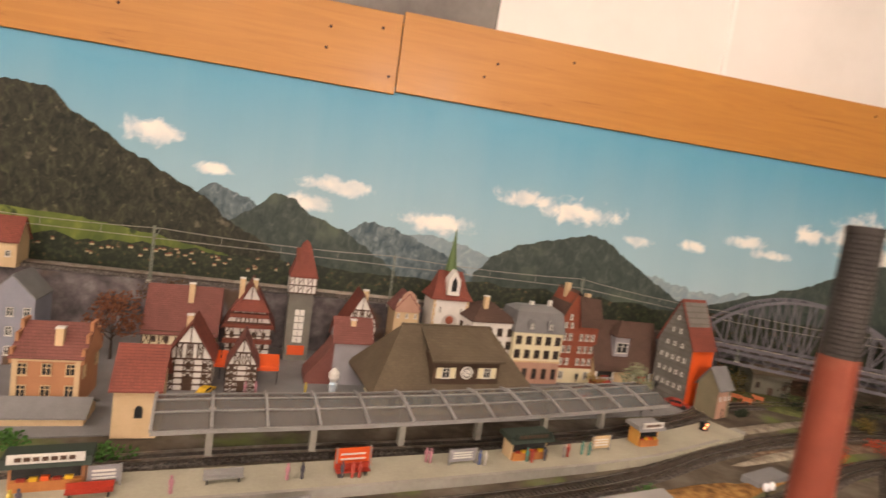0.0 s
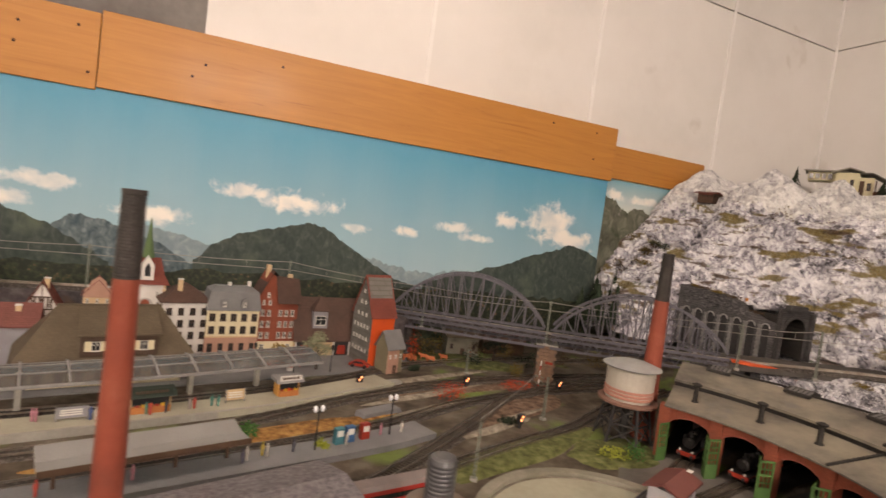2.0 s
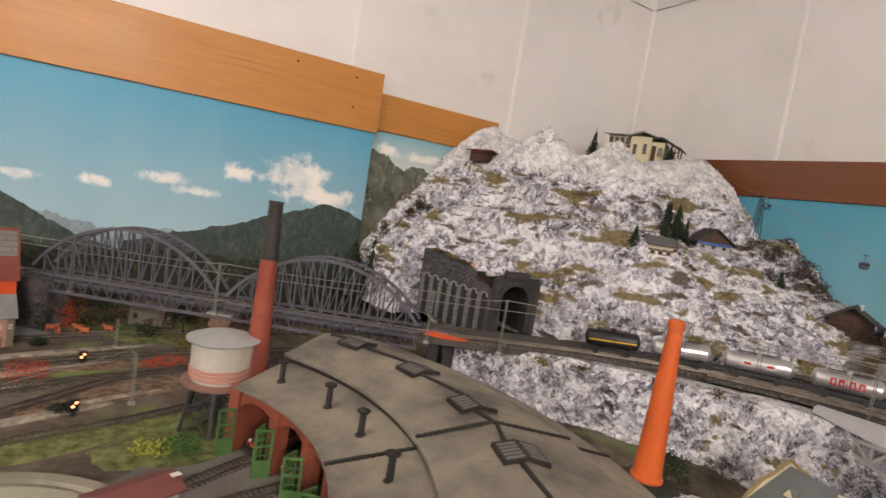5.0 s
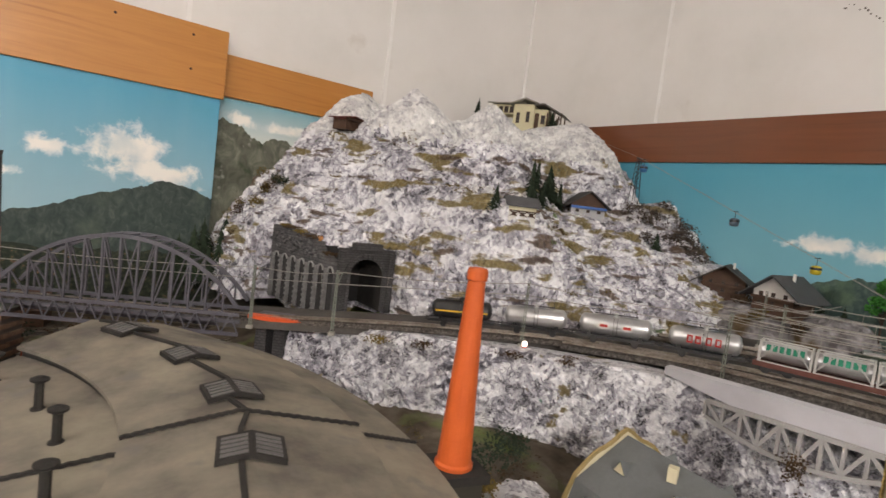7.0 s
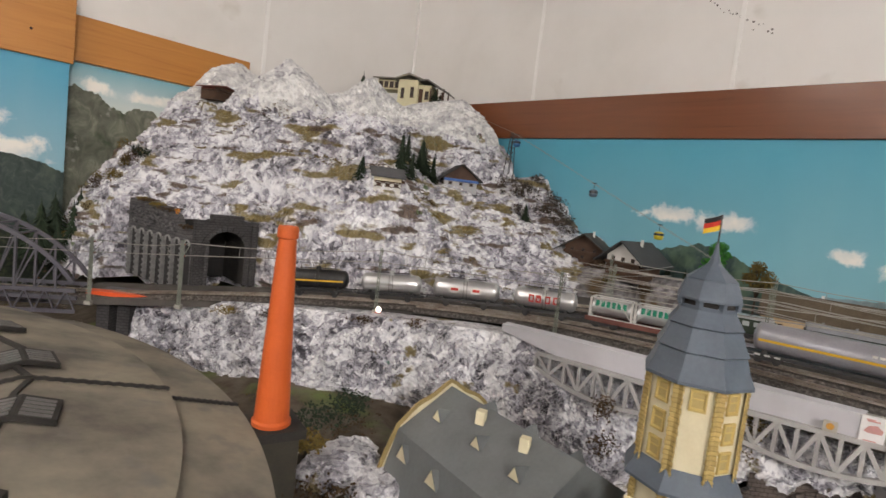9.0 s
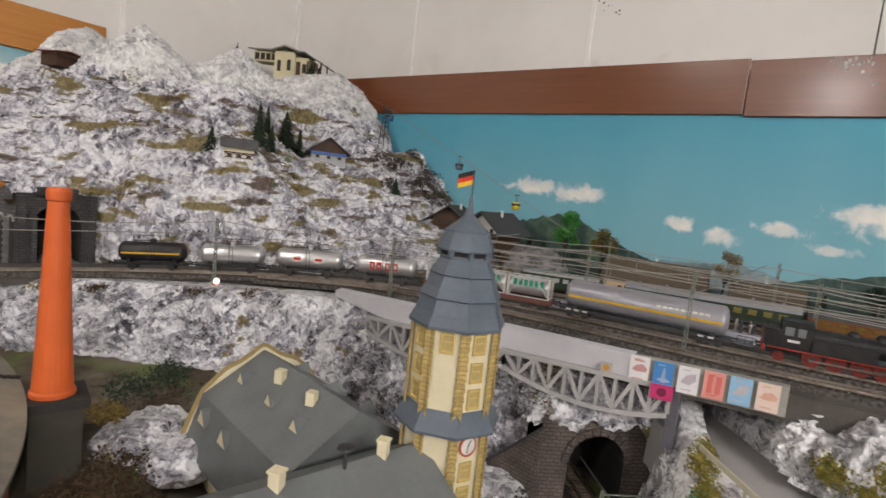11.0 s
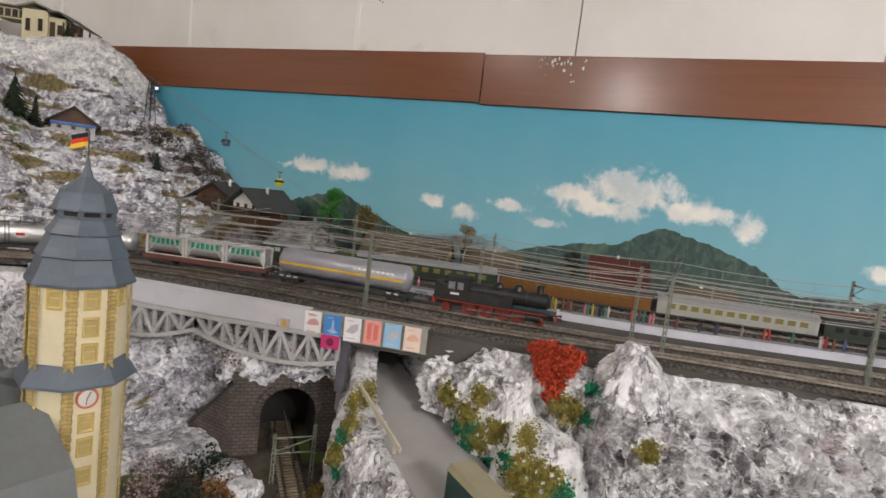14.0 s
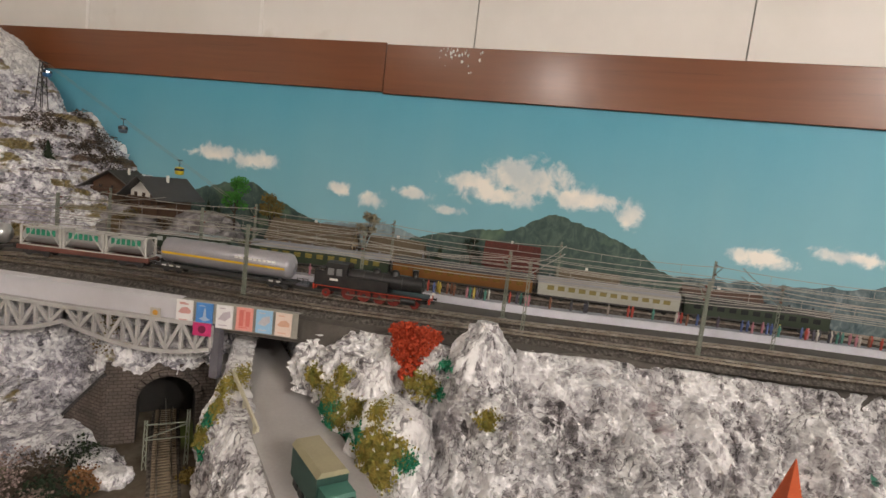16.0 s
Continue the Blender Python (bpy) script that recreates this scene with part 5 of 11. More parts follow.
for i, (ground_col, ink) in enumerate(AD):
    ink = tuple(lerp(g, k, 0.7) for g, k in zip(ground_col, ink))
    p, h = along(ad_line, 0.004 + i * 0.0262)
    ob = thing("advertising_board", "small printed advertising board on the bridge parapet", "sign", pose(p.x - 0.001, p.y, 1.0145 + (0.0015 if i == 0 else 0), 0, 0, math.degrees(math.atan2(h.y, h.x))), "advertising boards")
    part("board", Shape().box(0.001, 0.0226, -0.0012, 0.0008, 0.0, 0.0305), paint("advert_ground", ground_col, tuple(c * 0.85 for c in ground_col), 0.35), ob)
    inkm = paint("advert_ink", ink, tuple(c * 0.7 for c in ink), 0.4)
    if i in (0, 5):
        part("picture", Shape().prism([(0.004, 0.014), (0.008, 0.020), (0.015, 0.0215), (0.0205, 0.017), (0.0195, 0.013), (0.008, 0.0125)], "y", -0.0016, -0.0011), inkm, ob)
    elif i == 1:
        part("picture", Shape().prism([(0.005, 0.010), (0.010, 0.012), (0.0115, 0.024), (0.0135, 0.024), (0.0145, 0.012), (0.020, 0.009), (0.012, 0.0065)], "y", -0.0016, -0.0011), inkm, ob)
    elif i == 3:
        part("picture", Shape().box(0.005, 0.0105, -0.0016, -0.0011, 0.006, 0.026), inkm, ob)
        part("picture", Shape().box(0.0135, 0.019, -0.0016, -0.0011, 0.006, 0.026), inkm, ob)
    else:
        part("picture", Shape().prism([(0.004, 0.012), (0.010, 0.021), (0.019, 0.024), (0.020, 0.016), (0.013, 0.010)], "y", -0.0016, -0.0011), inkm, ob)
    for z, x1 in ((0.0036, 0.016), (0.0262, 0.013)):
        part("text_bar", Shape().box(0.005, x1, -0.0016, -0.0011, z, z + 0.0012), inkm, ob)
    if i == 0:
        part("picture", Shape().box(0.006, 0.017, -0.0016, -0.0011, 0.0245, 0.0262), inkm, ob)
for x, y, z, w, h, ground_col, ink in ((2.0265, -0.383, 1.003, 0.024, 0.017, (0.55, 0.04, 0.16), (0.18, 0.02, 0.06)), (2.0135, -0.327, 1.020, 0.013, 0.012, (0.45, 0.42, 0.36), (0.60, 0.30, 0.05))):
    ob = thing("advertising_board", "small pink and tan sticker on the grey bridge", "sign", pose(x - 0.004, y, z, 0, 0, -76), "advertising boards")
    part("board", Shape().box(0, w, -0.001, 0.0006, 0, h), paint("sticker_ground", ground_col, None, 0.4), ob)
    part("picture", Shape().lathe([(h * 0.32, 0), (h * 0.3, 0.0004)], 10), paint("sticker_ink", ink, None, 0.4), ob, at=pose(w / 2, -0.0009, h / 2, 90, 0, 0))


def portal(name, label, m, w, h, arch_w, arch_h, depth, material):
    """A masonry wall with an arched opening into a dark bore."""
    ob = thing(name, label, "tunnel portal", m)
    n, r = 12, arch_w / 2
    spring = arch_h - r
    arc = [(r * math.cos(math.pi * i / n), spring + r * math.sin(math.pi * i / n)) for i in range(n + 1)]
    face = Shape()
    for y0, y1 in ((0.0, 0.012),):
        rim = [(-r, 0)] + arc[::-1] + [(r, 0)]
        out = [(-w / 2, 0)] + [(max(-w / 2, min(w / 2, x * 3)), h if abs(x) < r * 0.98 else z) for x, z in arc[::-1]] + [(w / 2, 0)]
        for (a, b), (c, d) in zip(zip(rim, rim[1:]), zip(out, out[1:])):
            face.add([(a[0], y0, a[1]), (b[0], y0, b[1]), (d[0], y0, d[1]), (c[0], y0, c[1])], [(0, 1, 2, 3)])
    part("masonry", face, material, ob)
    for i in range(n):
        a0, a1 = math.pi * (i + 0.06) / n, math.pi * (i + 0.94) / n
        ring = Shape().add([(rr * math.cos(a), y, spring + rr * math.sin(a)) for y in (-0.0035, 0.001) for a in (a0, a1) for rr in (r * 0.99, r + 0.009)], [(0, 1, 3, 2), (4, 6, 7, 5), (0, 4, 5, 1), (2, 3, 7, 6), (0, 2, 6, 4), (1, 5, 7, 3)])
        part("arch_stone", ring, material, ob)
    bore = Shape()
    rim = [(-r, 0)] + arc[::-1] + [(r, 0)]
    bore.grid([[(x, y, z) for x, z in rim] for y in (0.0, depth / 2, depth)])
    # Near-black lining; the end plate puts the deeper tunnel's darkness into colour.
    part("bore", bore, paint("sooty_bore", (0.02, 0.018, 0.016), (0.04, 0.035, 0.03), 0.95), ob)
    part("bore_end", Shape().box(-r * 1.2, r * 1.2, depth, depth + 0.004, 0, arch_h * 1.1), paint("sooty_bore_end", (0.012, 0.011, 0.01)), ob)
    return ob


STONE_BROWN = tiled("sooty_brown_tunnel_stone", (0.165, 0.135, 0.118), (0.45, 0.42, 0.4), 0.9, 0.005, 0.010, other=(0.06, 0.05, 0.045))
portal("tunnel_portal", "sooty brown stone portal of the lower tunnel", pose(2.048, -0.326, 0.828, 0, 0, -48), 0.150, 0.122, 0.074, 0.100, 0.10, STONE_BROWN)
wing = thing("retaining_wall", "sooty brick retaining wall beside the lower tunnel", "wall", pose(1.999, -0.272, 0.825, 0, 0, 84))
part("masonry", Shape().prism([(0.0, 0.0), (0.075, 0.0), (0.075, 0.030), (0.0, 0.105)], "y", -0.006, 0.006), STONE_BROWN, wing)
part("handrail", Shape().beam((-0.002, 0.004, 0.109), (0.078, 0.004, 0.032), 0.004), STONE_DARK, wing)
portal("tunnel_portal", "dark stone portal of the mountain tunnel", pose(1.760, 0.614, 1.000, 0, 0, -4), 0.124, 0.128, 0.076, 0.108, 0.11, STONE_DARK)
PORTAL_TOP = bpy.data.objects["tunnel_portal.001"]
part("parapet", Shape().box(-0.030, 0.030, -0.006, 0.012, 0.128, 0.139).box(-0.036, 0.036, -0.008, 0.012, 0.1245, 0.1295), STONE_DARK, PORTAL_TOP, "raised stone parapet")
for side in (-1, 1):
    part("buttress", Shape().box(side * 0.054 - 0.006, side * 0.054 + 0.006, -0.008, 0.004, 0.0, 0.122), STONE_DARK, PORTAL_TOP)

ARCADE_STONE = tiled("grey_arcade_stone", (0.14, 0.135, 0.135), (0.5, 0.5, 0.5), 0.9, 0.006, 0.011, other=(0.08, 0.077, 0.077))
arcade = thing("arcade_wall", "dark stone arcade wall below the mountain", "wall", pose(1.663, 0.895, 0.98, 0, 0, -82))
top_line = [(-0.004, 0.164), (0.02, 0.166), (0.045, 0.160), (0.07, 0.163), (0.10, 0.158), (0.13, 0.159), (0.155, 0.150), (0.175, 0.146), (0.19, 0.128), (0.215, 0.122), (0.24, 0.112), (0.280, 0.106)]
part("masonry", Shape().prism([(-0.004, 0.0), (0.280, 0.0)] + top_line[::-1], "y", 0.004, 0.03), ARCADE_STONE, arcade)
RUBBLE = ramped("dark_rubble_stone", 90, [(0.38, (0.035, 0.033, 0.034)), (0.52, (0.10, 0.096, 0.098)), (0.66, (0.20, 0.19, 0.19))], bump=1.0, dist=0.004, rough=0.95, stretch=(1, 1, 2.0))
for k in range(46):
    u = random.uniform(0.0, 0.20)
    z = random.uniform(0.116, steps(u, top_line) - 0.003)
    w, h = random.uniform(0.006, 0.013), random.uniform(0.003, 0.006)
    part("stone", Shape().prism([(u - w, z - h * 0.8), (u + w * 0.9, z - h), (u + w, z + h * 0.7), (u - w * 0.8, z + h)], "y", 0.004 - random.uniform(0.001, 0.004), 0.0045), RUBBLE, arcade)
ARCH_RIM = paint("grey_arch_rim", (0.36, 0.35, 0.34), (0.22, 0.21, 0.205), 0.85)
COLUMN = paint("grey_column_stone", (0.24, 0.235, 0.23), (0.13, 0.125, 0.12), 0.85, scale=120)
for i in range(7):
    x = 0.028 + i * 0.037
    shaft = Shape()
    for k in range(18):
        w = 0.0046 if k % 2 else 0.0032
        shaft.box(x - 0.0135 - w, x - 0.0135 + w, -0.004 if k % 2 else -0.0025, 0.005, 0.0056 * k, 0.0056 * k + 0.0050)
    part("pilaster", shaft, COLUMN, arcade)
    ring = Shape()
    for k in range(8):
        a0, a1 = math.pi * k / 8, math.pi * (k + 1) / 8
        ring.beam((x + 0.0105 * math.cos(a0), 0.001, 0.094 + 0.0105 * math.sin(a0)), (x + 0.0105 * math.cos(a1), 0.001, 0.094 + 0.0105 * math.sin(a1)), 0.0028)
    part("arch", ring, ARCH_RIM, arcade)
    # Flat dark plate: the shade of a recessed niche is put into its colour.
    part("niche", Shape().prism([(x - 0.0085, 0.0), (x + 0.0085, 0.0)] + [(x + 0.0085 * math.cos(math.pi * k / 6), 0.094 + 0.0085 * math.sin(math.pi * k / 6)) for k in range(7)], "y", 0.0030, 0.0045), paint("niche_shade", (0.03, 0.028, 0.028), (0.05, 0.048, 0.047), 0.95), arcade)

# road under the advertising boards
road_line = curve([(2.23, -0.30, 0.962), (2.135, -0.378, 0.958), (2.075, -0.443, 0.950), (2.020, -0.505, 0.940), (1.960, -0.570, 0.933), (1.892, -0.642, 0.926), (1.80, -0.75, 0.905), (1.70, -0.88, 0.885)])
road_side = [Vector(((road_line[min(i + 1, len(road_line) - 1)] - road_line[max(i - 1, 0)]).y, -(road_line[min(i + 1, len(road_line) - 1)] - road_line[max(i - 1, 0)]).x, 0)).normalized() for i in range(len(road_line))]
single("road", Shape().grid([[p + s * o + Vector((0, 0, z)) for p, s in zip(road_line, road_side)] for o, z in ((0.036, -0.06), (0.034, 0.0), (-0.060, 0.0), (-0.062, -0.06))]), paint("pale_grey_road_paint", (0.41, 0.395, 0.385), (0.32, 0.307, 0.30), 0.7, scale=16, fine=300, bump=0.15), "grey painted model road that climbs under the bridge", "road", kind="structure")
guard = thing("guard_rail", "cream guard rail along the model road", "rail", pose(0, 0, 0))
GUARD = paint("cream_guard_paint", (0.62, 0.58, 0.44), (0.5, 0.47, 0.36), 0.6)
for a, b in (((2.032, -0.442, 0.962), (1.940, -0.545, 0.947)),):
    a, b = Vector(a), Vector(b)
    part("plank", Shape().beam(a, b, 0.0025, 0.006), GUARD, guard)
    for t in (0.1, 0.5, 0.9):
        p = a.lerp(b, t)
        part("post", Shape().beam((p.x, p.y, p.z - 0.012), (p.x, p.y, p.z), 0.003, up=(1, 0, 0)), GUARD, guard)

# ---- roundhouse ----
RC = Vector((0.87, 0.23, 0))
STALLS = [28.0, 13.5, -1.0, -15.5, -30.0]


def pol(r, deg, z):
    return (RC.x + r * math.cos(math.radians(deg)), RC.y + r * math.sin(math.radians(deg)), z)


def sector(rings, d0, d1, n=24):
    """A swept sheet: rings of (radius, z) from angle d0 to d1."""
    return Shape().grid([[pol(r, lerp(d0, d1, i / n), z) for i in range(n + 1)] for r, z in rings])


D0, D1 = 35.5, -44.0
house = thing("roundhouse", "roundhouse with dusty felt roof, red brick front and green gates", "building")
for d0, d1 in ((35.5, -8.0), (-8.0, D1)):
    lift = 0.0 if d0 > 0 else 0.001
    part("lower_roof", sector([(0.327, 0.970 + lift), (0.327, 0.9725 + lift), (0.436, 0.988 + lift), (0.436, 0.984 + lift)], d0, d1), FELT, house)
    part("upper_roof", sector([(0.427, 0.9955 + lift), (0.427, 1.000 + lift), (0.525, 1.017 + lift), (0.642, 0.992 + lift), (0.642, 0.988 + lift)], d0, d1), FELT, house)
    part("rear_roof", sector([(0.636, 0.975 + lift), (0.636, 0.984 + lift), (0.712, 0.966 + lift), (0.712, 0.962 + lift)], d0 - (8 if d0 > 0 else 0), d1), FELT, house)
part("clerestory", sector([(0.432, 0.984), (0.432, 0.9965)], D0, D1), FELT_EDGE, house)
ridge = Shape()
zig = [(0.525, 34), (0.532, 31), (0.518, 25), (0.532, 16.5), (0.518, 10.5), (0.532, 2), (0.520, -4), (0.530, -8), (0.520, -12), (0.520, -19), (0.530, -26), (0.52, -33), (0.525, -43)]
ridge.bent([pol(r0, a0, 1.0185) for r0, a0 in zig], 0.0045, 0.0035)
part("ridge_strip", ridge, FELT_EDGE, house)
for deg in (-8.0, -44.0):
    for (r0, z0), (r1, z1) in (((0.327, 0.975), (0.434, 0.9905)), ((0.428, 1.0035), (0.525, 1.0205)), ((0.525, 1.0205), (0.642, 0.9955)), ((0.637, 0.987), (0.712, 0.9685))):
        line = [Vector(pol(lerp(r0, r1, k / 24), deg, lerp(z0, z1, k / 24) + (0.0008 if k % 2 else 0.0))) for k in range(25)]
        part("roof_seam", Shape().bent(line, 0.0036, 0.003), FELT_EDGE, house)
front_wall = sector([(0.336, 0.958), (0.336, 0.9705)], D0, D1)
part("front_lintel", front_wall, BRICK_RED, house)
for deg in [35.2] + [d - 7.25 for d in STALLS]:
    p = Shape()
    for r0, r1, w in ((0.330, 0.350, 0.010),):
        c = Vector(pol(0.340, deg, 0))
        u = Vector((math.cos(math.radians(deg)), math.sin(math.radians(deg)), 0))
        s = Vector((-u.y, u.x, 0))
        p.add([c + u * i + s * j + Vector((0, 0, z)) for z in (0.874, 0.972) for i, j in ((-0.010, -0.009), (0.010, -0.009), (0.010, 0.009), (-0.010, 0.009))], [(0, 1, 2, 3), (7, 6, 5, 4), (0, 4, 5, 1), (1, 5, 6, 2), (2, 6, 7, 3), (3, 7, 4, 0)])
    part("pier", p, BRICK_RED, house)
for d in STALLS:
    arch = Shape()
    for side in (-1, 1):
        pts = [(side * 5.7, 0.945), (side * 5.7, 0.9585), (0.0, 0.9585), (side * 2.6, 0.9545), (side * 4.4, 0.951)]
        for (a0, z0), (a1, z1) in zip(((side * 5.8, 0.942), (side * 4.6, 0.950), (side * 2.6, 0.955)), ((side * 4.6, 0.950), (side * 2.6, 0.955), (0, 0.957))):
            arch.add([pol(0.334, d + a0, z0), pol(0.334, d + a1, z1), pol(0.334, d + a1, 0.9595), pol(0.334, d + a0, 0.9595)], [(0, 1, 2, 3)])
    part("gate_arch", arch, BRICK_RED, house)
    # Stall floor in plain dark brown, like the inner wall below.
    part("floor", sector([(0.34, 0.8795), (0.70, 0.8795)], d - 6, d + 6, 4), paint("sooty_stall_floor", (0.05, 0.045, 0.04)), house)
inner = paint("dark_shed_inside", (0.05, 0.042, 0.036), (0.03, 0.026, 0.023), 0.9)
part("rear_wall", sector([(0.700, 0.874), (0.700, 0.966)], D0 - 8, D1), BRICK_RED, house)
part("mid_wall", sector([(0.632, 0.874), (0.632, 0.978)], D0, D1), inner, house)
for deg, mat_ in ((D0 - 0.3, BRICK_RED), (D1 + 0.4, BRICK_RED)):
    part("end_wall", Shape().add([pol(r, deg, z) for r, z in ((0.336, 0.874), (0.632, 0.874), (0.632, 0.990), (0.525, 1.014), (0.430, 0.997), (0.430, 0.984), (0.336, 0.970))], [tuple(range(7))]), mat_, house)

GRID_LIGHT = paint("pale_skylight_pane", (0.125, 0.12, 0.115), (0.09, 0.088, 0.084), 0.4)
for deg in (27.8, 12.7, -1.7, -16.0, -30.5):
    sky_m = Matrix.Translation(pol(0.527, deg, 1.021)) @ pose(0, 0, 0, 0, 0, deg)
    ob = part("skylight", Shape().prism([(-0.027, -0.0065), (0.0, -0.001), (0.027, -0.0085), (0.027, -0.0035), (0.0, 0.0035), (-0.027, -0.0015)], "y", -0.021, 0.021), FELT_EDGE, house, "dark ribbed skylight", at=sky_m)
    for k in range(5):
        for side in (-1, 1):
            y = -0.0165 + 0.00725 * k
            a = Vector((side * 0.0030, y, 0.0037 - 0.0030 * (0.26 if side > 0 else 0.19)))
            b = Vector((side * 0.0235, y, 0.0037 - 0.0235 * (0.26 if side > 0 else 0.19)))
            part("pane", Shape().beam(a, b, 0.0048, 0.0012), GRID_LIGHT, ob)
for deg, r in ((29.0, 0.378), (13.3, 0.380), (0.2, 0.383), (-15.6, 0.388), (-30.0, 0.388)):
    z0 = 0.9725 + (r - 0.327) / 0.109 * 0.0155 - 0.003
    ob = part("smoke_vent", Shape().cyl((0, 0, 0), (0, 0, 0.034), 0.0042, 0.0040, 10), FELT_EDGE, house, "dark smoke vent pipe", at=Matrix.Translation(pol(r, deg, z0)))
    part("cap", Shape().lathe([(0.0048, 0.030), (0.0085, 0.0325), (0.0085, 0.0345), (0.003, 0.037)], 12), FELT_EDGE, ob)
    part("collar", Shape().lathe([(0.0075, 0.0), (0.0065, 0.004)], 10), FELT_EDGE, ob)


def gate_leaf():
    """A green wooden gate leaf with glazing bars; hinge on its left edge."""
    s, w, h = Shape(), 0.0235, 0.066
    for x in (0.0, w - 0.003):
        s.box(x, x + 0.003, -0.001, 0.001, 0, h)
    for z in (0.0, 0.021, 0.042, h - 0.003):
        s.box(0.003, w - 0.003, -0.001, 0.001, z, z + 0.003)
    s.box(0.003, w - 0.003, -0.0006, 0.0006, 0.003, 0.021)
    for x in (0.008, 0.0135):
        s.box(x, x + 0.0012, -0.0008, 0.0008, 0.024, h - 0.003)
    for z in (0.031, 0.052):
        s.box(0.003, w - 0.003, -0.0008, 0.0008, z, z + 0.0012)
    return s.mesh("gate_leaf", GREEN_DOOR)


leaf = gate_leaf()
for d in STALLS:
    for side in (-1, 1):
        hinge = Matrix.Translation(pol(0.326, d + side * 5.3, 0.8795))
        part("gate_leaf", leaf, GREEN_DOOR, house, "open green gate leaf", at=hinge @ pose(0, 0, 0, 0, 0, d + 180 - side * 22))

# apron and turntable
PAVING = paint("grey_yard_paving", (0.17, 0.155, 0.14), (0.10, 0.09, 0.08), 0.85, scale=18, fine=200, bump=0.3)
single("apron", sector([(0.172, 0.8796), (0.34, 0.8796)], 46, -50, 30), PAVING, "grey paved apron in front of the roundhouse", "pavement", kind="structure")
table = thing("turntable", "turntable with pale concrete pit and dark bridge", "turntable", pose(RC.x, RC.y, 0))
part("pit_floor", Shape().lathe([(0.160, 0.8785), (0.160, 0.8800)], 64), PIT, table)
part("pit_rim", Shape().lathe([(0.158, 0.879), (0.160, 0.8858), (0.174, 0.8866), (0.177, 0.8785)], 64), paint("mossy_pit_rim", (0.27, 0.25, 0.20), (0.15, 0.145, 0.10), 0.85, scale=22, fine=160, bump=0.3), table, smooth=False)
rim_hole = table.children[1].data
bm = bmesh.new()
bm.from_mesh(rim_hole)
bmesh.ops.delete(bm, geom=[f for f in bm.faces if len(f.verts) > 8], context="FACES_ONLY")
bm.to_mesh(rim_hole)
bm.free()
part("inner_ring", Shape().lathe([(0.1545, 0.8795), (0.1548, 0.8815), (0.1560, 0.8815), (0.1562, 0.8795)], 64), RAIL, table)
tb = part("bridge", Shape().box(-0.157, 0.157, -0.021, 0.021, 0.8815, 0.8862), paint("bridge_planking", (0.14, 0.13, 0.12), (0.09, 0.085, 0.08), 0.8), table, at=pose(0, 0, 0, 0, 0, 24))
for y in (-0.0083, 0.0083):
    part("rail", Shape().box(-0.157, 0.157, y - 0.0007, y + 0.0007, 0.8862, 0.8895), RAIL, tb)
part("sleepers", (lambda s: [s.box(x * 0.0075 - 0.155, x * 0.0075 - 0.1518, -0.0145, 0.0145, 0.8862, 0.8872) for x in range(42)] and s)(Shape()), SLEEPER, tb)
for y in (-0.0205, 0.0195):
    part("edge_girder", Shape().box(-0.157, 0.157, y, y + 0.0012, 0.879, 0.8895), STEEL_GREY, tb)
cabin = thing("turntable_cabin", "small grey operator cabin with red-brown roof", "cabin", pose(1.022, 0.282, 0.8862, 0, 0, 24) @ Matrix.Scale(1.3, 4))
part("wall", Shape().box(-0.030, 0.030, -0.016, 0.016, 0, 0.021), paint("pale_grey_cabin", (0.42, 0.42, 0.44), (0.34, 0.34, 0.36), 0.6), cabin)
part("roof", Shape().prism([(-0.021, 0.0185), (0.0, 0.026), (0.021, 0.0185), (0.021, 0.0205), (0.0, 0.0282), (-0.021, 0.0205)], "x", -0.034, 0.034), paint("red_brown_roof_card", (0.17, 0.055, 0.045), (0.13, 0.045, 0.04), 0.6), cabin)
for x in (-0.018, -0.006, 0.010):
    part("window", Shape().box(x - 0.004, x + 0.004, -0.0166, -0.0155, 0.010, 0.017), GLASS, cabin)
part("notice", Shape().box(0.026, 0.034, -0.010, -0.004, 0.0285, 0.0292), WHITE, cabin)
for d in STALLS:
    ob = thing("track", "short radial model track into the roundhouse", "railway track", kind="structure")
    a, b = Vector(pol(0.176, d, 0.8797)), Vector(pol(0.60, d, 0.8797))
    u = (b - a).normalized()
    s = Vector((-u.y, u.x, 0))
    for o in (0.0083, -0.0083):
        part("rail", Shape().beam(a + s * o + Vector((0, 0, 0.0028)), b + s * o + Vector((0, 0, 0.0028)), 0.0014, 0.003), RAIL, ob)
    tie = Shape()
    for k in range(24):
        p = a + u * (0.004 + k * 0.0075)
        tie.beam(p - s * 0.0145 + Vector((0, 0, 0.0006)), p + s * 0.0145 + Vector((0, 0, 0.0006)), 0.0032, 0.0016)
    tagged(part("sleepers", tie, SLEEPER, ob), kind="stuff")


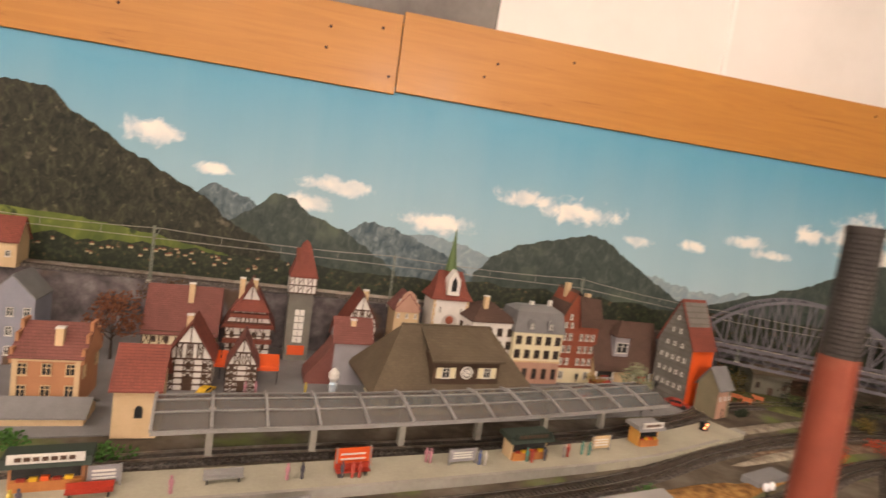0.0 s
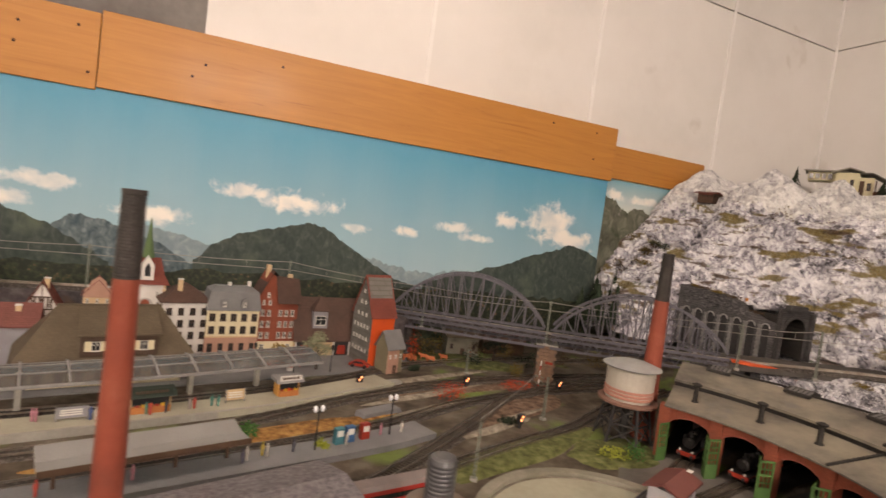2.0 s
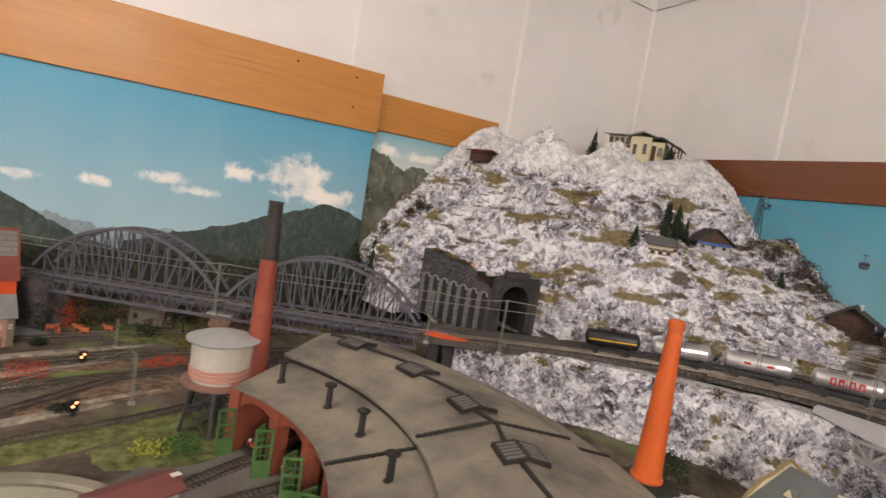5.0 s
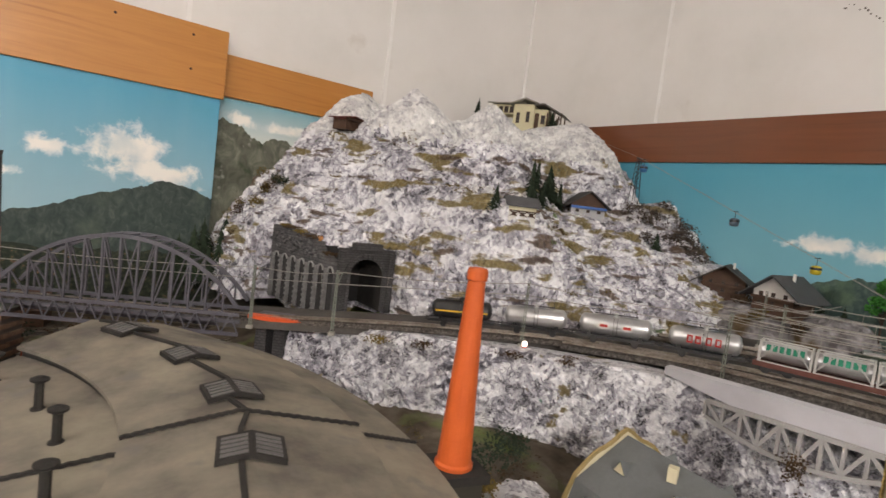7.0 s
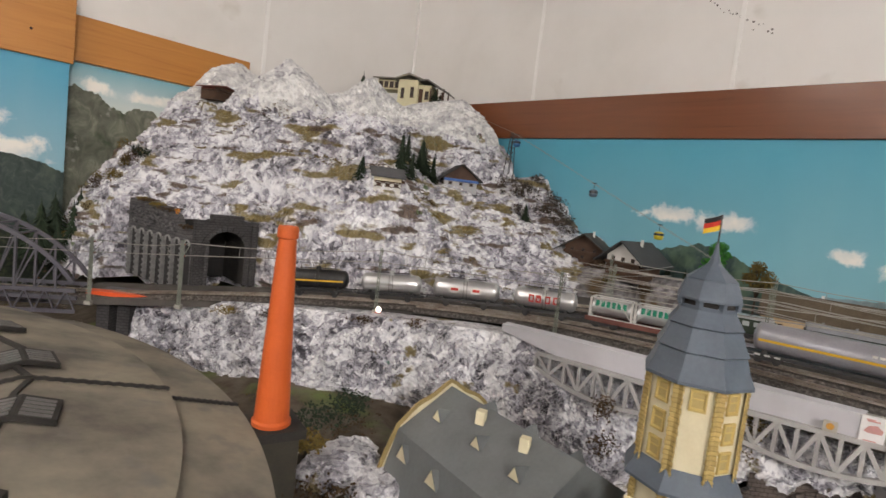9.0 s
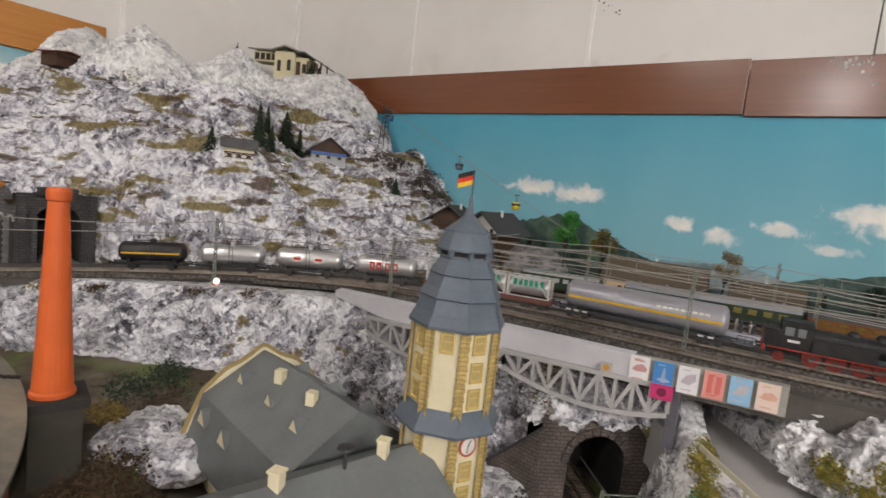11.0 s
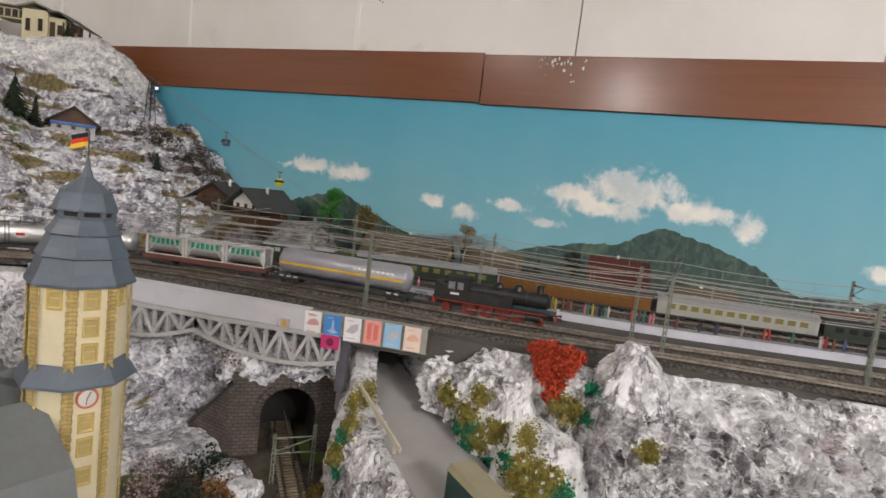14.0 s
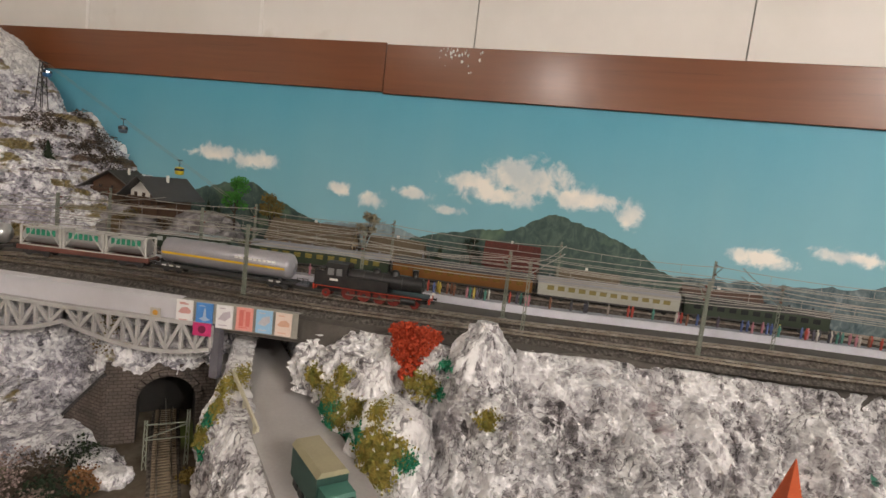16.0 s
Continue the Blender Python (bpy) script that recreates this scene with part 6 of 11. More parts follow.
# ---- chimneys and water tower ----
def stack(label, x, y, z0, z1, r0, r1, mats, split=None, collar=0.004):
    ob = thing("factory_chimney", label, "chimney", pose(x, y, z0))
    h = z1 - z0
    cut = split or h
    rc = lerp(r0, r1, cut / h)
    part("shaft", Shape().lathe([(r0 * 1.12, 0), (r0 * 1.12, 0.004), (r0, 0.006), (rc, cut)], 24), mats[0], ob, smooth=False)
    if split:
        rings = [(rc, cut)]
        k = 26
        for i in range(k):
            t = (i + 0.5) / k
            rings += [(lerp(rc, r1, t) * 1.02, lerp(cut, h - 0.004, i / k)), (lerp(rc, r1, t) * 0.985, lerp(cut, h - 0.004, (i + 0.7) / k))]
        rings += [(r1 * 1.06, h - 0.004), (r1 * 1.06, h), (r1 * 0.75, h), (r1 * 0.72, h - 0.01)]
        part("sooty_top", Shape().lathe(rings, 24), mats[1], ob, "sooty black chimney top")
    else:
        part("rim", Shape().lathe([(r1 * 1.0, h - 0.0005), (r1 * 1.18, h + 0.001), (r1 * 1.18, h + collar * 2.4), (r1 * 1.05, h + collar * 3.2), (r1 * 0.7, h + collar * 3.2), (r1 * 0.66, h)], 24), mats[0], ob)
    return ob


STACK_RED = ramped("faded_red_stack", 12, [(0.36, (0.20, 0.050, 0.032)), (0.52, (0.27, 0.062, 0.036)), (0.68, (0.33, 0.10, 0.06))], bump=0.15, dist=0.001, rough=0.6)
SOOT = paint("black_soot_ribs", (0.025, 0.022, 0.02), (0.06, 0.05, 0.045), 0.7, scale=50)
stack("tall faded red chimney with a black ribbed top", 0.326, 0.251, 0.878, 1.236, 0.0142, 0.0090, (STACK_RED, SOOT), 0.285)
stack("red chimney with a sooty black top", 1.182, 0.503, 0.878, 1.233, 0.020, 0.0105, (STACK_RED, SOOT), 0.265)
stack("plain orange plastic chimney on a grey plinth", 1.588, 0.079, 0.965, 1.160, 0.0180, 0.0090, (BRICK_ORANGE,))
base = thing("chimney_plinth", "dark grey plinth below the orange chimney", "plinth", pose(1.588, 0.079, 0.86, 0, 0, -14))
part("slab", Shape().box(-0.024, 0.030, -0.028, 0.028, 0.0955, 0.105), FELT_EDGE, base)
part("block", Shape().box(-0.020, 0.024, -0.024, 0.024, 0.0, 0.0955), paint("dark_mossy_block", (0.035, 0.033, 0.026), (0.06, 0.05, 0.035), 0.85, scale=40), base)
stack("small bright orange plastic cone beside the rock", 2.205, -1.165, 0.83, 0.905, 0.022, 0.004, (BRICK_ORANGE,), collar=0.0005)

tower = thing("water_tower", "white water tower with pink bands on dark lattice legs", "water tower", pose(1.130, 0.500, 0.8785))
TANKW = paint("dusty_white_tank", (0.55, 0.52, 0.45), (0.43, 0.40, 0.34), 0.65)
part("tank", Shape().lathe([(0.040, 0.075), (0.043, 0.088), (0.044, 0.135), (0.046, 0.140)], 28), TANKW, tower)
for k in range(3):
    part("band", Shape().lathe([(0.0435, 0.083 + k * 0.006), (0.0446, 0.084 + k * 0.006), (0.0446, 0.087 + k * 0.006), (0.0435, 0.088 + k * 0.006)], 28), paint("faded_pink_band", (0.50, 0.24, 0.18), (0.42, 0.20, 0.15), 0.7), tower)
part("walkway", Shape().lathe([(0.052, 0.072), (0.054, 0.073), (0.054, 0.077), (0.040, 0.078)], 28), paint("rusty_walkway", (0.26, 0.14, 0.10), (0.18, 0.10, 0.08), 0.7), tower)
part("roof", Shape().lathe([(0.052, 0.138), (0.053, 0.140), (0.030, 0.1475), (0.004, 0.152), (0.001, 0.153)], 28), paint("grey_tank_roof", (0.33, 0.34, 0.33), (0.26, 0.265, 0.26), 0.6), tower)
for i in range(6):
    a = math.radians(60 * i + 15)
    b = math.radians(60 * i + 75)
    pa, pb = (math.cos(a), math.sin(a)), (math.cos(b), math.sin(b))
    part("leg", Shape().beam((0.052 * pa[0], 0.052 * pa[1], 0), (0.038 * pa[0], 0.038 * pa[1], 0.073), 0.0045), DARK_METAL, tower)
    br = Shape()
    for z0, z1, r0, r1 in ((0.004, 0.036, 0.051, 0.045), (0.036, 0.070, 0.045, 0.039)):
        br.beam((r0 * pa[0], r0 * pa[1], z0), (r1 * pb[0], r1 * pb[1], z1), 0.002)
        br.beam((r0 * pb[0], r0 * pb[1], z0), (r1 * pa[0], r1 * pa[1], z1), 0.002)
    br.beam((0.045 * pa[0], 0.045 * pa[1], 0.036), (0.045 * pb[0], 0.045 * pb[1], 0.036), 0.0025)
    part("bracing", br, DARK_METAL, tower)
part("feed_pipe", Shape().cyl((0, 0, 0), (0, 0, 0.074), 0.008, 0.008, 12), DARK_METAL, tower)

# ---- villa with clock tower ----
VILLA_SLATE = paint("green_grey_villa_slate", (0.160, 0.172, 0.172), (0.115, 0.124, 0.124), 0.5, scale=26, fine=240, bump=0.15)
villa = thing("villa", "cream villa with green-grey slate roof and curved gable", "building", pose(0, 0, 0))


def wing_roof(a, b, half, ridge_z, eave_z, hip_a=0.0, hip_b=0.0, name="roof"):
    a, b = Vector((*a, 0)), Vector((*b, 0))
    u = (b - a).normalized()
    s = Vector((-u.y, u.x, 0))
    ra, rb = a + u * hip_a, b - u * hip_b
    sh = Shape()
    up = Vector((0, 0, 1))
    v = [a + s * half + up * eave_z, b + s * half + up * eave_z, b - s * half + up * eave_z, a - s * half + up * eave_z, ra + up * ridge_z, rb + up * ridge_z]
    mid = [(a + s * half * 0.80 + u * hip_a * 0.5 + up * lerp(eave_z, ridge_z, 0.56)), (b + s * half * 0.80 - u * hip_b * 0.5 + up * lerp(eave_z, ridge_z, 0.56)), (b - s * half * 0.80 - u * hip_b * 0.5 + up * lerp(eave_z, ridge_z, 0.56)), (a - s * half * 0.80 + u * hip_a * 0.5 + up * lerp(eave_z, ridge_z, 0.56))]
    pts = v + [q for q in mid]
    low = [p - up * 0.005 for p in v[:4]]
    sh.add(pts + low, [(0, 1, 7, 6), (6, 7, 5, 4), (2, 3, 9, 8), (8, 9, 4, 5), (3, 0, 6, 9), (9, 6, 4), (1, 2, 8, 7), (7, 8, 5), (10, 11, 1, 0), (11, 12, 2, 1), (12, 13, 3, 2), (13, 10, 0, 3)])
    part(name, sh, VILLA_SLATE, villa, "green-grey slate roof")
    body = Shape()
    w = half - 0.010
    A, Bq = a + u * 0.006, b - u * 0.006
    body.prism([tuple((A + s * w)[:2]), tuple((Bq + s * w)[:2]), tuple((Bq - s * w)[:2]), tuple((A - s * w)[:2])], "z", 0.815, eave_z + 0.002)
    part("wall", body, CREAM, villa)
    return a, b, u, s


aw = wing_roof((1.783, 0.006), (1.747, -0.195), 0.088, 0.996, 0.898)
bw = wing_roof((1.765, -0.258), (1.545, -0.212), 0.090, 0.985, 0.898, 0.0, 0.05)
# curved gable, yellow edged
a, b, u, s = aw
gable = []
for i in range(25):
    t = -1 + 2 * i / 24
    z = (lerp(1.000, 0.958, (abs(t) / 0.77) ** 1.25) if abs(t) < 0.77 else lerp(0.958, 0.900, (abs(t) - 0.77) / 0.23)) + 0.002 * math.cos(t * math.pi * 4.0)
    gable.append((0.092 * t, z))
edge = Shape()
edge.bent([a - u * 0.002 + s * x0 + Vector((0, 0, z0)) for x0, z0 in gable], 0.0045, 0.0026, up=tuple(u))
part("gable_coping", edge, paint("dull_ochre_coping", (0.36, 0.27, 0.11), (0.26, 0.19, 0.08), 0.7, scale=120), villa, "yellow coping of the curved gable")
panel = Shape()
panel.add([a - u * 0.001 + s * x + Vector((0, 0, z)) for x, z in gable] + [a - u * 0.001 + s * 0.076 + Vector((0, 0, 0.82)), a - u * 0.001 - s * 0.076 + Vector((0, 0, 0.82))], [tuple(range(27))])
part("gable_wall", panel, CREAM, villa)


def dormer(base_, out_, w=0.015, h=0.012):
    """A tiny dormer with a peaked slate hood."""
    base_, out_ = Vector(base_), Vector(out_).normalized()
    side = Vector((-out_.y, out_.x, 0))
    d = Shape()
    f = base_ + out_ * 0.004
    top = f + Vector((0, 0, h))
    back_ = base_ - out_ * 0.016 + Vector((0, 0, h * 0.75))
    d.add([f - side * w / 2, f + side * w / 2, top + side * 0, back_], [(0, 1, 2)], 0)
    d.add([f - side * (w / 2 + 0.0015) - Vector((0, 0, 0.001)), top + Vector((0, 0, 0.0015)), back_, f + side * (w / 2 + 0.0015) - Vector((0, 0, 0.001))], [(0, 1, 2), (1, 3, 2)], 1)
    part("dormer", d, (CREAM, VILLA_SLATE), villa)


def on_roof(wing_, t, sgn, k, half=0.088, ridge_z=0.996, eave_z=0.898):
    a, b, u, s = wing_
    h = 0.80 * (1 - (k - 0.56) / 0.44) if k > 0.56 else lerp(1.0, 0.80, k / 0.56)
    p = a.lerp(b, t) + s * (sgn * half * h)
    return (p.x, p.y, lerp(eave_z, ridge_z, k)), s * sgn


for t, k in ((0.16, 0.76), (0.50, 0.76), (0.80, 0.74), (0.14, 0.34), (0.42, 0.34)):
    for sgn in (1, -1):
        p, o = on_roof(aw, t, sgn, k)
        dormer(p, o, *((0.015, 0.012) if k > 0.5 else (0.020, 0.017)))


def chimney_on(x, y, z, w=0.0085, h=0.018, cap=True):
    c = part("chimney", Shape().box(-w / 2, w / 2, -w / 2, w / 2, 0, h), CREAM, villa, "cream chimney", at=pose(x, y, z, 0, 0, 20))
    if cap:
        part("cap", Shape().box(-w * 0.62, w * 0.62, -w * 0.62, w * 0.62, h, h + 0.002), CREAM, c)


chimney_on(1.752, -0.068, 0.984, 0.0095, 0.015, False)
chimney_on(1.741, -0.134, 0.984, 0.0095, 0.014, False)
chimney_on(1.629, -0.231, 0.978, 0.009, 0.017)
chimney_on(1.722, -0.250, 0.978)
vane = part("roof_vent", Shape().cyl((0, 0, 0), (0, 0, 0.022), 0.0016, 0.0016, 8), DARK_METAL, villa, at=pose(1.684, -0.244, 0.978))
part("cap", Shape().lathe([(0.0022, 0.020), (0.0075, 0.0215), (0.0070, 0.0235), (0.002, 0.025)], 10), DARK_METAL, vane)
walk_way = part("roof_walk", Shape().box(-0.018, 0.018, -0.004, 0.004, 0, 0.0025), DARK_METAL, villa, at=pose(1.616, -0.243, 0.974, 0, 0, -12))

TA = (1.795, -0.261)
tower8 = thing("clock_tower", "octagonal cream clock tower with slate bell roof and yellow quoins", "tower", pose(TA[0], TA[1], 0, 0, 0, -111) @ Matrix.Diagonal((0.95, 0.95, 1, 1)))
def octa(r, z):
    return [(r * math.cos(math.radians(22.5 + 45 * i)), r * math.sin(math.radians(22.5 + 45 * i)), z) for i in range(8)]
TR = 0.0418
def bell(profile):
    """The roof's rings, set down towards the eave."""
    return [(r, 1.092 + (z - 1.092) * 0.92) for r, z in profile]
part("shaft", Shape().lathe([(TR, 0.815), (TR, 1.098)], 8, turn=math.pi / 8), CREAM, tower8)
for i in range(8):
    q = Shape()
    a = math.radians(22.5 + 45 * i)
    for sgn in (-1, 1):
        n_a = a + sgn * math.radians(22.5)
        t_ = Vector((-math.sin(n_a), math.cos(n_a), 0)) * -sgn
        p, nn = Vector((TR * math.cos(a), TR * math.sin(a), 0)), Vector((math.cos(n_a), math.sin(n_a), 0))
        rows = []
        for k in range(61):
            for z, o in ((0.0, 0.0001), (0.0005, 0.0006), (0.0040, 0.0006), (0.0045, 0.0001)):
                w = 0.0050 if k % 2 else 0.0044
                rows.append([p + nn * o + Vector((0, 0, 0.82 + k * 0.0045 + z)), p + t_ * w + nn * o + Vector((0, 0, 0.82 + k * 0.0045 + z)), p + t_ * w - nn * 0.001 + Vector((0, 0, 0.82 + k * 0.0045 + z))])
        q.grid(rows)
    part("quoin", q, YELLOW_STONE, tower8, "yellow corner stones")
part("skirt_roof", Shape().lathe([(TR, 1.000), (0.0530, 1.001), (0.0530, 1.0035), (0.047, 1.013), (TR, 1.021)], 8, turn=math.pi / 8), SLATE, tower8, "slate skirt roof")
part("bell_roof", Shape().lathe(bell([(0.042, 1.092), (0.0475, 1.0925), (0.0475, 1.0955), (0.0425, 1.106), (0.0385, 1.119), (0.0405, 1.1205), (0.0355, 1.130), (0.0315, 1.141), (0.0330, 1.1425), (0.0275, 1.151), (0.0245, 1.1565), (0.0245, 1.160)]), 8, turn=math.pi / 8), SLATE, tower8, "slate bell roof")
part("lantern", Shape().lathe(bell([(0.0235, 1.159), (0.0235, 1.1655)]), 8, turn=math.pi / 8), FELT_EDGE, tower8)
for i in range(8):
    x, y, z = octa(0.0242, 1.159)[i]
    part("lantern_post", Shape().box(x - 0.0022, x + 0.0022, y - 0.0022, y + 0.0022, 1.1535, 1.1605), SLATE, tower8)
part("onion_cap", Shape().lathe(bell([(0.024, 1.1645), (0.0280, 1.165), (0.0280, 1.167), (0.0258, 1.174), (0.0222, 1.183), (0.0222, 1.1845), (0.0130, 1.192), (0.0055, 1.199), (0.0028, 1.208), (0.0012, 1.218)]), 8, turn=math.pi / 8), SLATE, tower8, "slate cap with spire")
part("flag_pole", Shape().cyl((0, 0, 1.203), (0, 0, 1.232), 0.0008, 0.0007, 6), DARK_METAL, tower8)
for k, (c, nm) in enumerate((((0.015, 0.015, 0.015), "flag_black"), ((0.58, 0.04, 0.02), "flag_red"), ((0.75, 0.48, 0.03), "flag_gold"))):
    rows = []
    for j in range(2):
        rows.append([(0.0008 + 0.0035 * i, 0.0016 * math.sin(i * 1.1), 1.2315 - 0.0042 * k - 0.0042 * j - 0.0012 * i) for i in range(5)])
    part("flag_stripe", Shape().grid(rows), paint(nm, c, None, 0.8), tower8, at=pose(0, 0, 0, 0, 0, -110))
WIN_GOLD = paint("ochre_window_frame", (0.58, 0.44, 0.16), (0.48, 0.36, 0.12), 0.6)
# Pane gold is darkened: shade inside the deep frames is put into the colour.
PANE_SHADED = paint("cream_window_pane", (0.46, 0.36, 0.15), (0.36, 0.27, 0.10), 0.35)
AP = TR * math.cos(math.radians(22.5))
def tower_window(w, h):
    """A moulded frame with two panes that lie deep in it."""
    s = Shape()
    outer = [(-w / 2, 0), (w / 2, 0), (w / 2, h), (-w / 2, h), (-w / 2, 0)]
    def ring(k, y):
        return [(lerp(x, 0, k), y, lerp(z, h / 2, k)) for x, z in outer]
    s.grid([ring(-0.12, 0.0006), ring(-0.10, -0.0016), ring(0.10, -0.0018), ring(0.26, 0.0), ring(0.30, 0.0003)])
    bar = Shape().box(-w * 0.36, w * 0.36, -0.0008, 0.0002, h * 0.55, h * 0.62)
    return s.mesh("window", WIN_GOLD), Shape().box(-w / 2.6, w / 2.6, -0.0001, 0.0004, h * 0.12, h * 0.88).mesh("pane", PANE_SHADED), bar.mesh("mullion", WIN_GOLD)
tall, tall_pane, tall_bar = tower_window(0.0125, 0.0165)
for i in range(8):
    deg = 45 * i
    face = pose(0, 0, 0, 0, 0, deg) @ pose(AP + 0.0003, 0, 0, 0, 0, 90)
    spots = (1.073, 1.048, 1.024, 0.957, 0.934, 0.905) if i % 2 == 0 else (1.073,)
    for z in spots:
        w_ob = part("window", tall, WIN_GOLD, tower8, "ochre framed window", at=face @ pose(0, 0, z))
        part("pane", tall_pane, PANE_SHADED, w_ob)
        part("mullion", tall_bar, WIN_GOLD, w_ob)
    if i % 4 == 0:
        dial = part("clock", Shape().lathe([(0.0098, 0), (0.0098, 0.0016), (0.0078, 0.0017), (0.0078, 0.0009)], 28), paint("red_clock_rim", (0.50, 0.13, 0.07), (0.42, 0.10, 0.06), 0.5), tower8, "white clock face with red rim", at=face @ pose(0, 0, 0.9895, 90, 0, 0))
        part("clock_face", Shape().lathe([(0.0079, 0.0006), (0.0079, 0.0012)], 28), WHITE, dial)
        part("clock_pointer", Shape().beam((0, 0, 0.0014), (0.0028, 0.0055, 0.0014), 0.0007), BLACK, dial)
        part("clock_pointer", Shape().beam((0, 0, 0.0014), (-0.0008, -0.0060, 0.0014), 0.0006), BLACK, dial)


# ---- the town ----
FRAME_WHITE = paint("white_window_frame", (0.66, 0.64, 0.58), (0.55, 0.53, 0.48), 0.6)
FRAME_DARK = paint("brown_window_frame", (0.09, 0.05, 0.03), (0.06, 0.035, 0.02), 0.6)
WINDOWS = {}


def pierced(xs, zs, solid, y0, y1):
    """One connected plate on a grid of lines, open where solid(i, j) is false."""
    sh, at = Shape(), {}

    def vert(i, j, k):
        if (i, j, k) not in at:
            at[i, j, k] = len(sh.v)
            sh.v.append((xs[i], (y0, y1)[k], zs[j]))
        return at[i, j, k]

    def cell(i, j):
        return 0 <= i < len(xs) - 1 and 0 <= j < len(zs) - 1 and solid(i, j)

    for i in range(len(xs) - 1):
        for j in range(len(zs) - 1):
            if not cell(i, j):
                continue
            faces = [tuple(vert(i + di, j + dj, k) for di, dj in ((0, 0), (1, 0), (1, 1), (0, 1))) for k in (0, 1)]
            for di, dj, p, q in ((-1, 0, (0, 0), (0, 1)), (1, 0, (1, 0), (1, 1)), (0, -1, (0, 0), (1, 0)), (0, 1, (0, 1), (1, 1))):
                if not cell(i + di, j + dj):
                    faces.append((vert(i + p[0], j + p[1], 0), vert(i + q[0], j + q[1], 0), vert(i + q[0], j + q[1], 1), vert(i + p[0], j + p[1], 1)))
            sh.f += faces
            sh.m += [0] * len(faces)
    return sh


def window_mesh(w, h, material):
    """A window frame with sill, mullion and transom in one piece, and its pane."""
    key = (round(w, 4), round(h, 4), material.name)
    if key not in WINDOWS:
        e = 0.0009
        xs = (-w / 2 - 0.0008, -w / 2, -w / 2 + e, -0.0004, 0.0004, w / 2 - e, w / 2, w / 2 + 0.0008)
        zs = (-0.0012, 0.0, e, h * 0.62, h * 0.62 + 0.0008, h - e, h)
        s = pierced(xs, zs, lambda i, j: j == 0 or (0 < i < 6 and (i in (1, 3, 5) or j in (1, 3, 5))), -0.0012, 0.0004)
        WINDOWS[key] = (s.mesh("window", material), Shape().box(-w / 2, w / 2, -0.0003, 0.0003, 0, h).mesh("pane", GLASS))
    return WINDOWS[key]


def windows(parent, face, spots, w, h, material=FRAME_WHITE):
    """Window units on a face frame, at (x, z) spots."""
    frame_mesh, pane_mesh = window_mesh(w, h, material)
    for x, z in spots:
        ob = part("window", frame_mesh, material, parent, at=face @ pose(x, 0, z))
        part("pane", pane_mesh, GLASS, ob)


def spread(n, width, z, margin=0.15):
    if n == 1:
        return [(0.0, z)]
    return [(-width / 2 + width * (margin + (1 - 2 * margin) * i / (n - 1)), z) for i in range(n)]


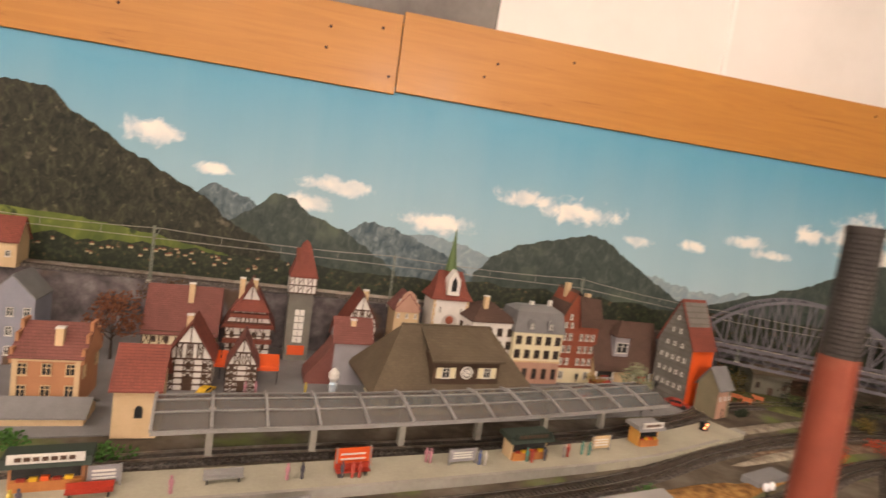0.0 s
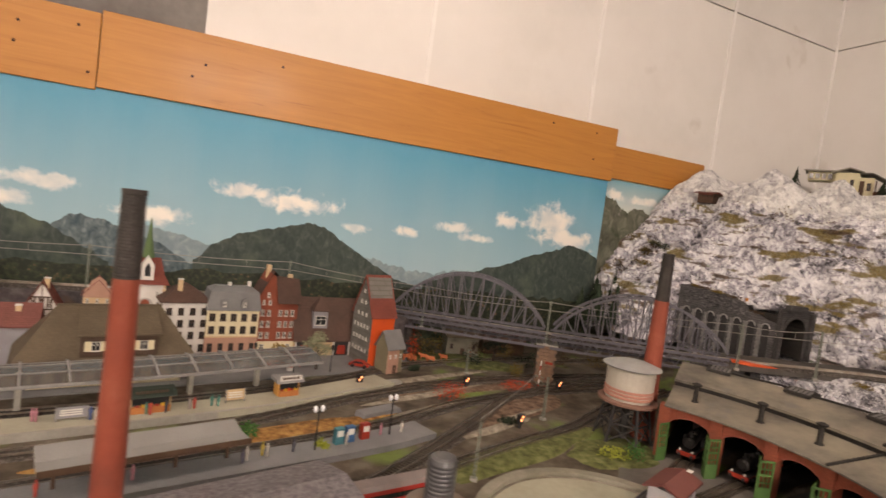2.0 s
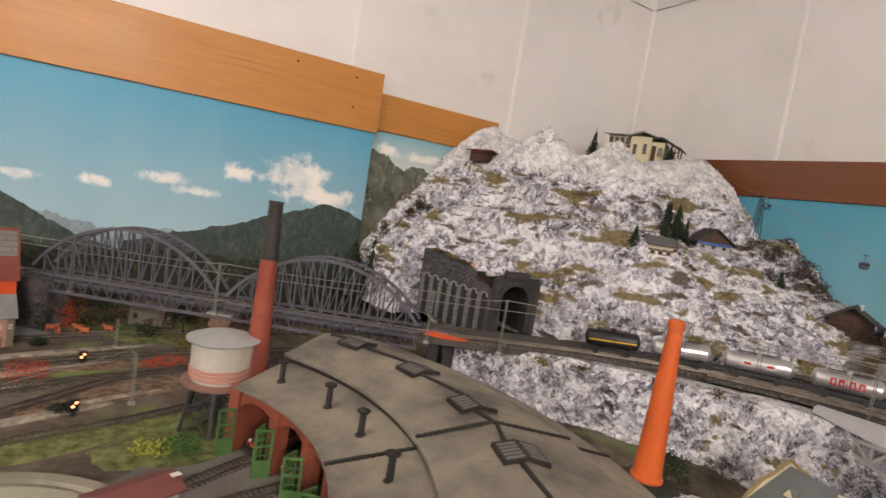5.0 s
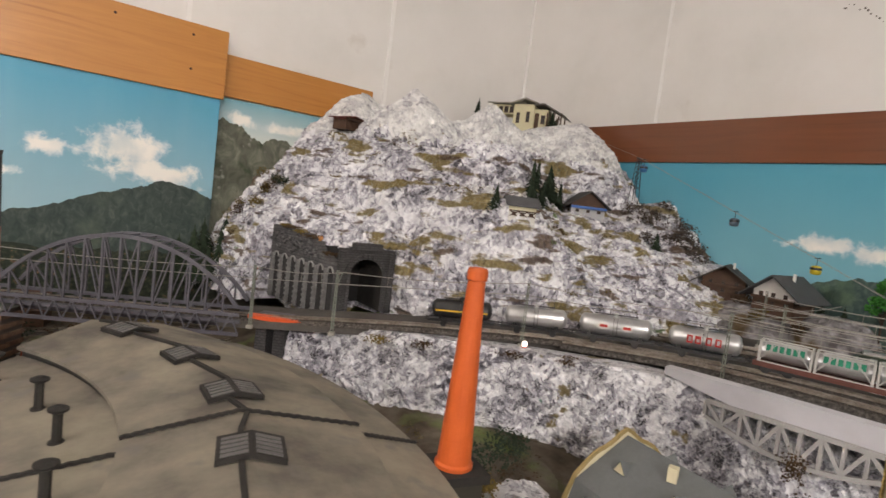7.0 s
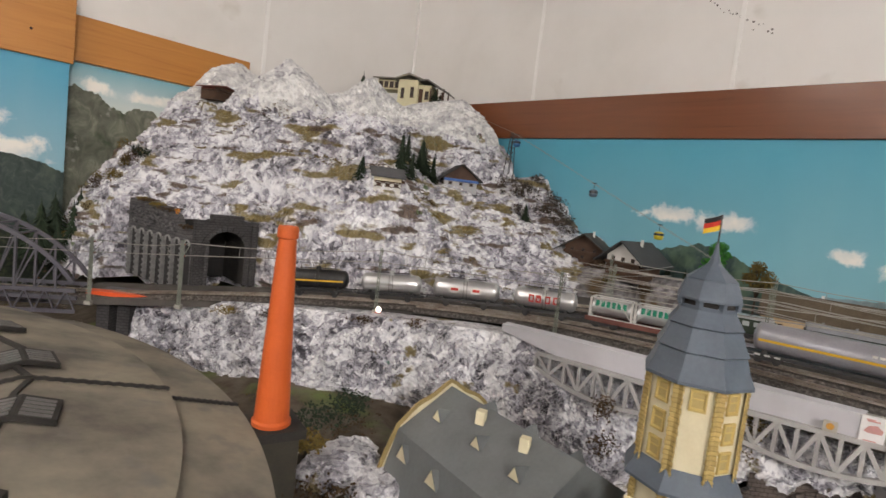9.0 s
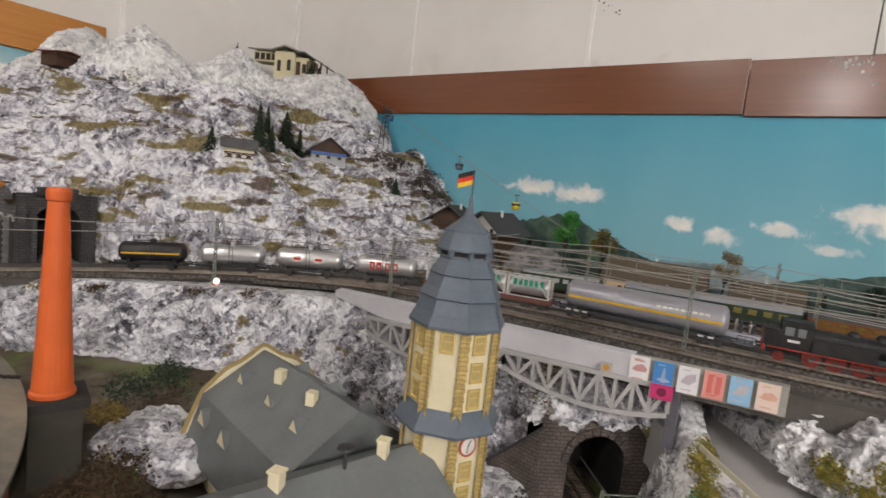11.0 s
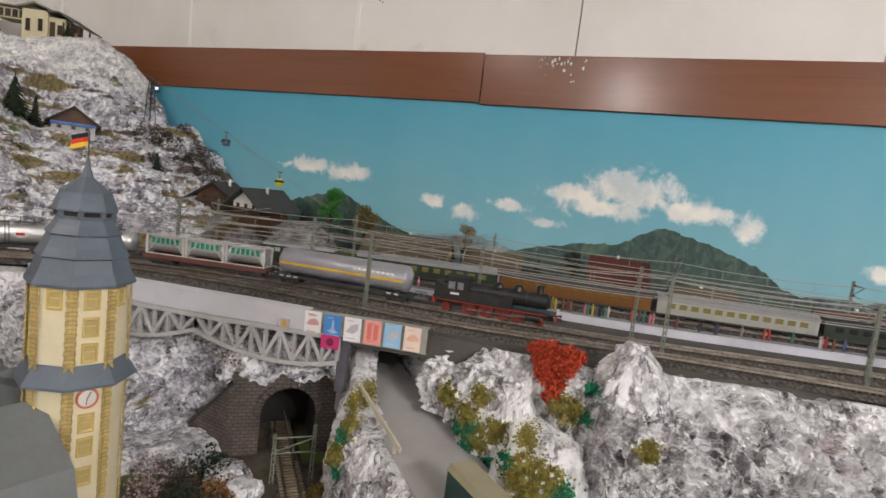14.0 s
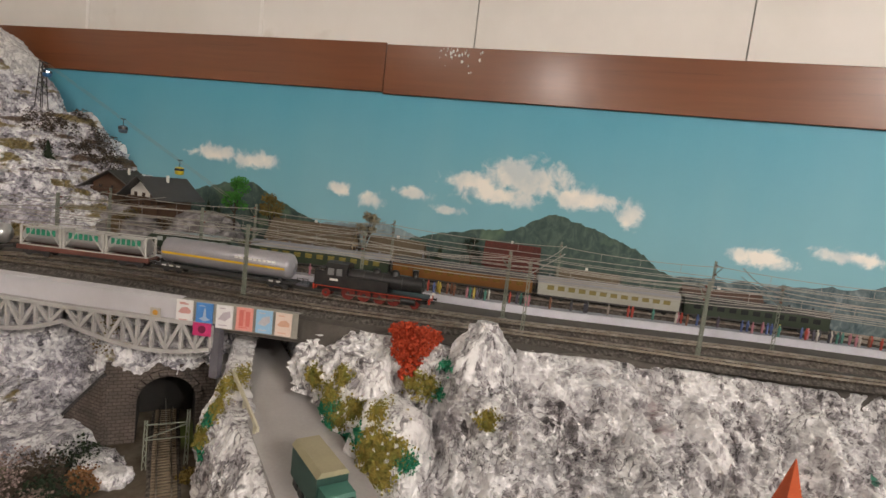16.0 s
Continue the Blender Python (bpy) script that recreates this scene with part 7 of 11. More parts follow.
def townhouse(name, label, x, y, rz, w, d, h, roof, rise, wall_m, roof_m, rows=(), side_rows=(), win=(0.007, 0.010), win_m=FRAME_WHITE, over=0.004, chimneys=(), timber=0, plinth=None, z0=0.8785, door=True, tilt=0.0):
    """A model house. roof: 'x' ridge across the front, 'y' gable to the front, 'hip', 'pyramid'."""
    ob = thing(name, label, "model house", pose(x, y, z0, 0, 0, rz), "model town houses")
    s = Shape()
    hw, hd = w / 2, d / 2
    if roof == "y":
        s.prism([(-hw, 0), (hw, 0), (hw, h), (0, h + rise), (-hw, h)], "y", -hd, hd)
    elif roof == "x":
        s.prism([(-hd, 0), (hd, 0), (hd, h), (0, h + rise), (-hd, h)], "x", -hw, hw)
    else:
        s.box(-hw, hw, -hd, hd, 0, h)
    part("wall", s, wall_m, ob)
    t = 0.0022
    r = Shape()
    if roof == "y":
        k = rise / hw
        for sgn in (-1, 1):
            r.add([(sgn * (hw + over), yy, h - k * over + zz) for yy in (-hd - over, hd + over) for zz in (0.0003, t)] + [(0, yy, h + rise + zz) for yy in (-hd - over, hd + over) for zz in (0.0003, t)],
                  [(0, 2, 6, 4), (1, 5, 7, 3), (0, 1, 3, 2), (4, 6, 7, 5), (0, 4, 5, 1), (2, 3, 7, 6)])
    elif roof == "x":
        k = rise / hd
        for sgn in (-1, 1):
            r.add([(xx, sgn * (hd + over), h - k * over + zz) for xx in (-hw - over, hw + over) for zz in (0.0003, t)] + [(xx, 0, h + rise + zz) for xx in (-hw - over, hw + over) for zz in (0.0003, t)],
                  [(0, 2, 6, 4), (1, 5, 7, 3), (0, 1, 3, 2), (4, 6, 7, 5), (0, 4, 5, 1), (2, 3, 7, 6)])
    else:
        ridge_half = max(0.0005, hw - hd * 0.9) if roof == "hip" else 0.0006
        pts = [(-hw - over, -hd - over, h), (hw + over, -hd - over, h), (hw + over, hd + over, h), (-hw - over, hd + over, h), (-ridge_half, 0, h + rise), (ridge_half, 0, h + rise)]
        pts += [(px, py, h + 0.002) for px, py, _ in pts[:4]]
        r.add(pts, [(0, 1, 2, 3), (0, 6, 7, 1), (1, 7, 8, 2), (2, 8, 9, 3), (3, 9, 6, 0), (6, 4, 5, 7), (7, 5, 8), (8, 5, 4, 9), (9, 4, 6)])
    part("roof", r, roof_m, ob)
    front = pose(0, -hd - 0.0006, 0)
    for n, z in rows:
        windows(ob, front, spread(n, w, z), win[0], win[1], win_m)
    for n, z in side_rows:
        windows(ob, pose(hw + 0.0006, 0, 0, 0, 0, 90), spread(n, d, z), win[0], win[1], win_m)
        windows(ob, pose(-hw - 0.0006, 0, 0, 0, 0, -90), spread(n, d, z), win[0], win[1], win_m)
    if door:
        dr = part("door", Shape().box(-0.0055, 0.0055, -hd - 0.0012, -hd + 0.0004, 0, 0.019), FRAME_DARK, ob)
    for cx, cy, ch in chimneys:
        c = part("chimney", Shape().box(-0.0045, 0.0045, -0.0045, 0.0045, 0, ch), SAND, ob, at=pose(cx, cy, h))
        part("cap", Shape().box(-0.0052, 0.0052, -0.0052, 0.0052, ch, ch + 0.002), WHITE, c)
    if plinth:
        part("plinth", Shape().box(-hw - 0.001, hw + 0.001, -hd - 0.001, hd + 0.001, 0, plinth[0]), plinth[1], ob)
    if timber:
        b = Shape()
        yf = -hd - 0.0008
        level = [h * i / timber for i in range(timber + 1)] + ([h + rise * 0.45] if roof == "y" else [])
        def half_at(z):
            return hw if z <= h or roof != "y" else hw * (1 - (z - h) / rise)
        for z in level:
            b.beam((-half_at(z), yf, z), (half_at(z), yf, z), 0.0014, 0.0022)
        n = max(3, int(w / 0.012))
        for z0_, z1_ in zip(level, level[1:]):
            for i in range(n + 1):
                xx = -half_at(z1_) + 2 * half_at(z1_) * i / n
                b.beam((xx, yf, z0_), (xx, yf, z1_), 0.0017, 0.0014, up=(0, 1, 0))
            for i in range(0, n, 2):
                xa, xb = -half_at(z1_) + 2 * half_at(z1_) * i / n, -half_at(z1_) + 2 * half_at(z1_) * (i + 1) / n
                b.beam((xa, yf, z0_), (xb, yf, z1_), 0.0013, 0.0012, up=(0, 1, 0))
                b.beam((xb, yf, z0_), (xa, yf, z1_), 0.0013, 0.0012, up=(0, 1, 0))
        if roof == "y":
            b.beam((-hw, yf, h), (0, yf, h + rise), 0.0022, 0.0014, up=(0, 1, 0))
            b.beam((hw, yf, h), (0, yf, h + rise), 0.0022, 0.0014, up=(0, 1, 0))
            b.beam((0, yf, h), (0, yf, h + rise), 0.0017, 0.0014, up=(0, 1, 0))
        part("timber_frame", b, TIMBER, ob, "dark timber framing")
    return ob


T = 8.0
townhouse("town_house", "narrow grey gabled town house", -0.430, 0.93, T, 0.062, 0.07, 0.104, "y", 0.034, paint("slate_blue_render", (0.255, 0.265, 0.31), (0.19, 0.20, 0.24), 0.75), ROOF_GREY, ((3, 0.016), (3, 0.046), (3, 0.076)), (), (0.009, 0.014), over=0.0015)
tan_house = townhouse("town_house", "tan town house with red roof", -0.308, 0.790, T, 0.076, 0.080, 0.070, "x", 0.034, TAN, ROOF_PURPLE, ((3, 0.016), (3, 0.045)), ((2, 0.040),), (0.011, 0.016), SAND, chimneys=((0.008, -0.025, 0.034),))
for sx in (-1, 1):
    part("stepped_gable", Shape().prism([(-0.041, 0.060), (0.041, 0.060), (0.041, 0.080), (0.026, 0.080), (0.026, 0.096), (0.011, 0.096), (0.011, 0.109), (-0.011, 0.109), (-0.011, 0.096), (-0.026, 0.096), (-0.026, 0.080), (-0.041, 0.080)], "x", sx * 0.0395 - 0.002, sx * 0.0395 + 0.002), TAN, tan_house, "tan stepped gable")
part("cornice", Shape().box(-0.038, 0.038, -0.0425, -0.0400, 0.064, 0.0685), SAND, tan_house)
for x in (-0.0345, 0.0345):
    part("pilaster", Shape().box(x - 0.003, x + 0.003, -0.0420, -0.0400, 0, 0.064), SAND, tan_house)
townhouse("shed", "long grey felt-roofed shed", -0.32, 0.72, T, 0.16, 0.05, 0.012, "x", 0.014, SAND, ROOF_GREY, (), door=False)
chapel = townhouse("chapel", "sand coloured chapel with red tiled roof", -0.176, 0.712, T, 0.049, 0.060, 0.066, "x", 0.042, SAND, ROOF_RED, (), door=False, over=0.005)
arch_win = Shape().prism([(-0.0045, 0), (0.0045, 0), (0.0045, 0.011), (0.003, 0.0145), (0, 0.016), (-0.003, 0.0145), (-0.0045, 0.011)], "y", -0.0008, 0.0006)
part("window", arch_win, GLASS, chapel, "round-arched window", at=pose(0.004, -0.0302, 0.026))
townhouse("town_house", "half-timbered gable house with white infill", -0.160, 0.880, T, 0.066, 0.075, 0.050, "y", 0.054, WHITE, ROOF_RED, ((3, 0.018), (3, 0.036)), (), (0.006, 0.008), FRAME_DARK, timber=5, chimneys=((-0.008, 0.01, 0.055),))
townhouse("town_house", "wide house with faded purple roof and timbered front", -0.212, 1.02, T, 0.115, 0.085, 0.050, "x", 0.072, CREAM, ROOF_PURPLE, ((5, 0.032),), (), (0.007, 0.009), FRAME_DARK, timber=2, chimneys=((0.01, -0.012, 0.08),))
guild = townhouse("guild_house", "red-roofed half-timbered guild house with balconies", -0.102, 1.035, T, 0.078, 0.075, 0.072, "y", 0.072, WHITE, ROOF_RED, ((4, 0.024), (4, 0.046)), (), (0.006, 0.009), FRAME_DARK, timber=3, over=0.007, chimneys=((-0.018, -0.01, 0.075), (0.004, -0.03, 0.078)))
for z, w in ((0.064, 0.086), (0.083, 0.066), (0.036, 0.084)):
    part("balcony", Shape().box(-w / 2, w / 2, -0.0475, -0.038, z, z + 0.007), WOOD_RED, guild, "red-brown wooden balcony")
part("half_hip", Shape().add([(-0.030, -0.0425, 0.100), (0.030, -0.0425, 0.100), (0.0, -0.018, 0.146), (-0.034, -0.050, 0.095), (0.034, -0.050, 0.095)], [(3, 4, 2), (3, 2, 0), (4, 1, 2), (0, 2, 1)]), ROOF_RED, guild)
townhouse("town_house", "small half-timbered house on an arcade", -0.083, 0.880, T, 0.044, 0.06, 0.044, "y", 0.044, WHITE, ROOF_PURPLE, ((2, 0.022), (2, 0.035)), (), (0.006, 0.008), FRAME_DARK, timber=5)
for x, y, w in ((-0.128, 0.905, 0.034), (-0.046, 0.905, 0.034)):
    aw_ = thing("awning", "orange shop awning on posts", "awning", pose(x, y, 0.8785, 0, 0, T), "orange awnings")
    part("canvas", Shape().prism([(-0.016, 0.030), (0.012, 0.042), (0.012, 0.0435), (-0.016, 0.0320)], "x", -w / 2, w / 2), ORANGE, aw_)
    part("valance", Shape().box(-w / 2, w / 2, -0.0168, -0.0155, 0.024, 0.031), ORANGE, aw_)
    for sx in (-1, 1):
        part("post", Shape().cyl((sx * w * 0.46, -0.014, 0), (sx * w * 0.46, -0.014, 0.031), 0.0008, n=6), DARK_METAL, aw_)

gate = thing("gate_tower", "grey stone gate tower with timbered top and red roof", "tower", pose(-0.015, 1.045, 0.8785, 0, 0, T) @ Matrix.Diagonal((0.85, 0.85, 1, 1)))
part("shaft", Shape().box(-0.026, 0.026, -0.026, 0.026, 0, 0.130), paint("grey_green_stone", (0.17, 0.165, 0.14), (0.12, 0.115, 0.10), 0.85, scale=60), gate)
part("upper_room", Shape().box(-0.029, 0.029, -0.029, 0.029, 0.130, 0.163), WHITE, gate)
tb_ = Shape()
for z in (0.131, 0.146, 0.162):
    tb_.box(-0.0298, 0.0298, -0.0302, -0.029, z - 0.001, z + 0.001)
for i in range(7):
    x = -0.0285 + 0.0095 * i
    tb_.box(x - 0.0008, x + 0.0008, -0.0302, -0.029, 0.130, 0.163)
for z in (0.134, 0.149):
    for i in range(0, 6, 2):
        x = -0.0285 + 0.0095 * i
        tb_.beam((x, -0.0298, z), (x + 0.0095, -0.0298, z + 0.011), 0.0014, up=(0, 1, 0))
part("timber_frame", tb_, TIMBER, gate, "dark timber framing")
part("roof", Shape().lathe([(0.043, 0.160), (0.043, 0.163), (0.029, 0.189), (0.012, 0.222), (0.001, 0.230)], 4, turn=math.pi / 4), ROOF_RED, gate)
part("chimney", Shape().box(-0.021, -0.012, -0.02, -0.011, 0.185, 0.215), WOOD_RED, gate)
for i in range(2):
    for k in range(5):
        part("white_panel", Shape().box(-0.010 + 0.011 * i, -0.0005 + 0.011 * i, -0.0272, -0.0259, 0.036 + 0.013 * k, 0.047 + 0.013 * k), WHITE, gate)
part("red_base", Shape().box(-0.018, 0.018, -0.0275, -0.0259, 0.012, 0.030), ORANGE, gate)

brown = townhouse("town_house", "pale grey house with brown roof", 0.085, 0.945, T, 0.062, 0.06, 0.078, "x", 0.034, GREYWALL, ROOF_PURPLE, (), (), door=False, chimneys=((0.0, -0.008, 0.032),))
part("lean_to", Shape().prism([(-0.075, 0.0), (-0.031, 0.0), (-0.031, 0.075), (-0.040, 0.058), (-0.075, 0.014)], "y", -0.028, 0.028), ROOF_PURPLE, brown, "brown lean-to roof")
townhouse("town_house", "half-timbered gable house behind the station", 0.098, 1.045, T, 0.060, 0.07, 0.088, "y", 0.055, WHITE, ROOF_RED, ((2, 0.075),), (), (0.008, 0.009), FRAME_DARK, timber=4, chimneys=((0.006, -0.02, 0.060),))
roundg = townhouse("town_house", "small orange house with curved gable", 0.188, 1.065, T, 0.050, 0.055, 0.118, "y", 0.030, SAND, ROOF_PURPLE, ((2, 0.128), (3, 0.100)), (), (0.005, 0.009))
part("gable_front", Shape().prism([(-0.025, 0.112), (0.025, 0.112), (0.024, 0.128), (0.016, 0.134), (0.013, 0.146), (0.006, 0.152), (0, 0.155), (-0.006, 0.152), (-0.013, 0.146), (-0.016, 0.134), (-0.024, 0.128)], "y", -0.0305, -0.0278), PINK, roundg, "curved orange gable")

rg = thing("gate_house", "white gate house with red roof and green spire", "tower", pose(0.274, 1.070, 0.8785, 0, 0, T))
part("wall", Shape().box(-0.038, 0.038, -0.030, 0.030, 0, 0.146), WHITE, rg)
for sx in (-1, 1):
    for k in range(16):
        part("quoin", Shape().box(sx * 0.038 - (0.005 if k % 2 else 0.0065) * (sx > 0), sx * 0.038 + (0.005 if k % 2 else 0.0065) * (sx < 0), -0.0308, -0.0298, 0.002 + 0.009 * k, 0.010 + 0.009 * k), SAND, rg)
part("roof", Shape().add([(-0.045, -0.036, 0.145), (0.045, -0.036, 0.145), (0.045, 0.036, 0.145), (-0.045, 0.036, 0.145), (-0.026, 0, 0.200), (0.026, 0, 0.200), (-0.034, -0.020, 0.165), (0.034, -0.020, 0.165), (0.034, 0.020, 0.165), (-0.034, 0.020, 0.165)],
                          [(3, 2, 1, 0), (0, 1, 7, 6), (6, 7, 5, 4), (1, 2, 8, 7), (7, 8, 5), (2, 3, 9, 8), (8, 9, 4, 5), (3, 0, 6, 9), (9, 6, 4)]), ROOF_RED, rg)
part("belfry", Shape().prism([(-0.0125, 0.155), (0.0125, 0.155), (0.0125, 0.186), (0.0, 0.206), (-0.0125, 0.186)], "y", -0.034, -0.010), WHITE, rg, "white belfry gable")
part("belfry_opening", Shape().prism([(-0.0055, 0.163), (0.0055, 0.163), (0.0055, 0.182), (0.0, 0.192), (-0.0055, 0.182)], "y", -0.0346, -0.0338), GLASS, rg)
part("spire", Shape().lathe([(0.013, 0.200), (0.0095, 0.218), (0.005, 0.248), (0.0008, 0.286)], 8), paint("verdigris_green", (0.10, 0.17, 0.06), (0.07, 0.12, 0.05), 0.6), rg, "green spire")
part("arch", Shape().prism([(-0.016, 0.0), (0.016, 0.0)] + [(0.016 * math.cos(math.pi * k / 8), 0.10 + 0.016 * math.sin(math.pi * k / 8)) for k in range(9)], "y", -0.0310, -0.0298), paint("pale_grey_dial", (0.50, 0.46, 0.42), (0.34, 0.31, 0.29), 0.6), rg)
part("clock", Shape().lathe([(0.0085, 0), (0.008, 0.0012)], 16), BRICK_RED, rg, at=pose(0, -0.031, 0.104, 90, 0, 0))
windows(rg, pose(0, -0.0306, 0), [(-0.022, 0.118), (0.022, 0.118)], 0.005, 0.012)

corner = townhouse("town_house", "white corner house with brown hipped roof", 0.352, 1.045, T + 4, 0.098, 0.10, 0.118, "hip", 0.036, WHITE, ROOF_BROWN, ((4, 0.012), (4, 0.040), (4, 0.066), (4, 0.092)), ((3, 0.012), (3, 0.040), (3, 0.066), (3, 0.092)), (0.011, 0.015), FRAME_DARK, chimneys=((-0.012, -0.02, 0.045),))
mansard = thing("town_house", "cream house with pink ground floor and grey mansard roof", "model house", pose(0.452, 1.035, 0.8785, 0, 0, T), "model town houses")
part("ground_floor", Shape().box(-0.055, 0.055, -0.036, 0.036, 0, 0.046), PINK, mansard, "pink ground floor")
part("wall", Shape().box(-0.0545, 0.0545, -0.0355, 0.0355, 0.046, 0.105), CREAM, mansard)
part("band", Shape().box(-0.0555, 0.0555, -0.037, 0.037, 0.0445, 0.0475), SAND, mansard)
part("roof", Shape().add([(sx * a, sy * b, z) for a, b, z in ((0.058, 0.039, 0.105), (0.051, 0.031, 0.146), (0.038, 0.012, 0.155)) for sx, sy in ((-1, -1), (1, -1), (1, 1), (-1, 1))],
     [(3, 2, 1, 0), (0, 1, 5, 4), (1, 2, 6, 5), (2, 3, 7, 6), (3, 0, 4, 7), (4, 5, 9, 8), (5, 6, 10, 9), (6, 7, 11, 10), (7, 4, 8, 11), (8, 9, 10, 11)]), ROOF_GREY, mansard, "grey mansard roof")
windows(mansard, pose(0, -0.0362, 0), spread(5, 0.11, 0.054, 0.1) + spread(5, 0.11, 0.082, 0.1), 0.012, 0.016, FRAME_DARK)
windows(mansard, pose(0, -0.0367, 0), spread(5, 0.11, 0.012, 0.1), 0.010, 0.020, FRAME_DARK)
for x in (-0.022, 0.020):
    dm = part("dormer", Shape().prism([(-0.0075, 0.113), (0.0075, 0.113), (0.0075, 0.126), (0.005, 0.131), (0, 0.133), (-0.005, 0.131), (-0.0075, 0.126)], "y", -0.0415, -0.026), ROOF_GREY, mansard, "round-headed dormer", at=pose(x, 0, 0))
    windows(dm, pose(0, -0.0420, 0), [(0, 0.115)], 0.007, 0.010)
part("chimney", Shape().box(0.030, 0.037, -0.004, 0.004, 0.145, 0.166), WHITE, mansard)
part("chimney", Shape().box(-0.012, -0.005, -0.004, 0.004, 0.145, 0.162), WHITE, mansard)

redh = thing("town_house", "tall red brick house with stepped brown roof", "model house", pose(0.548, 1.060, 0.8785, 0, 0, T), "model town houses")
part("wall", Shape().prism([(-0.046, 0), (0.046, 0), (0.046, 0.118), (0.0, 0.130), (-0.012, 0.185), (-0.020, 0.190), (-0.046, 0.135)], "y", -0.036, 0.036), BRICK_RED, redh)
part("ground_floor", Shape().box(-0.0465, 0.0465, -0.037, 0.0365, 0, 0.032), CREAM, redh, "cream ground floor")
part("roof", Shape().add([(-0.050, -0.04, 0.130), (-0.050, 0.04, 0.130), (-0.016, -0.04, 0.196), (-0.016, 0.04, 0.196), (0.052, -0.040, 0.120), (0.052, 0.04, 0.120)], [(0, 2, 3, 1), (2, 4, 5, 3)]), ROOF_BROWN, redh)
part("front_roof", Shape().add([(-0.012, -0.037, 0.186), (-0.004, -0.046, 0.122), (0.052, -0.046, 0.122), (0.044, -0.03, 0.180)], [(0, 1, 2, 3)]), ROOF_BROWN, redh)
windows(redh, pose(0, -0.0367, 0), [(x, z) for z in (0.040, 0.066, 0.092) for x in (-0.034, -0.020, 0.006, 0.020, 0.034)], 0.008, 0.014)
windows(redh, pose(0, -0.0367, 0), [(-0.024, 0.135), (-0.034, 0.118), (-0.020, 0.118)], 0.006, 0.011)
windows(redh, pose(0, -0.0377, 0), [(-0.03, 0.010), (0.03, 0.010)], 0.010, 0.016)
for x, z in ((-0.022, 0.188), (0.030, 0.168)):
    part("chimney", Shape().box(x - 0.005, x + 0.005, -0.006, 0.004, z - 0.02, z + 0.018), SAND, redh)

barn = townhouse("fire_station", "dark-roofed garage building with open doors", 0.668, 1.060, T - 2, 0.150, 0.075, 0.046, "x", 0.088, SAND, ROOF_BROWN, (), door=False, over=0.005)
for x in (-0.052, 0.040):
    # Dark plate on the closed wall, coloured as the shade inside an open garage.
    part("opening", Shape().box(x - 0.018, x + 0.018, -0.0386, -0.0372, 0.0, 0.034), paint("dark_garage", (0.03, 0.028, 0.026)), barn)
    part("lintel", Shape().box(x - 0.024, x + 0.024, -0.0400, -0.0370, 0.034, 0.042), WHITE, barn)
    for sx in (-1, 1):
        part("jamb", Shape().box(x + sx * 0.020 - 0.002, x + sx * 0.020 + 0.002, -0.0400, -0.0370, 0.0, 0.034), WHITE, barn)
    part("fire_engine_front", Shape().prism([(-0.010, 0.004), (0.010, 0.004), (0.010, 0.016), (0.008, 0.026), (-0.008, 0.026), (-0.010, 0.016)], "y", -0.0405, -0.0386), SIGNAL_RED, barn, "red engine front in the opening", at=pose(x, 0, 0))
part("roof_house", Shape().box(-0.035, 0.0, -0.034, -0.008, 0.066, 0.110), GREYWALL, barn)
part("roof_house_roof", Shape().lathe([(0.030, 0.108), (0.030, 0.110), (0.001, 0.142)], 4, x=-0.0175, y=-0.02, turn=math.pi / 4), ROOF_BROWN, barn)
windows(barn, pose(-0.0175, -0.0346, 0), [(0, 0.074)], 0.026, 0.022)

loft = thing("town_house", "tall grey gabled house with red side wall and brown roof", "model house", pose(0.775, 0.985, 0.8785, 0, 0, 16), "model town houses")
GREY_BOARD = tiled("grey_boarded_gable", (0.20, 0.195, 0.175), (0.75, 0.73, 0.7), 0.8, 0.011, 0.05, other=(0.15, 0.145, 0.13))
part("gable_wall", Shape().prism([(-0.042, 0), (0.042, 0), (0.042, 0.120), (0.006, 0.205), (-0.006, 0.205), (-0.042, 0.120)], "x", -0.034, 0.030), GREY_BOARD, loft)
part("side_wall", Shape().box(-0.033, 0.0295, -0.0432, -0.0422, 0.0, 0.1195), ORANGE, loft, "red-orange side wall")
for sgn in (-1, 1):
    part("roof", Shape().add([(x, sgn * yy, zz) for x in (-0.038, 0.034) for yy, zz in ((0.0455, 0.114), (0.0, 0.209), (0.0, 0.211), (0.0475, 0.114))], [(0, 1, 5, 4), (1, 2, 6, 5), (2, 3, 7, 6), (3, 0, 4, 7), (0, 3, 2, 1), (4, 5, 6, 7)]), ROOF_RED, loft)
windows(loft, pose(-0.0347, 0, 0, 0, 0, -90), [(x, z) for z in (0.03, 0.058, 0.086) for x in (-0.028, -0.014, 0.0, 0.014, 0.028)] + [(x, 0.114) for x in (-0.018, 0.0, 0.018)] + [(-0.009, 0.142), (0.009, 0.142), (0, 0.168)], 0.006, 0.008)
annex = townhouse("annex", "small stone annex with blue-grey roof", 0.796, 0.908, 22, 0.045, 0.044, 0.060, "x", 0.034, paint("olive_stone_render", (0.22, 0.19, 0.12), (0.16, 0.14, 0.09), 0.8), ROOF_GREY, ((3, 0.036),), (), (0.005, 0.008))
part("brick_front", Shape().box(-0.0228, 0.0105, -0.0232, -0.0222, 0, 0.056), PINK, annex, "pink brick front")

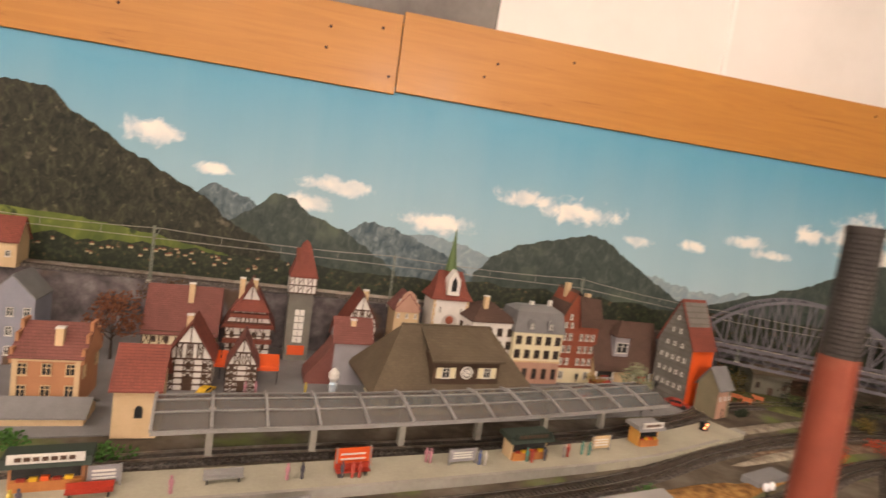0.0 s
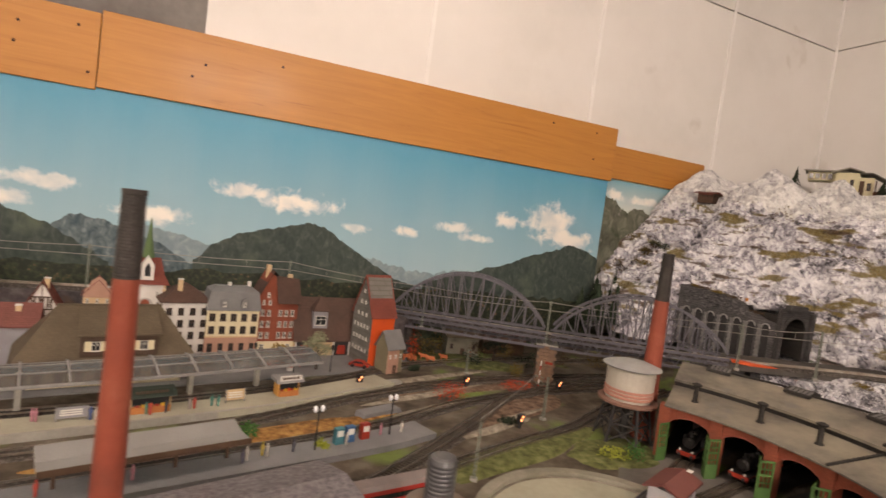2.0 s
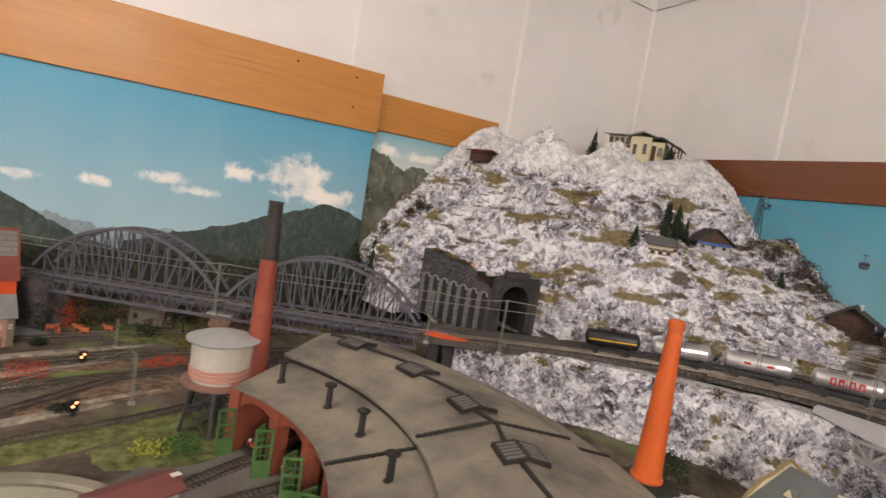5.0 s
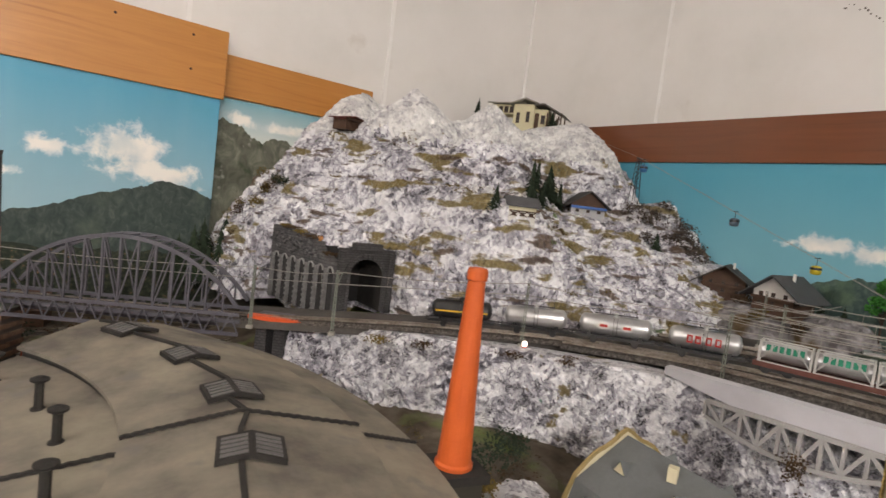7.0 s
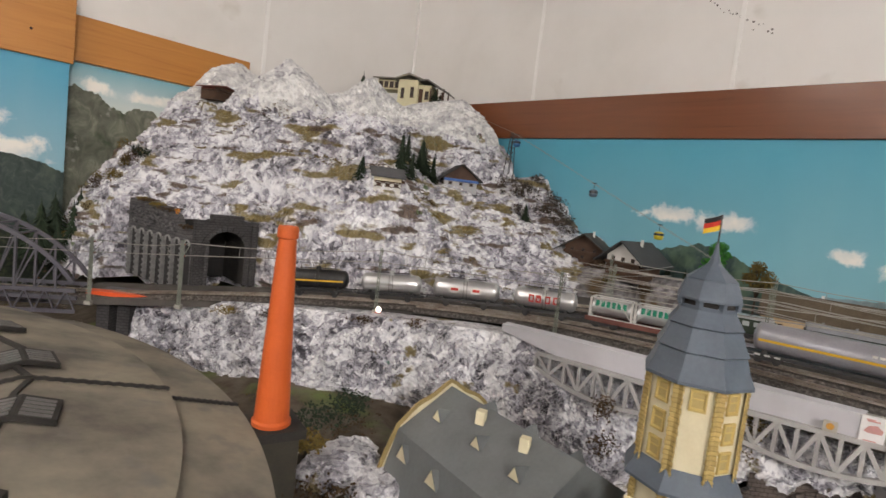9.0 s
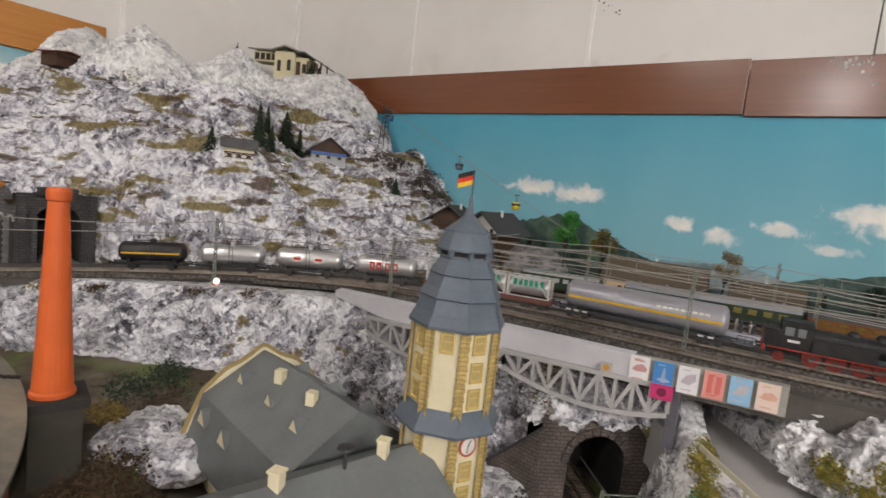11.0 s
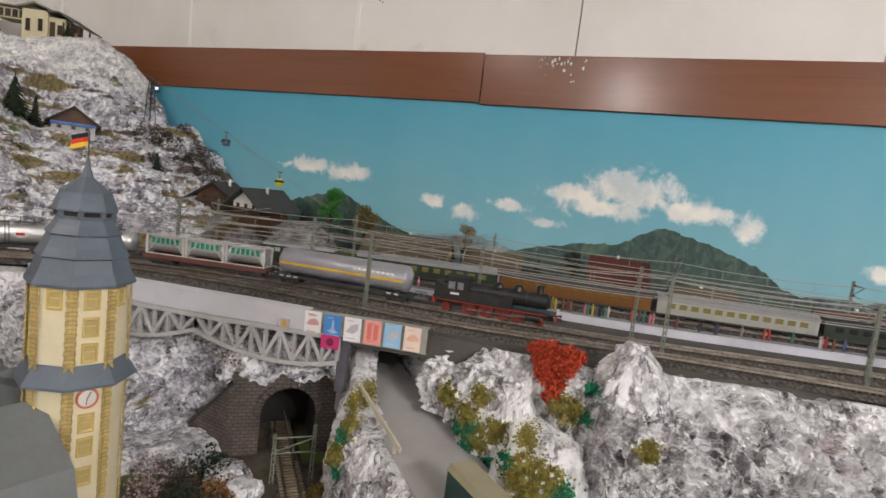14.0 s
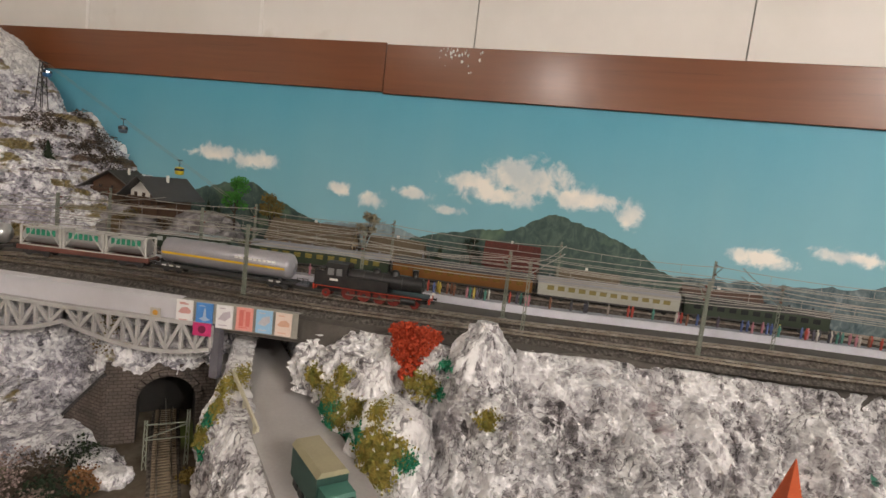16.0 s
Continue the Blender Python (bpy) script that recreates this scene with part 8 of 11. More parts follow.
# railway station
st = thing("station_building", "station with olive shingle hipped roof and clock dormer", "station", pose(0.240, 0.872, 0.8785, 0, 0, 12))
part("wall", Shape().box(-0.115, 0.115, -0.055, 0.055, 0, 0.044), CREAM, st)
part("roof", Shape().add([(-0.142, -0.080, 0.040), (0.142, -0.080, 0.040), (0.142, 0.080, 0.040), (-0.142, 0.080, 0.040), (-0.080, 0.0, 0.132), (0.080, 0.0, 0.132), (-0.142, -0.080, 0.0435), (0.142, -0.080, 0.0435), (0.142, 0.080, 0.0435), (-0.142, 0.080, 0.0435)],
                          [(3, 2, 1, 0), (0, 1, 7, 6), (1, 2, 8, 7), (2, 3, 9, 8), (3, 0, 6, 9), (6, 7, 5, 4), (7, 8, 5), (8, 9, 4, 5), (9, 6, 4)]), ROOF_OLIVE, st, "olive brown shingle roof")
part("ridge", Shape().beam((-0.082, 0, 0.1325), (0.082, 0, 0.1325), 0.004, 0.003), ROOF_OLIVE, st)
dorm = part("clock_dormer", Shape().box(-0.058, 0.058, -0.074, -0.02, 0.057, 0.098), paint("dark_brown_boards", (0.075, 0.042, 0.025), (0.05, 0.03, 0.018), 0.7), st, "dark boarded clock dormer", at=pose(0.012, 0.004, 0))
part("dormer_roof", Shape().add([(-0.064, -0.082, 0.093), (0.064, -0.082, 0.093), (-0.060, 0.000, 0.130), (0.060, 0.000, 0.130), (-0.064, -0.082, 0.096), (0.064, -0.082, 0.096), (-0.060, 0.000, 0.133), (0.060, 0.000, 0.133)],
                                 [(0, 1, 3, 2), (4, 6, 7, 5), (0, 4, 5, 1), (0, 2, 6, 4), (1, 5, 7, 3)]), ROOF_OLIVE, dorm, "olive shingle dormer roof")
windows(dorm, pose(0, -0.0746, 0), [(-0.036, 0.067), (0.036, 0.067)], 0.013, 0.016)
for x in (-0.0475, -0.0245, 0.0245, 0.0475):
    part("shutter", Shape().box(x - 0.0048, x + 0.0048, -0.0756, -0.0738, 0.0665, 0.0835), CREAM, dorm, "cream shutter")
dial = part("station_clock", Shape().lathe([(0.0105, 0), (0.0105, 0.0014)], 24), WHITE, dorm, "white station clock", at=pose(0, -0.0742, 0.0755, 90, 0, 0))
part("clock_ring", Shape().lathe([(0.0078, 0.0012), (0.0078, 0.0018)], 24), BLACK, dial)
part("clock_center", Shape().lathe([(0.0062, 0.0016), (0.0062, 0.0021)], 24), WHITE, dial)
part("clock_pointer", Shape().beam((0, 0, 0.0024), (-0.003, 0.004, 0.0024), 0.001), BLACK, dial)
part("clock_pointer", Shape().beam((0, 0, 0.0024), (0.005, -0.001, 0.0024), 0.0008), BLACK, dial)
windows(st, pose(0, -0.0556, 0), spread(8, 0.23, 0.010, 0.06), 0.012, 0.022, FRAME_DARK)

# town pavement and greens
slab("town_square", [(-0.60, 0.60), (0.70, 0.885), (0.86, 0.935), (0.90, 1.09), (-0.60, 1.10)], 0.876, 0.8792, ASPHALT, "grey paved town square")
blot("meadow", 1.03, 0.99, 0.16, 0.06, 0.8795, GRASS, "green grass mat below the arch bridge", -0.4, 1.0)
blot("meadow", 0.88, 0.47, 0.23, 0.037, 0.8790, GRASS, "green grass mat beside the turntable", 0.35, 2.0)
blot("meadow", 1.07, 0.445, 0.10, 0.06, 0.8792, GRASS, "green grass mat below the water tower", 0.2, 3.0)
blot("meadow", 0.66, 0.30, 0.07, 0.09, 0.8790, GRASS, "green grass mat at the turntable's edge", 0.2, 4.0)
blot("gravel_bed", 0.46, 0.575, 0.27, 0.025, 0.8788, BROWN_GRAVEL, "rust-brown gravel between the tracks", 0.27, 5.0)
blot("gravel_bed", 1.0, 0.655, 0.17, 0.040, 0.8786, DULL_GRAVEL, "brown gravel between the yard tracks", 0.42, 6.0)
blot("gravel_bed", 0.95, 0.775, 0.22, 0.016, 0.8786, DULL_GRAVEL, "brown gravel between the yard tracks", 0.2, 7.0)
PALE_PATH = ramped("pale_beige_cinder", 80, [(0.35, (0.15, 0.125, 0.095)), (0.5, (0.26, 0.225, 0.175)), (0.65, (0.36, 0.32, 0.26))], bump=0.6, dist=0.002, rough=0.95)
for cx, cy, rx, ry, turn in ((0.86, 0.755, 0.17, 0.012, 0.32), (0.88, 0.855, 0.20, 0.013, 0.30), (0.905, 0.572, 0.10, 0.012, 0.38), (0.80, 0.665, 0.11, 0.013, 0.40), (0.99, 0.625, 0.09, 0.010, 0.38)):
    blot("cinder_path", cx, cy, rx, ry, 0.8789, PALE_PATH, "pale beige cinder strip between the yard tracks", turn, cx * 10)
blot("gravel_bed", -0.30, 0.42, 0.3, 0.025, 0.8786, BROWN_GRAVEL, "rust-brown gravel between the tracks", 0.27, 8.0)
for i, (x, y, rx, ry) in enumerate(((1.66, 0.17, 0.09, 0.07), (1.72, 0.10, 0.06, 0.05), (1.60, 0.24, 0.06, 0.05))):
    blot("meadow", x, y, rx, ry, ground_z(x, y) + 0.004, EARTH, "brown earth bank behind the roundhouse", 0.5, 9.0 + i)

# ---- platforms ----
def strip(line, half, z0, z1):
    line = curve([(*p, 0) for p in line], 0.02)
    rows = []
    for o, z in ((half, z0), (half, z1), (-half, z1), (-half, z0)):
        row = []
        for i, p in enumerate(line):
            h = (line[min(i + 1, len(line) - 1)] - line[max(i - 1, 0)]).normalized()
            row.append((p.x + h.y * o, p.y - h.x * o, z))
        rows.append(row)
    return Shape().grid(rows)


single("platform", strip([(-1.3, 0.265), (-0.75, 0.405), (-0.28, 0.525), (0.04, 0.595), (0.30, 0.655), (0.52, 0.715), (0.70, 0.790), (0.76, 0.818)], 0.031, 0.876, 0.8885), PLATFORM, "pale stone station platform", "platform", kind="structure")
single("platform_edge", strip([(-1.3, 0.236), (-0.75, 0.376), (-0.28, 0.4955), (0.04, 0.5655), (0.30, 0.6255), (0.52, 0.6855), (0.70, 0.7605)], 0.0025, 0.876, 0.8895), CONCRETE, "pale kerb along the station platform", "kerb", kind="structure")
single("platform", strip([(-0.9, 0.10), (-0.2, 0.318), (0.2, 0.422), (0.344, 0.455), (0.48, 0.487), (0.66, 0.533), (0.755, 0.568)], 0.029, 0.876, 0.8875), ASPHALT, "grey paved island platform", "platform", kind="structure")
slab("yard_ramp", [(0.66, 0.760), (0.80, 0.815), (0.79, 0.832), (0.65, 0.785)], 0.876, 0.884, CONCRETE, "concrete ramp at the platform's end")

ramp_ob = single("loading_ramp", Shape().prism([(-0.045, 0.0), (0.045, 0.0), (0.038, 0.009), (-0.042, 0.009)], "y", -0.013, 0.013), ASPHALT, "low grey concrete loading ramp beside the track", "ramp", pose(0.700, 0.655, 0.8782, 0, 0, 21))

# station canopy
can = thing("platform_canopy", "long grey glazed platform canopy on concrete posts", "canopy")
CAN_GLASS = paint("smoky_canopy_glass", (0.175, 0.165, 0.155), (0.12, 0.115, 0.108), 0.25, spec=0.6)
CAN_GLASS.node_tree.nodes["Principled BSDF"].inputs["Alpha"].default_value = 0.62
CAN_FRAME = paint("grey_canopy_frame", (0.27, 0.265, 0.26), (0.20, 0.195, 0.19), 0.6)
c_front = curve([(-0.125, 0.584, 0.934), (-0.06, 0.600, 0.934), (0.116, 0.637, 0.934), (0.35, 0.699, 0.934), (0.618, 0.784, 0.934)], 0.004)
total = sum((b - a).length for a, b in zip(c_front, c_front[1:]))
n_bay = 13
for i in range(n_bay):
    p, h = along(c_front, total * i / n_bay + 0.001)
    q, g = along(c_front, total * (i + 1) / n_bay - 0.001)
    s, r_ = Vector((-h.y, h.x, 0)), Vector((-g.y, g.x, 0))
    up = Vector((0, 0, 1))
    for k, (o0, o1, z0, z1) in enumerate(((0.0, 0.030, 0.002, 0.010), (0.030, 0.055, 0.010, 0.014), (0.055, 0.080, 0.014, 0.010))):
        sh = Shape().add([p + s * o0 + up * z0, q + r_ * o0 + up * z0, q + r_ * o1 + up * z1, p + s * o1 + up * z1, p + s * o0 + up * (z0 - 0.0015), q + r_ * o0 + up * (z0 - 0.0015), q + r_ * o1 + up * (z1 - 0.0015), p + s * o1 + up * (z1 - 0.0015)],
                         [(0, 1, 2, 3), (7, 6, 5, 4), (0, 4, 5, 1), (1, 5, 6, 2), (2, 6, 7, 3), (3, 7, 4, 0)])
        part("roof_panel", sh, CAN_GLASS, can)
    rib = Shape()
    for (o0, z0), (o1, z1) in (((0.0, 0.0), (0.030, 0.0095)), ((0.030, 0.0095), (0.055, 0.0135)), ((0.055, 0.0135), (0.080, 0.0095))):
        rib.beam(p + s * o0 + up * (z0 + 0.002), p + s * o1 + up * (z1 + 0.002), 0.003, 0.005)
    part("rib", rib, CAN_FRAME, can)
    if i % 2 == 1:
        foot = p + s * 0.036
        part("post", Shape().beam((foot.x, foot.y, 0.8885), (foot.x, foot.y, 0.945), 0.0085, 0.008, up=(h.x, h.y, 0)), CONCRETE, can, "concrete canopy post")
for o, z in ((0.0, 0.9335), (0.030, 0.9430), (0.055, 0.947), (0.080, 0.943)):
    ends = [along(c_front, total * i / n_bay + (0.0005 if i < n_bay else -0.0005)) for i in range(n_bay + 1)]
    g = Shape().bent([(p.x - h.y * o, p.y + h.x * o, z) for p, h in ends], 0.0025, 0.0035 if o else 0.005)
    part("purlin", g, CAN_FRAME, can)

# island platform canopies
for x, y, w in ((-0.02, 0.400, 0.15), (0.344, 0.471, 0.227), (-0.33, 0.31, 0.2)):
    ob = thing("platform_canopy", "flat grey card canopy on the island platform", "canopy", pose(x, y, 0.8875, 0, 0, 15.5), "island canopies")
    part("roof", Shape().prism([(-0.034, 0.034), (0.0, 0.031), (0.034, 0.036), (0.034, 0.0385), (0.0, 0.0335), (-0.034, 0.0365)], "x", -w / 2, w / 2), paint("pale_grey_canopy_card", (0.29, 0.285, 0.275), (0.22, 0.215, 0.205), 0.7, scale=12), ob)
    part("fascia", Shape().box(-w / 2, w / 2, -0.0352, -0.034, 0.031, 0.0385), FRAME_DARK, ob)
    for k in range(4):
        xx = -w * 0.42 + w * 0.28 * k
        part("post", Shape().box(xx - 0.002, xx + 0.002, -0.002, 0.002, 0, 0.033), FRAME_DARK, ob)


# ---- platform furniture ----
GOODS = paint("orange_wood_counter", (0.50, 0.20, 0.06), (0.36, 0.12, 0.04), 0.6)
def kiosk(x, y, rz, roof_m, body_m, sign_m, label, w=0.05):
    ob = thing("kiosk", label, "kiosk", pose(x, y, 0.8885, 0, 0, rz), "platform kiosks")
    part("body", Shape().box(-w / 2, w / 2, -0.008, 0.012, 0, 0.026), body_m, ob)
    part("roof", Shape().prism([(-0.017, 0.0255), (0.017, 0.0275), (0.014, 0.034), (-0.012, 0.033)], "x", -w / 2 - 0.006, w / 2 + 0.006), roof_m, ob)
    part("counter", Shape().box(-w / 2 + 0.002, w / 2 - 0.002, -0.013, -0.008, 0.0, 0.010), GOODS, ob)
    for k in range(5):
        x0 = -w * 0.38 + k * w * 0.155
        part("goods", Shape().box(x0, x0 + w * 0.11, -0.0125, -0.0085, 0.010, 0.0125 + 0.001 * (k % 3)), (SIGNAL_RED, YELLOW, ORANGE)[k % 3], ob)
    part("opening", Shape().box(-w / 2 + 0.003, w / 2 - 0.003, -0.0088, -0.0078, 0.011, 0.024), GLASS, ob)
    b = part("sign", Shape().box(-w / 2, w / 2, -0.016, -0.0145, 0.030, 0.039), sign_m, ob)
    for k in range(7):
        part("text_bar", Shape().box(-w * 0.4 + k * w * 0.115, -w * 0.4 + k * w * 0.115 + w * 0.085, -0.0166, -0.0158, 0.0325, 0.0365), FRAME_DARK, b)
    return ob


DARK_GREEN = paint("dark_green_roof", (0.02, 0.035, 0.025), (0.03, 0.045, 0.035), 0.7)
kiosk(-0.205, 0.560, 14, DARK_GREEN, TAN, WHITE, "platform kiosk with dark roof and white sign", 0.062)
kiosk(0.328, 0.672, 14, DARK_GREEN, SAND, DARK_GREEN, "orange platform kiosk with dark green roof", 0.058)
kiosk(0.545, 0.735, 14, CAN_FRAME, paint("orange_yellow_stall", (0.62, 0.32, 0.08), (0.52, 0.22, 0.05), 0.6), WHITE, "yellow fruit stall with white sign and red goods", 0.040)


def board_stand(x, y, rz, m, label, w=0.036, h=0.022, bars=3):
    ob = thing("notice_board", label, "notice board", pose(x, y, 0.8885, 0, 0, rz), "platform boards")
    part("panel", Shape().box(-w / 2, w / 2, -0.001, 0.001, 0.004, h), m, ob)
    for sx in (-1, 1):
        part("leg", Shape().box(sx * w * 0.46 - 0.001, sx * w * 0.46 + 0.001, -0.0015, 0.0015, 0, h + 0.001), CAN_FRAME, ob)
    for k in range(bars):
        z = 0.008 + (h - 0.010) * k / bars
        part("text_bar", Shape().box(-w * 0.36, w * 0.32, -0.0016, -0.0009, z, z + 0.002), WHITE if m is not WHITE else FRAME_DARK, ob)


board_stand(0.092, 0.612, 14, ORANGE, "red and yellow platform advert with bench", 0.044, 0.028)
board_stand(0.232, 0.640, 14, GREYWALL, "grey platform notice board", 0.040, 0.020)
board_stand(0.455, 0.700, 14, SAND, "grey and tan platform notice board", 0.034, 0.022)
board_stand(-0.155, 0.560, 14, GREYWALL, "grey platform notice board", 0.030, 0.022)
for x, y, rz, m, label in ((0.092, 0.600, 14, SIGNAL_RED, "red slatted platform bench"), (-0.16, 0.540, 14, SIGNAL_RED, "red slatted platform bench"), (-0.045, 0.575, 14, CAN_FRAME, "grey slatted platform bench"), (0.03, 0.525, 14, CAN_FRAME, "grey slatted platform bench")):
    ob = thing("bench", label, "bench", pose(x, y, 0.8885 if y > 0.53 else 0.8885, 0, 0, rz), "platform benches")
    part("seat", Shape().box(-0.020, 0.020, -0.004, 0.004, 0.0055, 0.0072), m, ob)
    part("backrest", Shape().box(-0.020, 0.020, 0.0034, 0.0046, 0.0072, 0.0135), m, ob)
    for sx in (-0.016, 0.016):
        part("leg", Shape().box(sx - 0.001, sx + 0.001, -0.003, 0.003, 0, 0.0055), DARK_METAL, ob)
for x, y, m in ((0.638, 0.536, SIGNAL_RED), (0.612, 0.528, paint("blue_machine", (0.05, 0.14, 0.28), (0.04, 0.10, 0.22))), (0.594, 0.522, paint("teal_machine", (0.05, 0.20, 0.24), (0.04, 0.15, 0.18)))):
    ob = thing("vending_machine", "small coloured vending machine on the island platform", "machine", pose(x, y, 0.8875, 0, 0, 15), "vending machines")
    part("case", Shape().box(-0.007, 0.007, -0.005, 0.005, 0, 0.024), m, ob)
    part("front_panel", Shape().box(-0.005, 0.005, -0.0056, -0.0048, 0.012, 0.021), WHITE, ob)


def figure_mesh():
    """A painted miniature figure as one plain rounded shape."""
    return Shape().lathe([(0.0013, 0), (0.0020, 0.0015), (0.0018, 0.0070), (0.0025, 0.0110), (0.0026, 0.0138), (0.0020, 0.0154), (0.0008, 0.0160), (0.0014, 0.0169), (0.0015, 0.0183), (0.0009, 0.0195), (0.0002, 0.0198)], 10).mesh("figurine", FIGURE, smooth=True)


FIG = figure_mesh()


def figures(label, spots, z, group):
    for x, y in spots:
        ob = part("figurine", FIG, FIGURE, None, at=pose(x, y, z, 0, 0, random.uniform(0, 360)))
        tagged(ob, label, "figurine", group)


figures("tiny painted figurine on the station platform", [(-0.25, 0.517), (-0.243, 0.514), (-0.237, 0.517), (-0.215, 0.515), (-0.209, 0.517), (0.185, 0.640), (0.19, 0.638), (0.255, 0.640), (0.262, 0.638), (0.325, 0.655), (0.331, 0.652), (0.352, 0.660), (0.385, 0.672), (0.392, 0.674), (0.418, 0.684), (0.428, 0.682), (0.092, 0.595), (0.080, 0.594), (0.10, 0.596), (0.02, 0.585), (0.036, 0.588), (-0.09, 0.55)], 0.8885, "platform figurines")
figures("tiny painted figurine on the island platform", [(0.455, 0.478), (0.461, 0.484), (0.482, 0.497), (0.488, 0.492), (0.525, 0.502), (0.605, 0.515), (0.668, 0.545), (0.705, 0.550), (0.33, 0.452), (0.30, 0.445), (0.24, 0.43)], 0.8875, "island figurines")
figures("tiny painted figurine in the town square", [(-0.07, 0.845), (-0.055, 0.85), (0.40, 0.96), (0.43, 0.95), (0.52, 0.955), (0.60, 0.93), (0.02, 0.86), (0.62, 0.965), (0.30, 0.93)], 0.8792, "town figurines")
for x, y in ((0.872, 0.990), (0.885, 0.975), (0.920, 0.992), (0.932, 0.972), (0.975, 0.988)):
    single("toy_cow", Shape().box(-0.007, 0.007, -0.0022, 0.0022, 0.0055, 0.0115).box(0.007, 0.0105, -0.0015, 0.0015, 0.009, 0.013).box(-0.0065, -0.005, -0.002, 0.002, 0, 0.0055).box(0.005, 0.0065, -0.002, 0.002, 0, 0.0055), many("toy_cow_paint", [(0.55, 0.16, 0.06), (0.50, 0.14, 0.05), (0.6, 0.55, 0.5), (0.45, 0.12, 0.05)]), "tiny brown and white toy cow on grass", "figurine", pose(x, y, 0.880, 0, 0, random.uniform(0, 360)) @ Matrix.Scale(1.3, 4), "toy cows")


# ---- model cars ----
def car(x, y, z, rz, m, label, kind_="car", s=1.0, cab_m=None, top_m=None):
    ob = thing("toy_" + kind_, label, "toy " + kind_, pose(x, y, z, 0, 0, rz) @ Matrix.Scale(s, 4), "toy vehicles")
    if kind_ == "car":
        part("body", Shape().prism([(-0.023, 0.004), (0.023, 0.004), (0.024, 0.009), (0.013, 0.010), (0.007, 0.0155), (-0.011, 0.0155), (-0.018, 0.010), (-0.024, 0.009)], "y", -0.0088, 0.0088), m, ob)
        part("windows", Shape().prism([(-0.0165, 0.0105), (0.0115, 0.0105), (0.0065, 0.0150), (-0.0105, 0.0150)], "y", -0.0091, 0.0091), GLASS, ob)
        wheels = ((-0.014, 0.0045), (0.014, 0.0045))
    else:
        part("body", Shape().box(-0.045, 0.012, -0.013, 0.013, 0.010, 0.036), m, ob)
        part("roof", Shape().prism([(-0.0138, 0.036), (0.0138, 0.036), (0.010, 0.0405), (-0.010, 0.0405)], "x", -0.046, 0.013), top_m or paint("tan_tarpaulin", (0.34, 0.31, 0.20), (0.27, 0.245, 0.16), 0.8), ob, "" if top_m else "tan rounded roof")
        part("cab", Shape().prism([(0.013, 0.007), (0.034, 0.007), (0.034, 0.019), (0.029, 0.030), (0.013, 0.030)], "y", -0.0118, 0.0118), cab_m or paint("green_cab", (0.05, 0.17, 0.13), (0.04, 0.12, 0.1), 0.5), ob)
        part("windscreen", Shape().box(0.0305, 0.0335, -0.010, 0.010, 0.0195, 0.027), GLASS, ob)
        part("chassis", Shape().box(-0.044, 0.034, -0.008, 0.008, 0.005, 0.010), DARK_METAL, ob)
        wheels = ((-0.034, 0.0055), (-0.022, 0.0055), (0.022, 0.0055))
    for wx, r in wheels:
        for sy in (-1, 1):
            yy = sy * (0.0088 if kind_ == "car" else 0.0115)
            part("wheel", Shape().cyl((wx, yy - 0.0012, r), (wx, yy + 0.0012, r), r, n=12), BLACK, ob)
    return ob


car(0.735, 0.930, 0.8792, -30, SIGNAL_RED, "red toy car beside the grey house")
fire = car(0.598, 0.972, 0.8792, 12, SIGNAL_RED, "red toy fire engine with grey ladder in the square", "lorry", 0.72, SIGNAL_RED, SIGNAL_RED)
ladder = Shape()
for sy in (-0.005, 0.005):
    ladder.beam((-0.048, sy, 0.045), (0.030, sy, 0.045), 0.0018)
for k in range(9):
    ladder.beam((-0.044 + 0.0088 * k, -0.005, 0.045), (-0.044 + 0.0088 * k, 0.005, 0.045), 0.0012)
part("ladder", ladder, STEEL_PALE, fire)
part("ladder_rest", Shape().box(-0.004, 0.004, -0.006, 0.006, 0.040, 0.0445), STEEL_PALE, fire)
car(0.548, 0.930, 0.8792, 15, ORANGE, "orange toy car in the town square", s=0.8)
car(-0.125, 0.835, 0.8792, 70, YELLOW, "yellow toy car beside the timbered house", s=0.7)
car(0.395, 0.935, 0.8792, 12, YELLOW, "yellow toy car beside the station")
car(0.50, 0.925, 0.8792, 12, WHITE, "white toy car in the town square")
car(1.8775, -0.661, 0.9240, -130, paint("green_box_body", (0.025, 0.075, 0.06), (0.02, 0.055, 0.045), 0.5), "green toy lorry with tan roof on the road", "lorry", 1.15)

pillar = thing("advertising_column", "white and red advertising column in the square", "column", pose(0.575, 0.905, 0.8792))
part("drum", Shape().cyl((0, 0, 0), (0, 0, 0.028), 0.007, n=16), WHITE, pillar)
part("poster_band", Shape().cyl((0, 0, 0.008), (0, 0, 0.018), 0.0073, n=16), SIGNAL_RED, pillar)
part("roof", Shape().lathe([(0.0085, 0.028), (0.0085, 0.030), (0.002, 0.034)], 16), DARK_METAL, pillar)
carousel = thing("fountain_column", "white and blue column figure in the square", "column", pose(0.062, 0.835, 0.8792))
part("shaft", Shape().lathe([(0.009, 0), (0.009, 0.004), (0.005, 0.006), (0.0065, 0.030), (0.004, 0.034)], 14), paint("blue_white_shaft", (0.25, 0.42, 0.55), (0.65, 0.65, 0.65), 0.5, scale=90, amount=1.0), carousel)
part("dome", Shape().lathe([(0.004, 0.033), (0.0085, 0.040), (0.008, 0.048), (0.004, 0.054), (0.001, 0.056)], 14), WHITE, carousel)


# ---- trains ----
def line_length(line, test):
    """Arc length at the first place of a line where test(point) holds."""
    s = 0.0
    for a, b in zip(line, line[1:]):
        if test(b):
            return s
        s += (b - a).length
    return s


